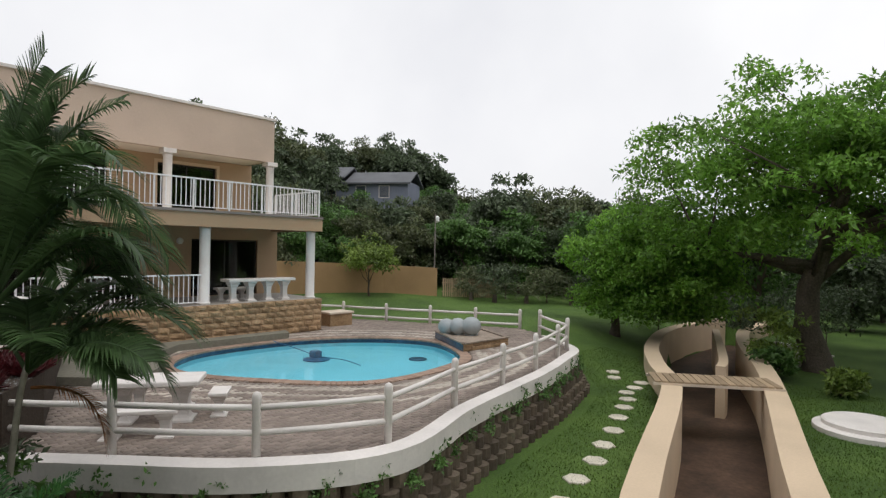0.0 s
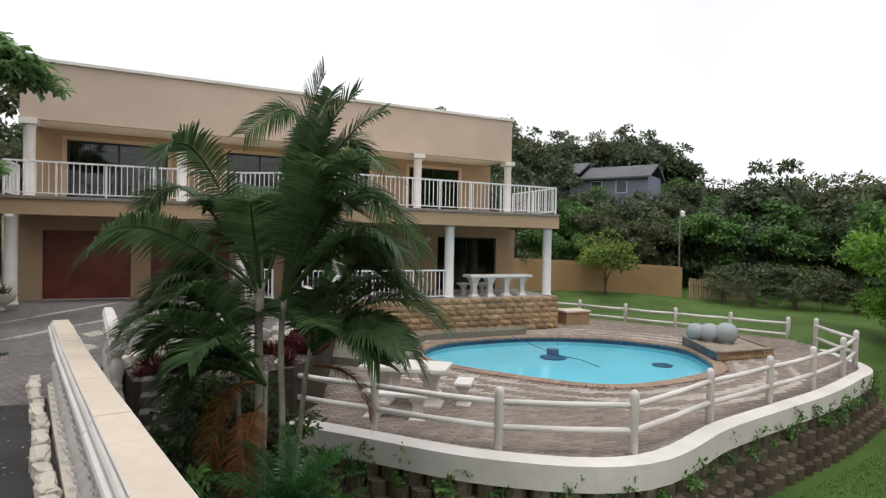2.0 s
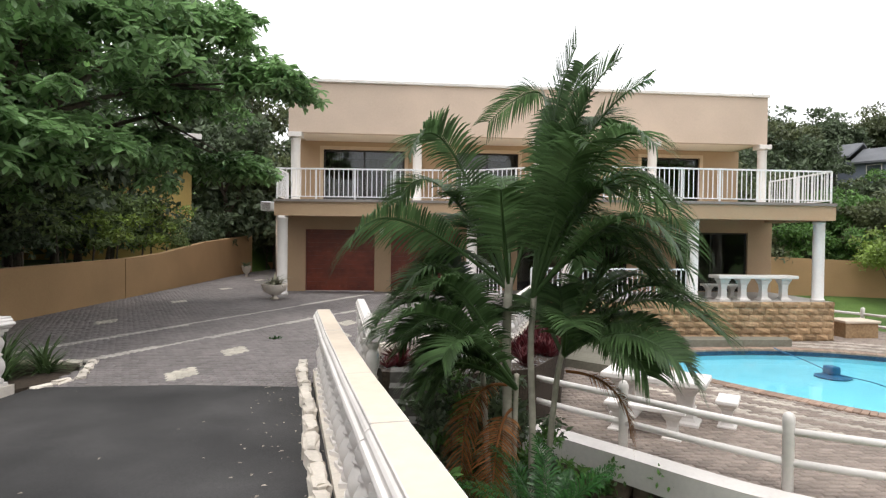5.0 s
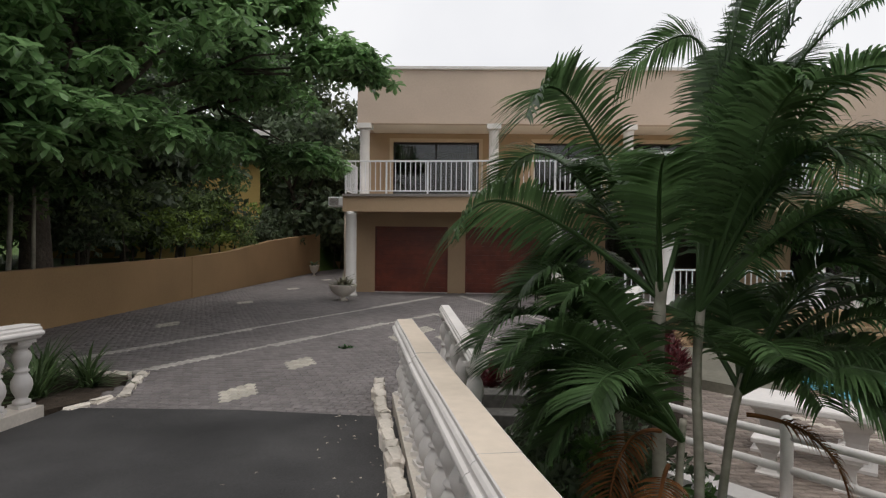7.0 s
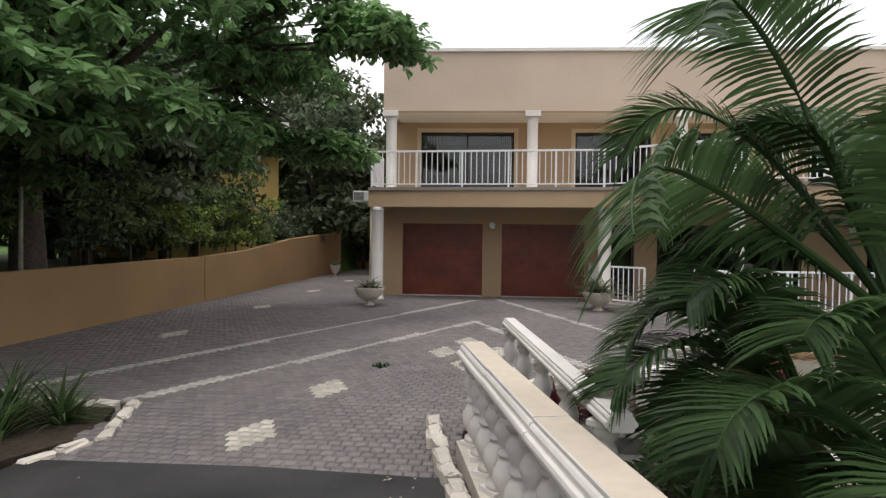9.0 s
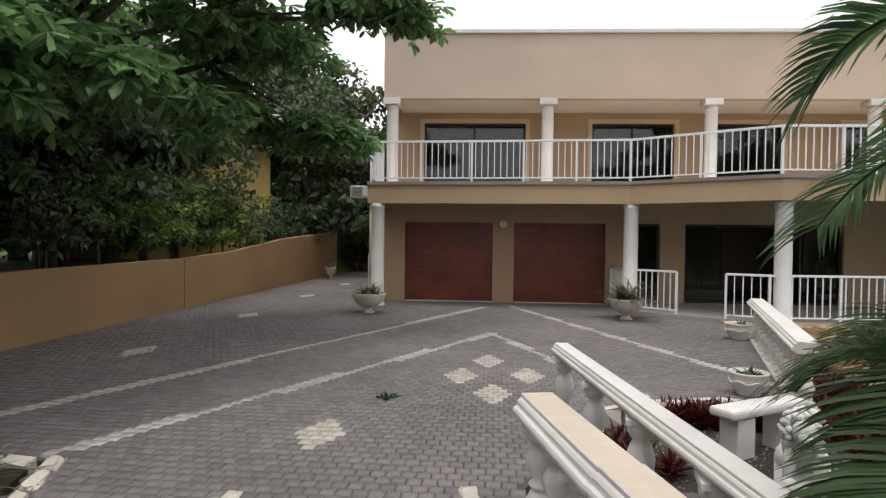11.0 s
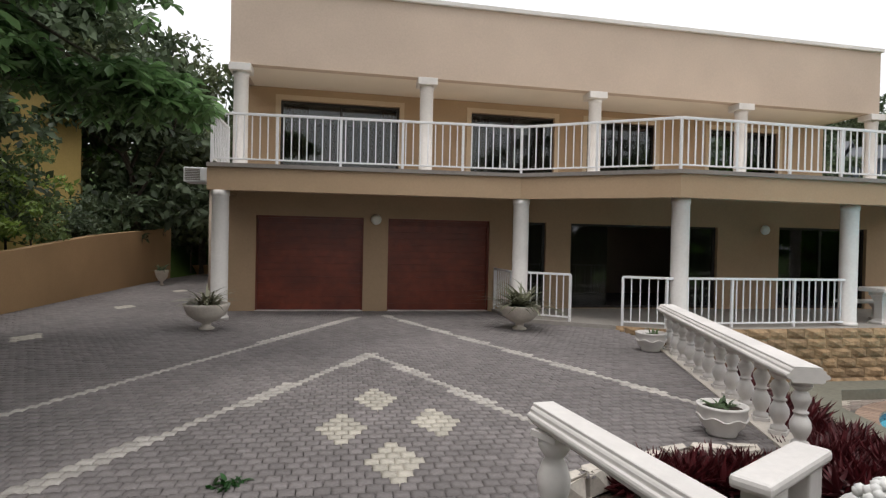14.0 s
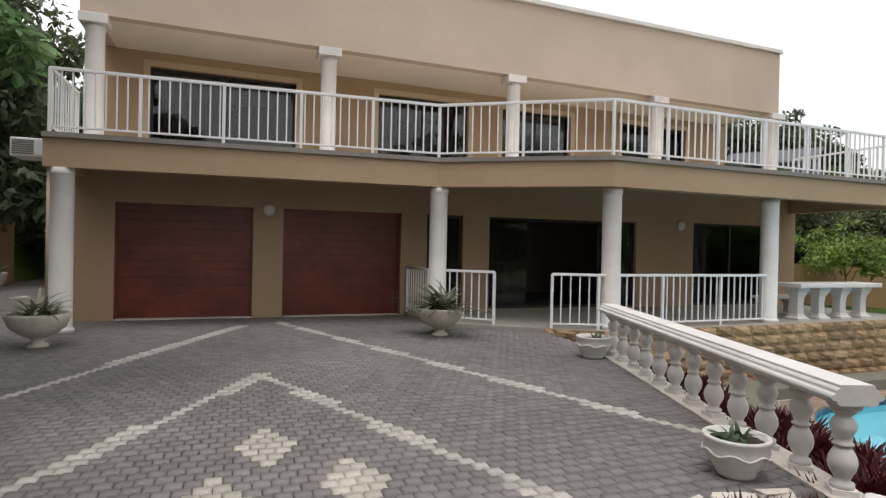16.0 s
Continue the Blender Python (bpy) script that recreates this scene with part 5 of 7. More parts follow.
rng_p = np.random.default_rng(9)
PL, PW = 0.115, 0.117
px, py = bond(-7.5, 5, 8.7, 36, PL, PW)      # courses across the drive
ok = inside(COURT, px, py)
px, py = px[ok], py[ok]
dia = np.zeros(len(px), bool)
for dx, dy, a, b in ((-0.30, 14.45, 0.235, 0.47), (-0.70, 13.52, 0.235, 0.47), (0.18, 13.58, 0.235, 0.47), (-0.30, 12.65, 0.235, 0.47), (-1.86, 11.15, 0.235, 0.47), (-2.06, 9.5, 0.235, 0.47), (-5.63, 14.45, 0.235, 0.47), (-5.65, 18.5, 0.235, 0.47), (-5.7, 22.8, 0.235, 0.47), (-5.7, 27.2, 0.235, 0.47)):
    k = np.argmin((px - dx) ** 2 + (py - dy) ** 2)
    dx, dy = px[k] + PL / 2, py[k]
    dia |= np.abs(px - dx) / a + np.abs(py - dy) / b < 1
pz = rng_p.normal(0, 0.0022, len(px))
pa = rng_p.normal(0, 0.02, len(px))
band = np.zeros(len(px), bool)      # two pale chevrons among the pavers
for a, b in (((-0.2, 16.85), (-4.85, 8.45)), ((-0.2, 16.85), (1.65, 12.3)), ((-0.38, 21.0), (-6.1, 9.0)), ((0.28, 21.3), (3.35, 13.4))):
    ab = np.subtract(b, a)
    u = np.clip(((px - a[0]) * ab[0] + (py - a[1]) * ab[1]) / ab.dot(ab), 0, 1)
    band |= np.hypot(px - a[0] - u * ab[0], py - a[1] - u * ab[1]) < 0.078
near = (np.abs(px + 0.2) < 1.2) & (py > 12.2) & (py < 14.0) & ~dia & ~band
near &= np.cumsum(near) <= 290
far_dark = ~near & ~dia & ~band
v, f = paver_blocks(px[far_dark], py[far_dark], pz[far_dark], pa[far_dark], PL, PW, zig=0.008)
tagged(part_mesh("paver_field", array_mesh("paver_field", v, f), PAVER, court), "grey zigzag clay pavers", kind="stuff")
v, f = paver_blocks(px[dia], py[dia], pz[dia] + 0.002, pa[dia], PL, PW, zig=0.008)
tagged(part_mesh("diamond_pavers", array_mesh("diamond_pavers", v, f), PAVER_CREAM, court), "cream pavers set as diamonds", kind="stuff")
one = np.zeros(1)
v, f = paver_blocks(one, one, one, one, PL, PW, zig=0.008)
paver_me = array_mesh("paver", v, f)
paver_me.materials.append(PAVER)
for x, y, z, a in zip(px[near], py[near], pz[near], pa[near]):
    piece("paver", paver_me, Matrix.Translation((x, y, z)) @ Matrix.Rotation(a, 4, "Z"), court)

v, f = paver_blocks(px[band], py[band], pz[band] + 0.001, pa[band], PL, PW, zig=0.008)
tagged(part_mesh("band_pavers", array_mesh("band_pavers", v, f), PAVER_LIGHT, court), "pale concrete pavers in chevron bands", kind="stuff")

# pool terrace: brown pavers, with pale bands that follow the pool
TL, TW = 0.23, 0.115
px, py = bond(2.0, 21.5, 6.5, 22.5, TL, TW)
loop = POOL + POOL[:1]
ok = inside(outline, px, py) & ~inside(hole, px, py) & ~inside(BED, px, py) & ~inside(COURT, px, py)
ok &= ~inside([(p[0], p[1] - 0.1) for p in ((3.0, 20.2), (5.72, 18.5), (14.5, 18.85))] + [(14.5, 23), (2.9, 23)], px, py)
px, py = px[ok], py[ok]
d = away(loop, px, py)
px, py, d = px[d > 0.36], py[d > 0.36], d[d > 0.36]
pale = ((d > 0.55) & (d < 0.8)) | ((d > 1.15) & (d < 1.4)) | ((d > 1.75) & (d < 1.95))
for sel, m, nm, lb in ((~pale, POOL_PAVER, "paver_field", "brown clay pavers"), (pale, POOL_LIGHT, "band_pavers", "pale pavers in curved bands")):
    v, f = paver_blocks(px[sel], py[sel], TERRACE + rng_p.normal(0, 0.002, sel.sum()), rng_p.normal(0, 0.012, sel.sum()), TL, TW, zig=0.004)
    tagged(part_mesh(nm, array_mesh(nm, v, f), m, terrace), lb, kind="stuff")
# bull-nosed coping bricks round the pool
cop = boxes((-0.058, 0.058, -0.17, 0.17, -0.05, 0.012, 0.012))
cop_me = bpy.data.meshes.new("coping_brick")
cop.to_mesh(cop_me), cop.free()
cop_me.materials.append(mat("coping_brick", (0.29, 0.20, 0.15), 0.85, 0.2, 30, 0.4, 0.2, rand=0.2))
for x, y, a in along([Vector((p.x + (p.x - cx) * 0.033, p.y + (p.y - cy) * 0.033)) for p in loop], 0.122):
    piece("coping_brick", cop_me, pose(x, y, TERRACE, 0, 0, a), pool)

# ---- split sandstone facing under the veranda ----
stone_wall = thing("sandstone_facing", 5.7, 18.5, 0, label="split-faced golden sandstone wall under the veranda", category="stone wall", kind="structure")
blk = []
for k in range(5):
    bm = bmesh.new()
    box(bm, -0.5, 0.5, -0.05, 0.06, -0.5, 0.5)
    bmesh.ops.subdivide_edges(bm, edges=[e for e in bm.edges if all(v.co.y < 0 for v in e.verts)], cuts=2, use_grid_fill=True)
    for q in bm.verts:
        if q.co.y < 0:
            rim = abs(q.co.x) > 0.49 or abs(q.co.z) > 0.49
            q.co.y = (-0.005 if rim else random.uniform(-0.065, -0.035))
    me = bpy.data.meshes.new("sandstone_block")
    bm.to_mesh(me), bm.free()
    me.materials.append(SANDSTONE)
    blk.append(me)
rh = (0.07 - TERRACE) / 6
for a, b in (((4.75, 19.15), (5.72, 18.53)), ((5.72, 18.53), (14.42, 18.85)), ((14.42, 18.85), (14.42, 22.2))):
    a, b = Vector(a), Vector(b)
    d, h = (b - a).length, math.degrees(math.atan2(b.y - a.y, b.x - a.x))
    for row in range(6):
        s = -0.2 * (row % 2)
        while s < d - 0.02:
            w = random.uniform(0.34, 0.5)
            s0, s1 = max(s, 0), min(s + w, d)
            if s1 - s0 > 0.05:
                p = a.lerp(b, (s0 + s1) / 2 / d)
                piece("sandstone_block", random.choice(blk), pose(p.x - 5.7, p.y - 18.5, TERRACE + (row + 0.5) * rh, 0, 0, h) @ Matrix.Diagonal((s1 - s0 - 0.008, 1, rh - 0.008, 1)), stone_wall)
            s += w

# ---- retaining wall of planter blocks below the terrace kerb ----
ret = thing("retaining_wall", 10, 7.5, 0, label="weathered planter-block retaining wall below the pool terrace", category="retaining wall", kind="structure")
bm = bmesh.new()
prof = [(-0.19, -0.11), (-0.17, 0.02), (-0.11, 0.10), (0.0, 0.135), (0.11, 0.10), (0.17, 0.02), (0.19, -0.11)]
prism(bm, prof, -0.11, 0.11)
blk_me = bpy.data.meshes.new("planter_block")
bm.to_mesh(blk_me), bm.free()
blk_me.materials.append(BLOCK)
RET = catmull([Vector((1.7, 12.6))] + FENCE + [Vector((20.6, 14.0))], 6, closed=False)
PLANT_SPOTS = []
count = 0
for row in range(6):
    z = TERRACE - 0.47 - 0.225 * row
    out = 0.24 + 0.115 * row
    for i, (x, y, a) in enumerate(along(offset(RET, out), 0.40, 0.2 * (row % 2))):
        g = float(ground_z(x, y))
        if z < g - 0.25 and x > 14:
            continue
        piece("planter_block", blk_me, pose(x - 10, y - 7.5, z, 0, 0, a + 180 + random.uniform(-2, 2)), ret)
        if row < 2 and i % 2 == row:
            PLANT_SPOTS.append((x, y, z + 0.1, a))
bm = bmesh.new()
for lo, hi in ((0.3, 0.9),):
    a, b = offset(RET, 0.12), offset(RET, 0.80)
    va = [bm.verts.new((p.x, p.y, TERRACE - 0.36)) for p in a]
    vb = [bm.verts.new((p.x, p.y, -2.75)) for p in b]
    for k in range(len(va) - 1):
        bm.faces.new((va[k], vb[k], vb[k + 1], va[k + 1]))
bmesh.ops.recalc_face_normals(bm, faces=bm.faces)
tagged(part("earth_backing", bm, SOIL), "dark earth between the planter blocks", "soil", kind="structure")


# ---- things on the forecourt ----
def pot_mesh(wide, h):
    return lathe([(0.13 * wide, 0), (0.14 * wide, 0.03), (0.075 * wide, 0.07), (0.085 * wide, 0.12), (0.2 * wide, 0.17), (0.33 * wide, 0.27 * h), (0.385 * wide, 0.40 * h), (0.40 * wide, 0.44 * h), (0.40 * wide, 0.47 * h), (0.36 * wide, 0.47 * h), (0.35 * wide, 0.42 * h), (0.02, 0.41 * h)], 22)


def strap_plant(n, length, seed, spread=0.9):
    """Strap leaves that rise from one place and bend over."""
    rng = np.random.default_rng(seed)
    vs, fs = [], []
    for k in range(n):
        a, e, L = rng.uniform(0, 6.283), rng.uniform(0.25, 1.45), length * rng.uniform(0.6, 1.15)
        w = 0.02 * rng.uniform(0.7, 1.3)
        p = np.array([rng.normal(0, 0.05), rng.normal(0, 0.05), 0.0])
        d2 = np.array([-math.sin(a), math.cos(a), 0]) * w
        o = len(vs)
        for q in range(5):
            s = q / 4
            el = e - spread * 1.4 * s
            vs.append(p - d2 * (1 - s ** 2)), vs.append(p + d2 * (1 - s ** 2) + 1e-4)
            p = p + L / 4 * np.array([math.cos(a) * math.cos(el), math.sin(a) * math.cos(el), math.sin(el)])
        for q in range(4):
            fs.append((o + 2 * q, o + 2 * q + 1, o + 2 * q + 3, o + 2 * q + 2))
    return array_mesh("leaves", np.array(vs), np.array(fs))


def bowl_planter(x, y, z, wide, h, label, n, length, seed, material=None):
    t = thing("bowl_planter", x, y, z, label=label, category="planter")
    part("bowl", pot_mesh(wide, h), CAST, t, "pale cast stone bowl", smooth=True)
    part("soil", lathe([(0.345 * wide, 0.415 * h), (0.30 * wide, 0.43 * h), (0.01, 0.44 * h)], 16), SOIL, t)
    if n:
        p = part_mesh("leaves", strap_plant(n, length, seed), material or STRAP, t, "variegated strap leaves")
        p.matrix_basis = pose(0, 0, 0.42 * h) @ Matrix.Diagonal((1.5, 1.5, 0.95, 1.0))
    return t


bowl_planter(-3.05, 19.33, 0, 1.0, 1.0, "pale cast bowl planter with a greyish strap-leaved plant", 70, 0.5, 1, GREY_STRAP)
bowl_planter(2.76, 19.15, 0, 1.0, 1.0, "pale cast bowl planter with a tall grey-green strap-leaved plant", 130, 0.72, 2, GREY_STRAP)
bowl_planter(-6.75, 29.3, 0, 0.55, 1.1, "small cast planter with a dark plant by the end wall", 30, 0.45, 3, LEAF_DARK)


def round_bowl(x, y, s, label, seed, n):
    t = thing("round_planter", x, y, 0, label=label, category="planter")
    bm = lathe([(0.17, 0), (0.185, 0.03), (0.18, 0.05), (0.27, 0.16), (0.30, 0.26), (0.295, 0.34), (0.31, 0.36), (0.31, 0.385), (0.27, 0.385), (0.265, 0.33), (0.01, 0.32)], 26)
    bmesh.ops.scale(bm, vec=(s, s, s), verts=bm.verts)
    part("bowl", bm, WHITE, t, "white painted bowl", smooth=True)
    b2 = bmesh.new()
    pts = [(0.303 * s * math.cos(a), 0.303 * s * math.sin(a), s * (0.24 + 0.02 * math.sin(7 * a))) for a in [6.2832 * k / 56 for k in range(57)]]
    tube(b2, pts, 0.011 * s, 6)
    part("wavy_band", b2, WHITE, t)
    part("soil", lathe([(0.262 * s, 0.33 * s), (0.15 * s, 0.345 * s), (0.01, 0.35 * s)], 14), SOIL, t)
    p = part_mesh("leaves", strap_plant(n, 0.16, seed), STRAP, t, "sparse green stalks")
    p.matrix_basis = pose(0, 0, 0.33 * s)
    return t


round_bowl(2.74, 12.98, 0.7, "white round bowl planter with a wavy band beside the balustrade", 11, 22)
round_bowl(4.22, 16.85, 0.78, "small white round bowl planter at the balustrade's far end", 12, 12)

# wall lamps and the air conditioner
for x in (0.1, 10.35):
    t = thing("wall_lamp", x, 22.1, 2.16, label="round white bulkhead lamp on the plaster wall", category="wall lamp", group="bulkhead lamps")
    part("base", lathe([(0.11, 0), (0.11, 0.03)], 20, m=pose(0, 0, 0, 90)), WHITE_METAL, t)
    part("cover", lathe([(0.125, 0.03), (0.12, 0.07), (0.09, 0.105), (0.04, 0.12)], 20, m=pose(0, 0, 0, 90)), mat("opal_glass", (0.75, 0.72, 0.66), 0.3, 0.02, 10, 0, 0.03), t, smooth=True)
ac = thing("air_conditioner", -3.62, 20.75, 2.78, label="white window air conditioner under the balcony's corner", category="air conditioner")
part("casing", boxes((-0.24, 0.26, 0.0, 0.55, 0, 0.30, 0.012)), WHITE_METAL, ac)
for k in range(7):
    part("louvre", boxes((-0.21, 0.08, -0.012, 0.0, 0.04 + 0.034 * k, 0.06 + 0.034 * k)), GREY_EDGE, ac)
part("control_panel", boxes((0.1, 0.24, -0.01, 0.0, 0.04, 0.26)), WHITE_METAL, ac)
dp = thing("downpipe", -3.28, 20.62, 0, label="tan painted downpipe beside the corner column", category="downpipe")
part("pipe", tube(bmesh.new(), [(0, 0, 0.0), (0, 0, 2.97)], 0.045, 10), PLASTER, dp, smooth=True)
for z in (0.5, 1.6, 2.5):
    part("bracket", boxes((-0.055, 0.3, -0.02, 0.02, z, z + 0.03)), PLASTER, dp)

# side passage: low white-capped wall and bench
wall_along("side_stair_wall", V2((-3.75, 23.2), (-3.75, 26.5)), (1.25, 2.2), -0.2, 0.3, WHITE, "white sloping side-stair wall", "stair wall")
pb = thing("bench", -5.2, 33.5, 0, label="white stone bench at the end of the side passage", category="bench")
part("seat", boxes((-0.7, 0.7, -0.2, 0.2, 0.85, 0.95, 0.02)), WHITE, pb)
for x in (-0.5, 0.5):
    part("leg", boxes((x - 0.1, x + 0.1, -0.15, 0.15, 0, 0.85, 0.02)), WHITE, pb)

# weeds in the joints and blown leaves
weed = tagged(part_mesh("weeds", strap_plant(26, 0.09, 31, 1.0), FROND_LOW), "small green weed growing between pavers", "weed", kind="stuff")
weed.matrix_basis = pose(-1.35, 12.35, 0.0)

# ---- planted bed: gravel, bromeliads, bench, lion ----
rng_g = np.random.default_rng(3)
gx, gy = rng_g.uniform(0.5, 5.4, 9000), rng_g.uniform(10.3, 17.2, 9000)
ok = inside(BED, gx, gy)
gx, gy = gx[ok], gy[ok]
tet = np.array([(1, 0, -0.4), (-0.5, 0.87, -0.4), (-0.5, -0.87, -0.4), (0, 0, 0.8)])
n = len(gx)
ang = rng_g.uniform(0, 6.28, n)
sz = rng_g.uniform(0.008, 0.02, n)
c, s = np.cos(ang), np.sin(ang)
v = np.stack((gx[:, None] + sz[:, None] * (c[:, None] * tet[:, 0] - s[:, None] * tet[:, 1]), gy[:, None] + sz[:, None] * (s[:, None] * tet[:, 0] + c[:, None] * tet[:, 1]), -0.195 + sz[:, None] * tet[None, :, 2] * 0.7), -1).reshape(-1, 3)
f = (np.arange(n)[:, None, None] * 4 + np.array([[0, 1, 3], [1, 2, 3], [2, 0, 3]])[None]).reshape(-1, 3)
tagged(part_mesh("gravel", array_mesh("gravel", v, f), GRAVEL), "loose blue-grey gravel chips", "gravel", kind="stuff")


def rosette(n, length, width, seed):
    rng = np.random.default_rng(seed)
    a = rng.uniform(0, 6.283, n)
    e = rng.uniform(0.35, 1.35, n)
    d = np.stack((np.cos(a) * np.cos(e), np.sin(a) * np.cos(e), np.sin(e)), 1)
    nrm = np.stack((-np.cos(a) * np.sin(e), -np.sin(a) * np.sin(e), np.cos(e)), 1)
    L = length * rng.uniform(0.7, 1.15, n)
    v, f = kites(np.zeros((n, 3)) + rng.normal(0, 0.012, (n, 3)), d, nrm, L, np.full(n, width))
    return array_mesh("leaves", v, f)


ros = [rosette(36, 0.25, 0.04, 60 + k) for k in range(4)]
for me in ros:
    me.materials.append(RED_LEAF)
BROM = []
for cx0, cy0, rx, ry, n in ((2.15, 12.45, 0.6, 0.13, 70), (1.0, 11.2, 0.3, 0.5, 7), (3.6, 12.5, 0.4, 0.6, 110), (4.15, 13.9, 0.25, 1.0, 60), (4.7, 15.6, 0.2, 0.9, 36), (3.3, 11.2, 0.5, 0.4, 8)):
    for k in range(n):
        BROM.append((cx0 + rng_g.normal(0, rx * 0.6), cy0 + rng_g.normal(0, ry * 0.6)))
for k, (x, y) in enumerate(BROM):
    if inside(BED, np.array([x]), np.array([y]))[0]:
        t = thing("bromeliad", x, y, -0.21, rng_g.uniform(0, 360), label="dark crimson bromeliad rosette in the gravel bed", category="bromeliad", group="crimson bromeliads")
        piece("leaves", ros[k % 4], pose(0, 0, 0, rng_g.uniform(-12, 12), rng_g.uniform(-12, 12)) @ Matrix.Scale(rng_g.uniform(0.8, 1.25), 4), t)

bench = thing("bench", 2.3, 11.72, -0.2, 30, label="white-painted stone garden bench with flaking paint", category="bench")
bm = boxes((-0.53, 0.53, -0.13, 0.13, 0.37, 0.46, 0.03))
part("seat", bm, WHITE, bench)
for x in (-0.3, 0.3):
    part("leg", boxes((x - 0.12, x + 0.12, -0.10, 0.10, -0.03, 0.36, 0.015)), WHITE, bench, "flaking white paint over dark concrete")

bm = bmesh.new()


def ball(bm, x, y, z, rx, ry, rz, sub=2):
    r = bmesh.ops.create_icosphere(bm, subdivisions=sub, radius=1.0, matrix=Matrix.LocRotScale((x, y, z), None, (rx, ry, rz)))
    return r


ball(bm, 0, 0.16, 0.20, 0.15, 0.24, 0.20, 3), ball(bm, 0, -0.06, 0.34, 0.13, 0.15, 0.17, 3), ball(bm, 0, -0.2, 0.42, 0.09, 0.11, 0.1, 3), ball(bm, 0, -0.29, 0.39, 0.055, 0.06, 0.05)
for s in (-1, 1):
    ball(bm, s * 0.1, -0.16, 0.14, 0.05, 0.06, 0.15), ball(bm, s * 0.1, -0.23, 0.03, 0.055, 0.09, 0.035), ball(bm, s * 0.13, 0.2, 0.09, 0.07, 0.13, 0.1)
rng_l = np.random.default_rng(8)
for k in range(90):
    d = rnd_dirs(rng_l, 1)[0]
    if d[1] < -0.75:
        continue
    ball(bm, d[0] * 0.16, -0.1 + d[1] * 0.15, 0.40 + d[2] * 0.17, 0.034, 0.034, 0.034, 1)
box(bm, -0.2, 0.2, -0.34, 0.42, -0.02, 0.03)
tagged(part("lion_statue", bm, mat("weathered_white_statue", (0.62, 0.61, 0.59), 0.8, 0.15, 25, 0.4, 0.3, 3.0), smooth=True), "small white weathered lion statue on the gravel", "statue").matrix_basis = pose(2.38, 11.1, -0.2, 0, 0, -25) @ Matrix.Scale(1.05, 4)

# ---- west bed: strap-leaved clumps and shrubs ----
tagged(part("west_bed", prism(bmesh.new(), [(-7.5, -4), (-3.75, -4), (-3.72, 8.7), (-3.45, 9.3), (-3.75, 10.25), (-7.5, 10.3)], -0.5, -0.02), SOIL), "dark soil bed beside the drive", "planting bed", kind="structure")
clump = [strap_plant(70, 0.75, 70 + k, 0.6) for k in range(3)]
for me in clump:
    me.materials.append(STRAP)
for k, (x, y, s) in enumerate(((-3.95, 9.7, 0.9), (-4.2, 9.2, 1.0), (-4.6, 9.8, 1.0), (-4.9, 9.1, 1.1), (-5.4, 9.7, 1.1), (-4.4, 8.5, 1.0), (-5.2, 8.3, 1.0), (-6.1, 9.6, 1.2), (-6.7, 9.0, 1.2), (-4.6, 7.4, 1.1), (-5.8, 7.2, 1.1))):
    t = thing("strap_leaved_plant", x, y, -0.03, 40 * k, label="clump of long green strap leaves in the bed", category="plant", group="strap-leaved clumps")
    piece("leaves", clump[k % 3], Matrix.Scale(s, 4), t)


LEAF_HEDGE = leaf("hedge_leaves", (0.115, 0.18, 0.06), (0.19, 0.25, 0.10), 0.5, 0.35)


def shrub(x, y, z, r, h, material, seed, label, lobes=14, per=60, size=0.16, name="shrub"):
    rng = np.random.default_rng(seed)
    t = thing(name, x, y, z, label=label, category="shrub")
    lb = [(rng.normal(0, r * 0.45), rng.normal(0, r * 0.45), h * rng.uniform(0.25, 0.95), r * rng.uniform(0.25, 0.45)) for k in range(lobes)]
    part("stem", limbs(rng, (0, 0, 0), (0, 0, h * 0.2), [l[:3] for l in lb[:7]], 0.035), BARK, t)
    part_mesh("leaves", crown_mesh("leaves", lb, per, size, 0.45, seed), material, t)
    return t


for k, (x, y, r, h, m) in enumerate(((-8.5, 11.5, 0.9, 1.9, LEAF_DARK), (-9.4, 12.0, 1.3, 3.4, LEAF_DARK), (-9.4, 14.5, 1.4, 3.6, LEAF_HEDGE), (-9.3, 17.0, 1.3, 3.6, LEAF_DARK), (-9.4, 19.5, 1.4, 3.4, LEAF_HEDGE), (-9.4, 22.0, 1.3, 3.8, LEAF_DARK), (-9.2, 24.8, 1.2, 3.0, LEAF_HEDGE), (-8.6, 13.0, 0.9, 1.6, LEAF_HEDGE), (-8.5, 16.2, 0.8, 1.7, LEAF_DARK), (-8.6, 17.8, 0.9, 2.2, LEAF_HEDGE), (-8.5, 19.4, 0.9, 2.0, LEAF_YELLOW), (-8.6, 21.0, 1.0, 2.3, LEAF_HEDGE), (-8.6, 22.8, 1.0, 2.2, LEAF_YELLOW), (-8.5, 24.6, 1.0, 1.8, LEAF_HEDGE), (-8.4, 26.4, 0.9, 1.5, LEAF_DARK), (-8.4, 29.5, 0.9, 2.0, LEAF_DARK), (-8.3, 32.0, 1.0, 2.2, LEAF_DARK), (-6.9, 37.2, 1.2, 4.0, LEAF_DARK), (-5.0, 37.4, 1.3, 4.5, LEAF_DARK), (-3.2, 37.2, 1.3, 4.5, LEAF_DARK), (-6.6, 8.6, 0.8, 1.3, LEAF_HEDGE), (-6.9, 10.0, 0.6, 1.0, LEAF_DARK))):
    shrub(x, y, 0.95 if y < 36 and x < -7.8 else (0.0 if y < 36 else 2.0), r, h, m, 300 + k, "leafy green shrub behind the garden wall", 16, 70, 0.17)

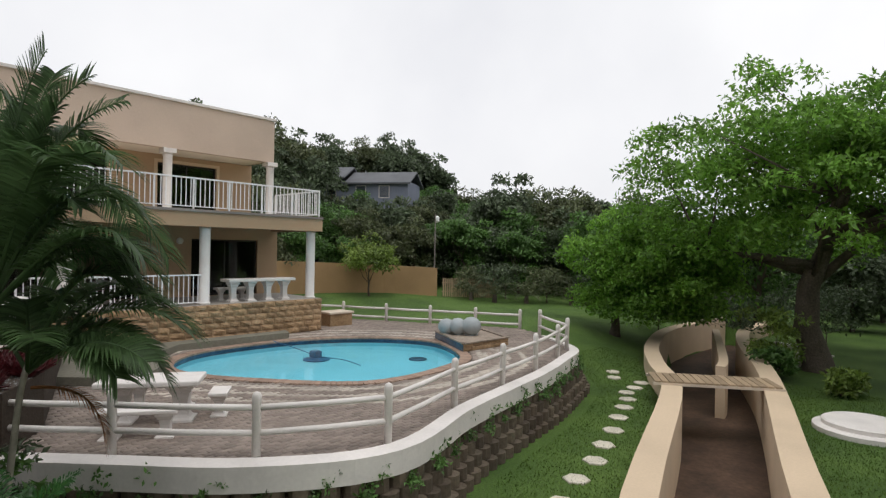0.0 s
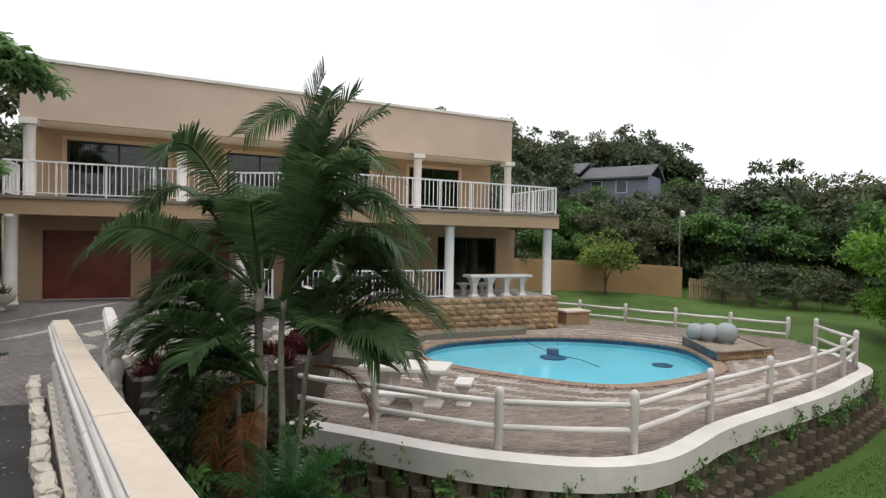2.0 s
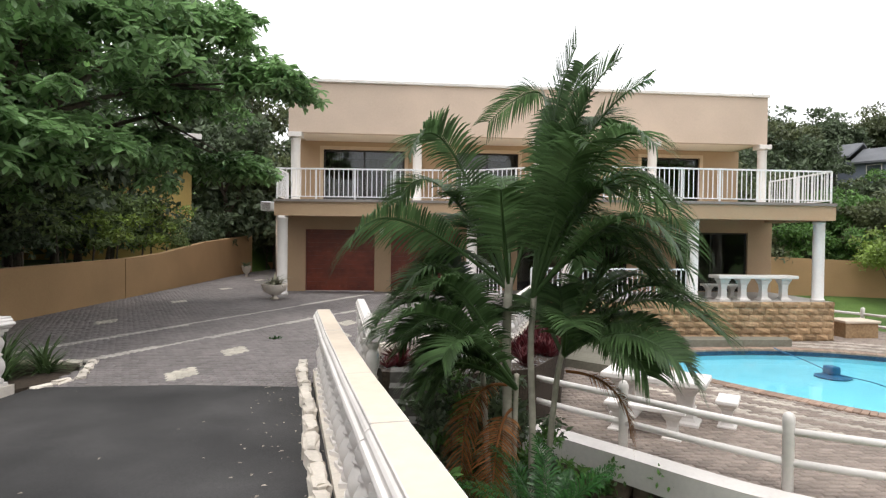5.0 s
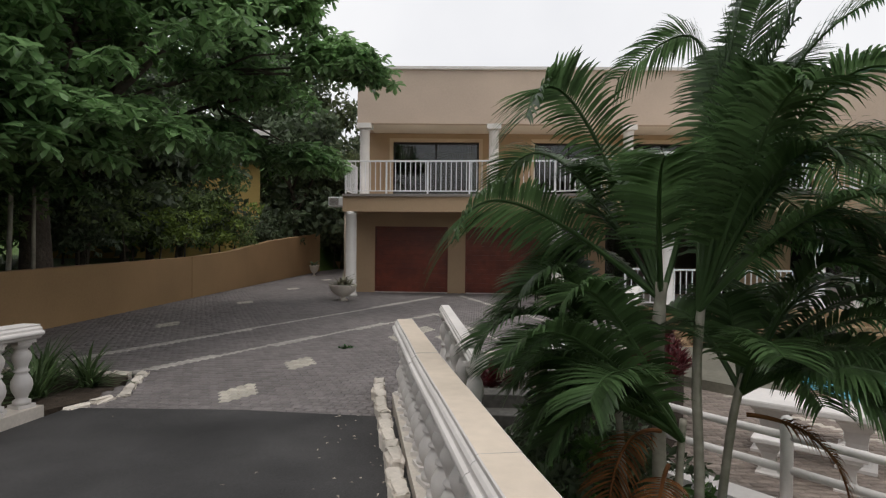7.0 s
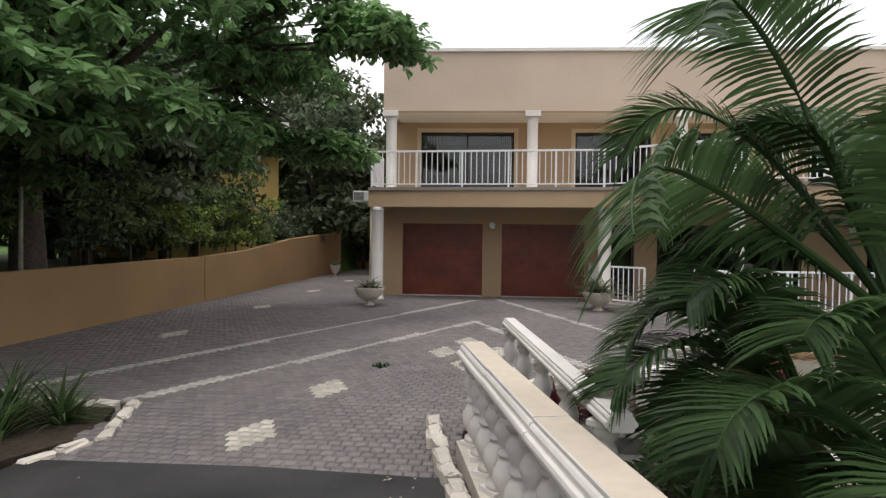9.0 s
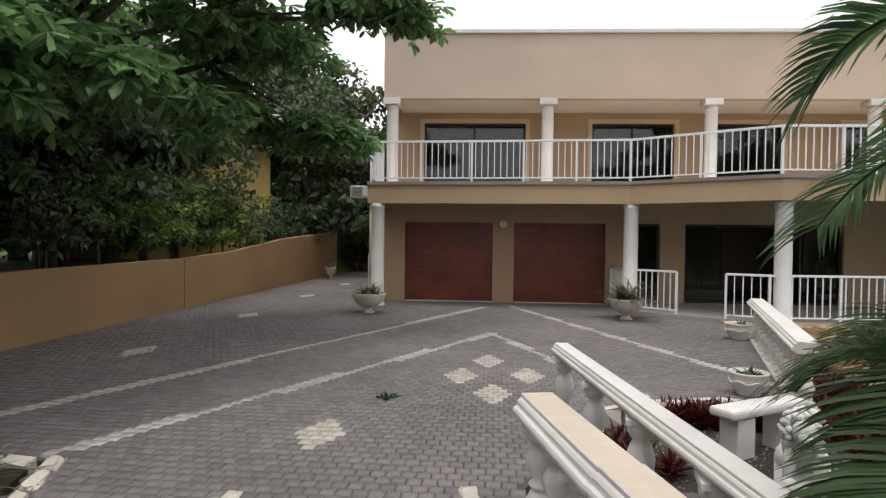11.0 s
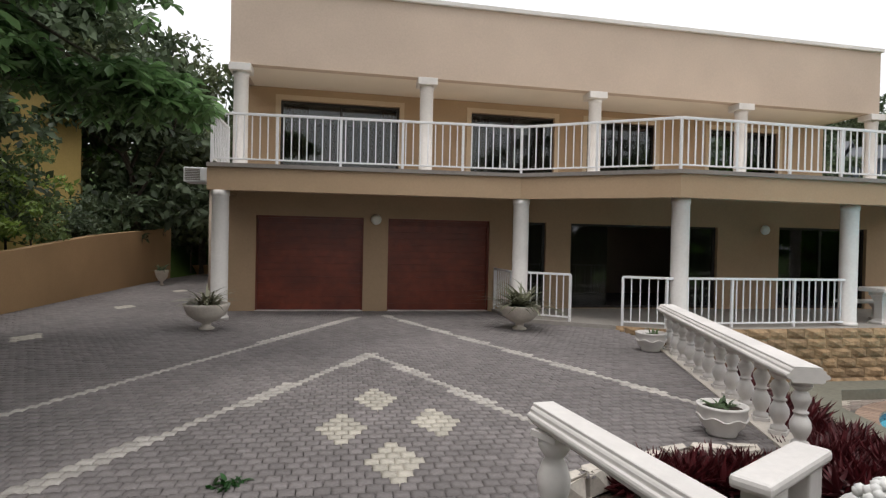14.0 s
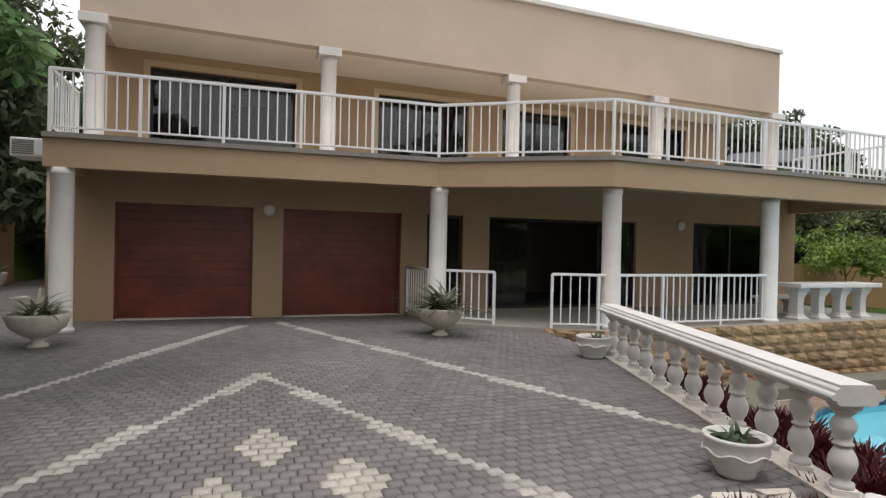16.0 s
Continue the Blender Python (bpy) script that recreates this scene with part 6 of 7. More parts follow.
for k in range(6):
    shrub(-7.3 + 0.75 * k, 35.2 + 0.3 * (k % 2), 0.0, 1.0, 4.2 + 0.4 * (k % 3), LEAF_DARK, 340 + k, "dense dark hedge at the end of the side passage", 24, 90, 0.18)

# neighbour's yellow house above the wall
nb = thing("neighbour_house", -9.4, 29.5, 1.0, 22, label="yellow plastered neighbouring house with a dark eave", category="house")
YELLOW = mat("yellow_plaster", (0.52, 0.37, 0.13), 0.85, 0.06, 20, 0.2, 0.15)
part("wall", boxes((-8.5, 0, 0, 8, -0.5, 5.5)), YELLOW, nb)
part("roof", boxes((-8.9, 0.4, -0.5, 8.4, 5.5, 5.68)), DARK_FRAME, nb)
part("fascia", boxes((-8.92, 0.42, -0.54, -0.50, 5.46, 5.7)), WHITE, nb)

# ---- veranda and pool terrace furniture ----
def pedestal(s, h):
    """A square cast leg, flared at foot and head."""
    prof = [(0.20, 0), (0.20, 0.06), (0.15, 0.10), (0.115, 0.18), (0.105, 0.5), (0.125, 0.72), (0.16, 0.80), (0.17, 0.86), (0.2, 0.9), (0.2, 1.0)]
    bm = lathe([(r * s * 1.41, z * h) for r, z in prof], 4, m=pose(0, 0, 0, 0, 0, 45))
    return bm


vt = thing("stone_table", 12.05, 19.3, 0.07, 2, label="long white cast stone table on four flared legs", category="table")
part("top", boxes((-1.32, 1.32, -0.32, 0.32, 0.70, 0.80, 0.02)), WHITE, vt)
for x in (-1.02, -0.36, 0.34, 1.02):
    q = part("leg", pedestal(0.85, 0.70), WHITE, vt)
    q.matrix_basis = pose(x, 0, 0)
for y in (20.1,):
    vb = thing("stone_bench", 11.4, y, 0.07, 2, label="white cast stone bench on the veranda", category="bench")
    part("seat", boxes((-0.6, 0.6, -0.18, 0.18, 0.38, 0.45, 0.015)), WHITE, vb)
    for x in (-0.4, 0.4):
        q = part("leg", pedestal(0.6, 0.38), WHITE, vb)
        q.matrix_basis = pose(x, 0, 0)

pt = thing("stone_table", 5.45, 11.15, TERRACE, -34, label="white cast stone table on two pedestals by the fence", category="table")
part("top", boxes((-0.85, 0.85, -0.42, 0.42, 0.68, 0.78, 0.025)), WHITE, pt)
for x in (-0.5, 0.5):
    q = part("leg", pedestal(1.15, 0.68), WHITE, pt)
    q.matrix_basis = pose(x, 0, 0)
for x, y, r in ((4.95, 10.35, -34), (5.95, 11.95, -34), (6.5, 10.7, 56)):
    t = thing("stone_bench", x, y, TERRACE, r, label="white cast stone bench beside the pool-side table", category="bench", group="benches round the pool-side table")
    ln = 0.62 if r < 0 else 0.3
    part("seat", boxes((-ln, ln, -0.17, 0.17, 0.40, 0.47, 0.018)), WHITE, t)
    for s in ((-0.42, 0.42) if r < 0 else (-0.05,)):
        q = part("leg", pedestal(0.72, 0.40), WHITE, t)
        q.matrix_basis = pose(s, 0, 0)

# raised grey platform between the veranda wall and the pool
tagged(part("platform", prism(bmesh.new(), [(4.9, 15.2), (6.2, 13.9), (7.2, 15.1), (7.6, 16.7), (8.6, 17.75), (12.4, 17.85), (12.6, 18.4), (5.9, 18.4), (5.2, 17.0)], TERRACE - 0.02, TERRACE + 0.2), mat("grey_green_screed", (0.17, 0.16, 0.125), 0.9, 0.15, 12, 0.3, 0.25)), "low grey screeded platform beside the pool", "platform", kind="structure")

# pump box by the far fence
pbx = thing("pump_box", 15.75, 19.75, TERRACE, 0, label="low stone-faced pump box with a pale lid", category="box")
part("body", boxes((-0.55, 0.55, -0.4, 0.4, -0.02, 0.48, 0.02)), SANDSTONE, pbx)
part("lid", boxes((-0.6, 0.6, -0.45, 0.45, 0.48, 0.56, 0.015)), COPING, pbx)

# cascade: stone planter with three grey globes, tiled towards the pool
CASCADE = mat("grey_brown_fieldstone", (0.24, 0.195, 0.155), 0.9, 0.25, 12, 0.6, 0.3, 1.5, rand=0.25)
cas = thing("pool_cascade", 16.4, 13.2, TERRACE, label="stone-faced pool cascade with a blue mosaic spillway", category="water feature")
poly = [(-0.1, 1.35), (-1.45, -1.15), (0.7, -1.25), (1.6, 0.6)]
part("body", prism(bmesh.new(), poly, -0.02, 0.24), CASCADE, cas)
bm = bmesh.new()
a, b = Vector(poly[0]), Vector(poly[1])
nrm = Vector((b - a).normalized())
o = Vector((nrm.y, -nrm.x)) * 0.02
pts = [a + o, b + o, b, a]
prism(bm, [(p.x, p.y) for p in pts], -0.25, 0.22)
part("spillway", bm, BLUE_TILE, cas, "dark blue mosaic spillway")
for k, (p, q) in enumerate(zip(poly, poly[1:] + poly[:1])):
    p, q = Vector(p), Vector(q)
    d = (q - p).length
    h = math.degrees(math.atan2(q.y - p.y, q.x - p.x))
    n = max(2, round(d / 0.42))
    if k:
        for row in range(2):
            for i in range(n):
                c0 = p.lerp(q, (i + 0.5) / n)
                piece("stone", blk[(i + row) % 5], pose(c0.x, c0.y, 0.06 + 0.122 * row, 0, 0, h) @ Matrix.Diagonal((d / n - 0.01, 0.5, 0.115, 1)), cas)
    part("edge", boxes((0, d, -0.06, 0.1, 0.24, 0.285, 0.01)), CASCADE, cas).matrix_basis = pose(p.x, p.y, 0, 0, 0, h)
GLOBE = mat("grey_fibreglass", (0.33, 0.36, 0.37), 0.5, 0.08, 10, 0.1, 0.15)
for x, y, r in ((16.15, 13.9, 0.29), (16.35, 13.55, 0.31), (16.6, 13.15, 0.34)):
    bm = bmesh.new()
    ball(bm, 0, 0, r * 0.93, r, r, r * 0.93, 4)
    box(bm, -r * 0.5, r * 0.5, -r * 0.5, r * 0.5, -0.01, r * 0.25, 0.03)
    g = tagged(part("globe", bm, GLOBE, smooth=True), "grey round fibreglass globe on the cascade", "globe", "globes on the cascade")
    g.matrix_basis = pose(x, y, TERRACE + 0.235)

# pool cleaner, its hose and the drain
CLEANER_BLUE = mat("blue_plastic", (0.03, 0.12, 0.24), 0.4, 0.3, 8, 0, 0.2)
pc = thing("pool_cleaner", 12.2, 15.9, -1.595, label="dark blue pool cleaner on the pool floor", category="pool cleaner")
part("disc", lathe([(0.42, 0), (0.44, 0.03), (0.3, 0.07), (0.1, 0.1)], 9), CLEANER_BLUE, pc)
part("body", boxes((-0.15, 0.15, -0.12, 0.2, 0.07, 0.3, 0.05)), CLEANER_BLUE, pc)
hs = thing("pool_hose", 12.2, 15.9, -1.55, label="thin blue-grey pool hose lying in the water", category="hose")
part("hose", tube(bmesh.new(), [Vector((p.x, p.y, 0)) + Vector((0, 0, z)) for p, z in zip(catmull([(0, 0), (-0.35, 0.7), (-0.9, 1.1)], 6, closed=False), [0.05 + 0.04 * k for k in range(13)])], 0.012, 6), CLEANER_BLUE, hs)
part("hose", tube(bmesh.new(), [Vector((p.x, p.y, 0.05)) for p in catmull([(0, 0), (0.35, -0.9), (0.2, -2.0)], 6, closed=False)], 0.012, 6), CLEANER_BLUE, hs)
dr = thing("pool_drain", 14.7, 13.8, -1.597, label="dark drain grating on the pool floor", category="drain")
part("grating", lathe([(0.3, 0), (0.3, 0.03), (0.2, 0.05)], 16), BLUE_TILE, dr)

# ---- lawn: stepping stones, bridge, round slab, shrubs ----
hexm = prism(bmesh.new(), [(0.27 * math.cos(k * math.pi / 3), 0.27 * math.sin(k * math.pi / 3)) for k in range(6)], -0.05, 0.035)
bmesh.ops.bevel(hexm, geom=[e for e in hexm.edges if all(v.co.z > 0 for v in e.verts)], offset=0.012, segments=1, affect="EDGES")
hex_me = bpy.data.meshes.new("stepping_stone")
hexm.to_mesh(hex_me), hexm.free()
hex_me.materials.append(mat("pale_stepping_stone", (0.55, 0.51, 0.42), 0.9, 0.15, 20, 0.4, 0.25, 2.0, rand=0.1))
for x, y in ((10.3, 5.65), (11.42, 6.0), (12.59, 6.24), (13.64, 6.6), (14.81, 6.96), (15.96, 7.4), (17.02, 7.76), (17.95, 8.09), (18.71, 8.49), (19.5, 8.6), (20.36, 8.76), (20.2, 9.7), (20.9, 10.1)):
    t = piece("stepping_stone", hex_me, pose(x, y, float(ground_z(x, y)) + 0.0, 0, 0, random.uniform(0, 60)), None)
    tagged(t, "pale hexagonal concrete stepping stone in the lawn", "stepping stone", "stepping stones across the lawn")

br = thing("footbridge", 19.2, 6.1, CH_TOP, -57, label="plank footbridge with a pale edge beam over the channel", category="bridge")
pl = boxes((-0.088, 0.088, -0.62, 0.62, 0.06, 0.11, 0.006))
pl_me = bpy.data.meshes.new("plank")
pl.to_mesh(pl_me), pl.free()
pl_me.materials.append(TIMBER)
for k in range(17):
    piece("plank", pl_me, pose(-1.6 + 0.2 * k, 0, random.uniform(-0.004, 0.004), 0, 0, random.uniform(-0.6, 0.6)), br)
for y in (-0.64, 0.55):
    part("beam", boxes((-1.75, 1.75, y, y + 0.09, -0.01, 0.06)), COPING, br)

mid = catmull([(21.5, 6.6), (22.9, 6.95), (27.0, 8.4), (31.2, 9.95)], 5, closed=False)
wall_along("channel_divider", mid, [CH_TOP + 0.1] * len(mid), -3.6, 0.3, TRIM_PLASTER, "low cream plastered wall dividing the channel", "channel wall")

rs = thing("round_slab", 19.35, 2.45, float(ground_z(19.35, 2.45)), label="round white stepped concrete base on the lawn", category="fountain base")
part("base", lathe([(1.15, -0.1), (1.15, 0.12), (1.05, 0.16)], 36), WHITE, rs)
part("top", lathe([(0.95, 0.155), (0.95, 0.26), (0.9, 0.29)], 36), WHITE, rs)
gb = thing("picnic_table", 28.6, 5.9, float(ground_z(28.6, 5.9)), 60, label="white stone picnic table and benches under the tree", category="table")
part("top", boxes((-0.9, 0.9, -0.4, 0.4, 0.68, 0.78, 0.02)), WHITE, gb)
for y in (-0.85, 0.85):
    part("seat", boxes((-0.8, 0.8, y - 0.16, y + 0.16, 0.38, 0.45, 0.02)), WHITE, gb)
for x in (-0.5, 0.5):
    part("leg", boxes((x - 0.1, x + 0.1, -0.9, 0.9, 0, 0.38, 0.02)), WHITE, gb)
    part("post", boxes((x - 0.1, x + 0.1, -0.15, 0.15, 0.38, 0.68, 0.02)), WHITE, gb)

for k, (x, y, r, h, m, lb) in enumerate(((23.5, 3.6, 0.55, 0.7, LEAF_YELLOW, "low yellow-green shrub on the lawn"), (25.9, 6.1, 1.0, 2.4, LEAF_YELLOW, "yellowish shrub beside the channel"), (24.3, 5.6, 0.6, 1.2, LEAF_MID, "green shrub beside the channel"), (30.8, 12.6, 1.2, 2.2, LEAF_MID, "green shrub on the lawn's edge"), (33.5, 9.5, 1.6, 2.6, LEAF_DARK, "dark shrub under the trees"), (35.0, 6.0, 1.8, 3.0, LEAF_DARK, "dark shrub under the trees"), (36.5, 2.0, 1.8, 3.0, LEAF_DARK, "dark shrub under the trees"), (35.5, 13.5, 1.8, 3.0, LEAF_DARK, "dark shrub under the trees"), (33.5, 17.5, 1.6, 2.6, LEAF_DARK, "dark shrub at the lawn's edge"), (32.5, 20.5, 1.6, 2.4, LEAF_OLIVE, "dark shrub at the lawn's edge"), (31.5, 23.0, 1.5, 2.2, LEAF_DARK, "dark shrub at the lawn's edge"), (29.8, 24.6, 1.2, 1.8, LEAF_OLIVE, "dark shrub at the lawn's edge"))):
    shrub(x, y, float(ground_z(x, y)), r, h, m, 400 + k, lb, 18, 80, 0.2)

# small yellow-green tree before the curved wall, and growth above it
tree("young_tree", 23.6, 27.2, float(ground_z(23.6, 27.2)), (0.0, 0.0, 0.8), (0.0, 0.0, 2.0), (1.9, 1.9, 1.5), 60, 0.5, 70, 0.2, 0.45, LEAF_YELLOW, 0.06, 21, "small yellow-green tree before the curved garden wall", ends=9)
for k, (x, y, r, h, m) in enumerate(((16.5, 33, 1.8, 3.5, LEAF_MID), (19.5, 32.5, 1.8, 3.2, LEAF_OLIVE), (22.5, 32.3, 1.6, 3.4, LEAF_MID), (25.3, 31.3, 1.6, 3.6, LEAF_MID), (28.0, 30.0, 1.5, 3.2, LEAF_OLIVE), (21, 35, 2.0, 5.0, LEAF_DARK), (25, 35, 2.0, 5.0, LEAF_MID), (17.5, 36, 2.2, 5.5, LEAF_MID), (30, 33, 2.0, 4.6, LEAF_DARK), (33, 30, 2.0, 4.6, LEAF_DARK), (34.5, 26.5, 2.0, 4.2, LEAF_DARK), (29.5, 37, 2.2, 6, LEAF_MID), (36, 33, 2.2, 5.0, LEAF_DARK), (37.5, 29, 2.2, 5.0, LEAF_OLIVE), (37.5, 23.5, 2.2, 4.6, LEAF_DARK))):
    shrub(x, y, float(ground_z(x, y)), r, h, m, 500 + k, "dense shrub on the slope above the garden wall", 22, 90, 0.26)
for k in range(8):
    sx, sy = -13.3 - 0.9 * (k % 2), 8.0 + 2.3 * k
    shrub(sx, sy, float(ground_z(sx, sy)), 1.5, 2.9 + 0.3 * (k % 3), LEAF_DARK if k % 2 else LEAF_MID, 560 + k, "tall dark shrub behind the garden wall", 22, 80, 0.24)

# feather-leaved clumps at the lawn's edge
cyc = [frond_mesh("frond", 1.5, 1.0 - 0.3 * k, 1.3, 26, 0.3, 120 + k, 0.012) for k in range(3)]
for me in cyc:
    me.materials.append(LEAF_OLIVE)
for x, y, s in ((29.5, 22.3, 1.0), (31.0, 21.0, 1.1), (32.6, 18.8, 1.0), (28.8, 23.6, 0.9)):
    t = thing("cycad", x, y, float(ground_z(x, y)), label="grey-green feather-leaved clump at the lawn's edge", category="cycad", group="feather-leaved clumps")
    part("stem", tube(bmesh.new(), [(0, 0, -0.2), (0, 0, 0.5)], [0.16, 0.13], 8), BARK, t)
    for k in range(16):
        piece("frond", cyc[k % 3], pose(0, 0, 0.45, random.uniform(-10, 10), 0, 22.5 * k + random.uniform(-8, 8)) @ Matrix.Scale(s, 4), t)

# lamp post and paling fence by the wall's end
lp = thing("lamp_post", 29.3, 27.3, float(ground_z(29.3, 27.3)), label="slim grey lamp post with a white lantern", category="lamp post")
part("pole", tube(bmesh.new(), [(0, 0, -0.3), (0, 0, 5.2)], [0.05, 0.035], 8), GREY_EDGE, lp)
part("lantern", lathe([(0.06, 4.75), (0.15, 4.85), (0.16, 5.1), (0.05, 5.2)], 10, m=pose(0.18, 0, -0.1)), WHITE_METAL, lp)
pf = thing("paling_fence", 28.2, 25.4, float(ground_z(28.2, 25.4)), -30, label="weathered grey paling fence beyond the garden wall", category="fence")
pal = boxes((-0.045, 0.045, -0.012, 0.012, -0.1, 1.15))
pal_me = bpy.data.meshes.new("paling")
pal.to_mesh(pal_me), pal.free()
pal_me.materials.append(TIMBER)
for k in range(26):
    piece("paling", pal_me, pose(0.14 * k, 0, random.uniform(-0.03, 0.03)), pf)
for z in (0.3, 0.85):
    part("rail", boxes((-0.1, 3.7, 0.012, 0.05, z, z + 0.07)), TIMBER, pf)

# house on the hill
hh = thing("hill_house", 39.0, 48.0, float(ground_z(38.5, 46.5)) + 2.7, -58, label="grey house with a slate gable roof on the wooded hill", category="house")
BLUEGREY = mat("grey_blue_plaster", (0.20, 0.22, 0.28), 0.85, 0.06, 10, 0.1, 0.12)
SLATE = mat("slate_roof", (0.11, 0.115, 0.125), 0.7, 0.15, 8, 0.2, 0.2)
part("wall", boxes((-7.5, 7.5, -3, 3, -6, 2.6)), BLUEGREY, hh)
for x0, x1, z0 in ((-7.9, -0.5, 3.3), (-0.5, 7.9, 2.6)):
    bm = bmesh.new()
    v = [bm.verts.new(p) for p in ((x0, -3.6, z0 - 0.2), (x1, -3.6, z0 - 0.2), (x1, 0, z0 + 1.5), (x0, 0, z0 + 1.5), (x0, 3.6, z0 - 0.2), (x1, 3.6, z0 - 0.2))]
    w = [bm.verts.new(q.co - Vector((0, 0, 0.2))) for q in v]
    for a in ((0, 1, 2, 3), (3, 2, 5, 4)):
        bm.faces.new([v[i] for i in a]), bm.faces.new([w[i] for i in a][::-1])
    for a, b in ((0, 1), (1, 2), (2, 5), (5, 4), (4, 3), (3, 0)):
        bm.faces.new((v[a], w[a], w[b], v[b]))
    bmesh.ops.recalc_face_normals(bm, faces=bm.faces)
    part("roof", bm, SLATE, hh)
for x in (-6.0, -4.2, -2.4, 1.5, 4.5):
    wn0 = part("window", boxes((x - 0.6, x + 0.6, -3.06, -2.99, 0.6, 2.0)), GLASS, hh)
    part("frame", boxes((x - 0.68, x + 0.68, -3.1, -3.06, 0.52, 0.6), (x - 0.68, x + 0.68, -3.1, -3.06, 2.0, 2.08), (x - 0.68, x - 0.6, -3.1, -3.06, 0.6, 2.0), (x + 0.6, x + 0.68, -3.1, -3.06, 0.6, 2.0)), WHITE, wn0)
hh.scale = (0.8, 0.8, 0.8)
sh = thing("shed", 47, 27.5, float(ground_z(47, 27.5)), 40, label="small pale shed between the far trees", category="shed")
part("wall", boxes((-1.6, 1.6, -1.2, 1.2, 0, 3.6)), TRIM_PLASTER, sh)
part("roof", boxes((-1.8, 1.8, -1.4, 1.4, 3.6, 3.8)), WHITE, sh)

# creeping plants in the retaining blocks
tuft = [crown_mesh("leaves", [(rr.normal(0, 0.07), rr.normal(0, 0.07), abs(rr.normal(0.05, 0.06)), 0.075) for q in range(9)], 22, 0.06, 0.5, 700 + k) for k, rr in ((k, np.random.default_rng(600 + k)) for k in range(4))]
for me in tuft:
    me.materials.append(LEAF_MID)
for k, (x, y, z, a) in enumerate(PLANT_SPOTS):
    if random.random() < 0.8:
        t = thing("creeping_plant", x, y, z, random.uniform(0, 360), label="dark green tufted plant growing in the retaining wall", category="plant", group="plants in the retaining wall")
        piece("leaves", tuft[k % 4], Matrix.Scale(random.uniform(1.0, 1.7), 4), t)

# curtains behind the upper glass
CURTAIN = mat("beige_curtain", (0.42, 0.33, 0.24), 0.9, 0.1, 6, 0.1, 0.2)
for x0, x1 in ((-2.35, -1.75), (0.2, 0.6), (2.75, 3.3), (4.7, 5.05), (6.2, 6.7), (7.9, 8.25), (10.2, 10.7), (12.1, 12.5)):
    t = thing("curtain", *up_at(x0, 24.8), 3.12, label="beige curtain drawn aside behind the glass", category="curtain", group="curtains upstairs")
    bm = bmesh.new()
    n = 24
    lo = [bm.verts.new(((x1 - x0) * k / n, 0.05 * math.sin(k * 1.6), 0.0)) for k in range(n + 1)]
    hi = [bm.verts.new(((x1 - x0) * k / n, 0.04 * math.sin(k * 1.6), 2.2)) for k in range(n + 1)]
    for k in range(n):
        bm.faces.new((lo[k], lo[k + 1], hi[k + 1], hi[k]))
    part("cloth", bm, CURTAIN, t, smooth=True)

# grass blades on the lawn nearest the walk, and soil under the palms
rng_b = np.random.default_rng(15)
bx, by = rng_b.uniform(8, 24, 60000), rng_b.uniform(1, 12, 60000)
ok = ~inside(CHANNEL_OUT, bx, by) & ~inside([(p.x, p.y) for p in offset(EDGE_LINE, 1.0)] + [(17, 21), (3, 21)], bx, by)
bx, by = bx[ok], by[ok]
n = len(bx)
d = np.stack((rng_b.normal(0, 0.5, n), rng_b.normal(0, 0.5, n), np.ones(n)), 1)
ln = rng_b.uniform(0.03, 0.075, n)
v, f = kites(np.stack((bx, by, ground_z(bx, by) - 0.005), 1), d, rnd_dirs(rng_b, n), ln, ln * 0.28)
tagged(part_mesh("grass_blades", array_mesh("grass_blades", v, f), leaf("grass_blades", (0.06, 0.14, 0.02), (0.12, 0.16, 0.035), 0.6, 0.3)), "short green grass blades on the lawn", "grass", kind="stuff")
bm = bmesh.new()
bed = [(0.55, 10.2), (2.6, 11.6), (3.6, 9.6), (5.0, 7.4), (6.6, 6.1), (5.2, 4.2), (3.0, 3.0), (1.75, 3.0), (1.2, 5.2)]
c0 = bm.verts.new((2.8, 6.8, -1.9))
ring = [bm.verts.new((x, y, float(ground_z(x, y)) - 0.03 if x > 2.9 else -1.85)) for x, y in bed]
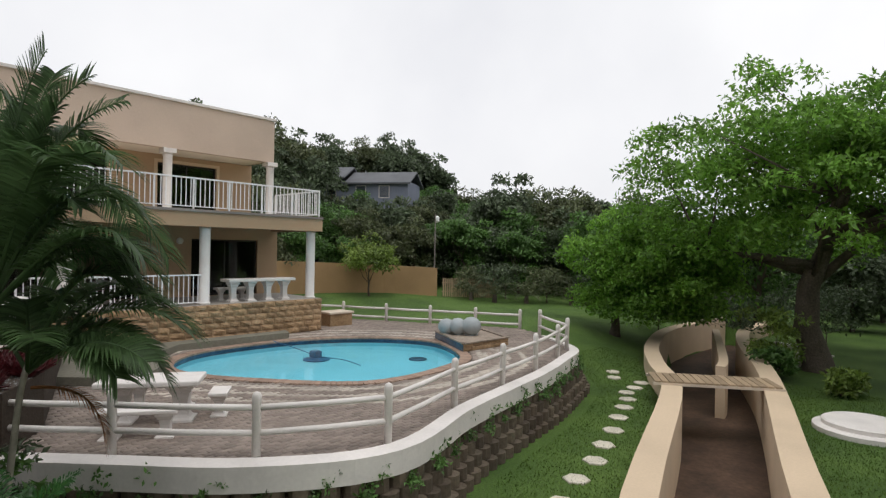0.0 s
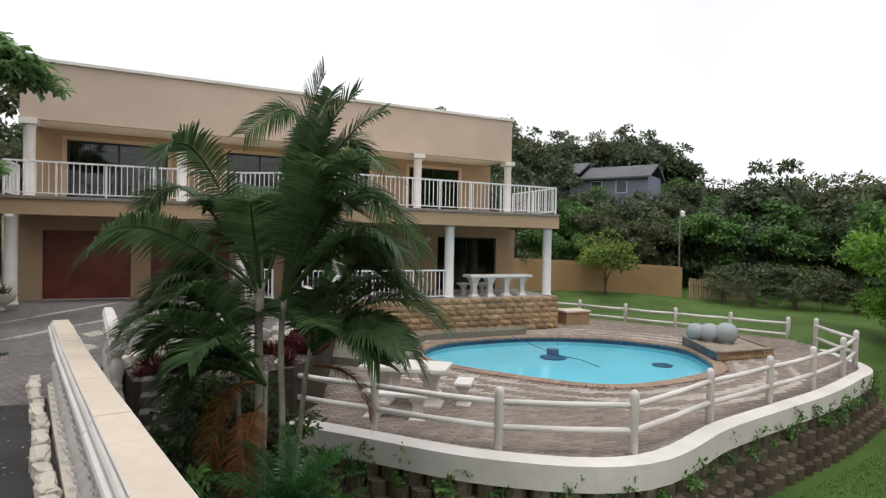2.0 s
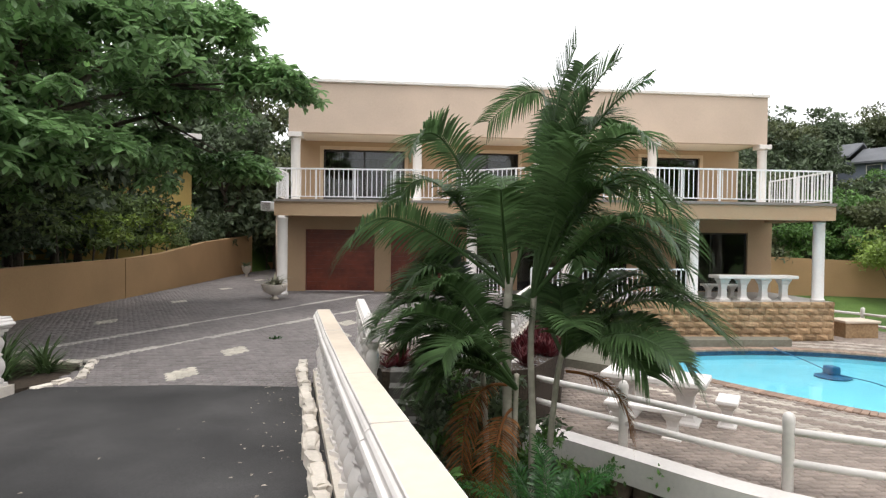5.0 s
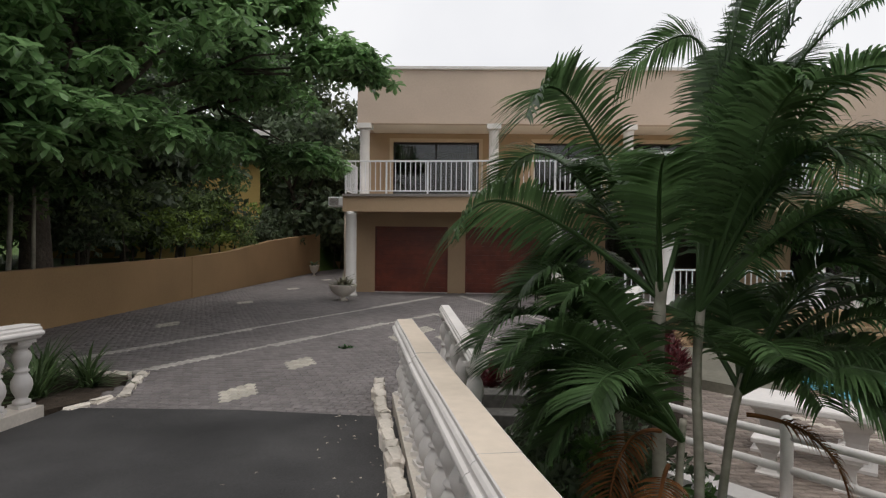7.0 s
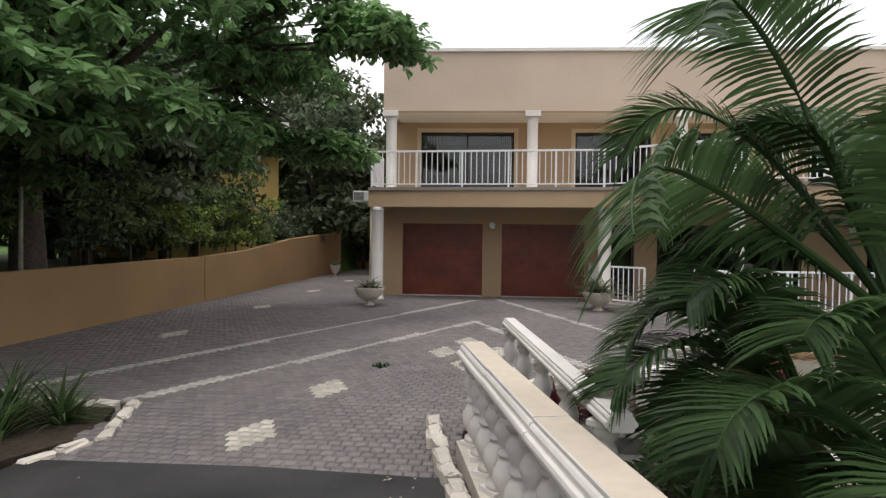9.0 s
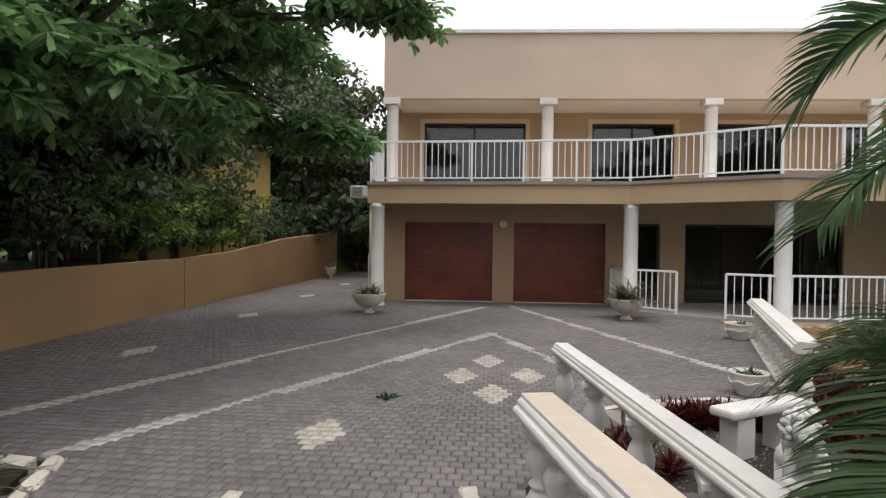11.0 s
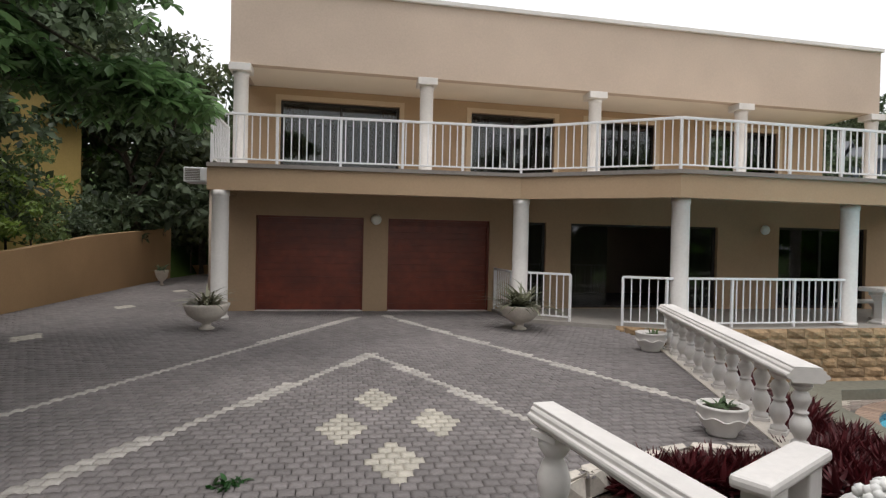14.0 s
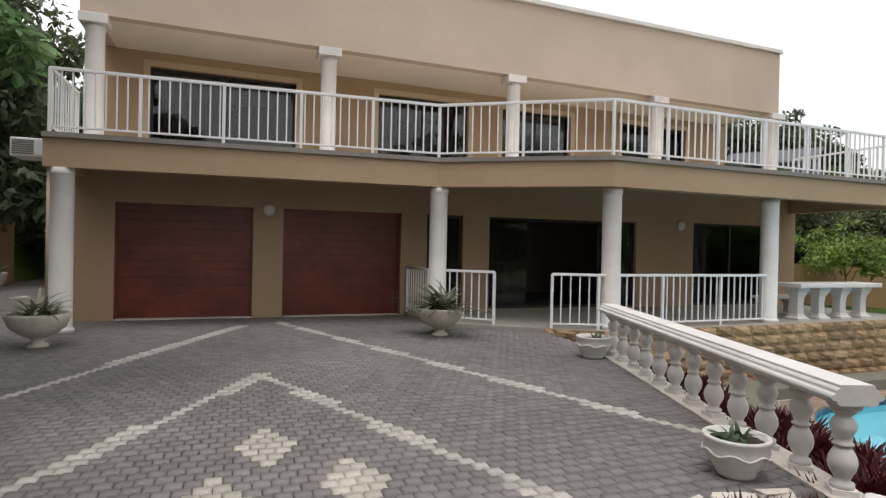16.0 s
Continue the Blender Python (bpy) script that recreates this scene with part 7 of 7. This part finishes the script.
for k in range(len(ring)):
    bm.faces.new((ring[k - 1], ring[k], c0))
bmesh.ops.recalc_face_normals(bm, faces=bm.faces)
tagged(part("palm_bed", bm, SOIL), "dark leaf-strewn soil under the palms", "planting bed", kind="structure")
for k, (x, y, r, h) in enumerate(((1.75, 8.6, 0.5, 1.2), (3.1, 8.9, 0.5, 0.7), (1.9, 4.6, 0.5, 0.9), (3.6, 7.2, 0.5, 0.6), (2.9, 5.2, 0.5, 0.7), (4.4, 6.6, 0.5, 0.5), (1.55, 9.6, 0.4, 1.0), (1.55, 7.6, 0.4, 1.9), (1.75, 6.6, 0.4, 1.6), (1.5, 8.5, 0.4, 2.0), (1.95, 5.8, 0.4, 1.3), (1.3, 9.2, 0.35, 2.0), (1.8, 7.95, 0.45, 2.2), (2.05, 8.45, 0.5, 2.1), (1.75, 9.0, 0.45, 2.2), (2.5, 9.2, 0.5, 1.9), (2.9, 8.3, 0.45, 1.5))):
    shrub(x, y, -1.88, r, h, LEAF_DARK if k % 2 else LEAF_MID, 800 + k, "dark green undergrowth beneath the palm", 12, 60, 0.13)
# litter along the drive's edge
bx = rng_b.uniform(-0.5, 0.35, 160)
by = rng_b.uniform(2.0, 9.3, 160)
bx = bx + (9.2 - by) * 0.212 - 0.35
kx, ky = rng_b.uniform(-3.2, 0.5, 24), rng_b.uniform(2.0, 8.6, 24)
bx, by = np.concatenate((bx, kx)), np.concatenate((by, ky))
n = len(bx)
bz = np.array([drive_z(q) for q in by]) + 0.03
v, f = kites(np.stack((bx, by, bz), 1), np.stack((rng_b.normal(0, 1, n), rng_b.normal(0, 1, n), np.zeros(n) + 0.03), 1), np.tile((0, 0, 1.0), (n, 1)), rng_b.uniform(0.015, 0.05, n), rng_b.uniform(0.01, 0.03, n))
tagged(part_mesh("litter", array_mesh("litter", v, f), mat("dry_litter", (0.35, 0.31, 0.25), 0.9, 0.2, 10, 0, 0.2, island=0.4)), "dry leaves and pale grit on the drive", "litter", kind="stuff")
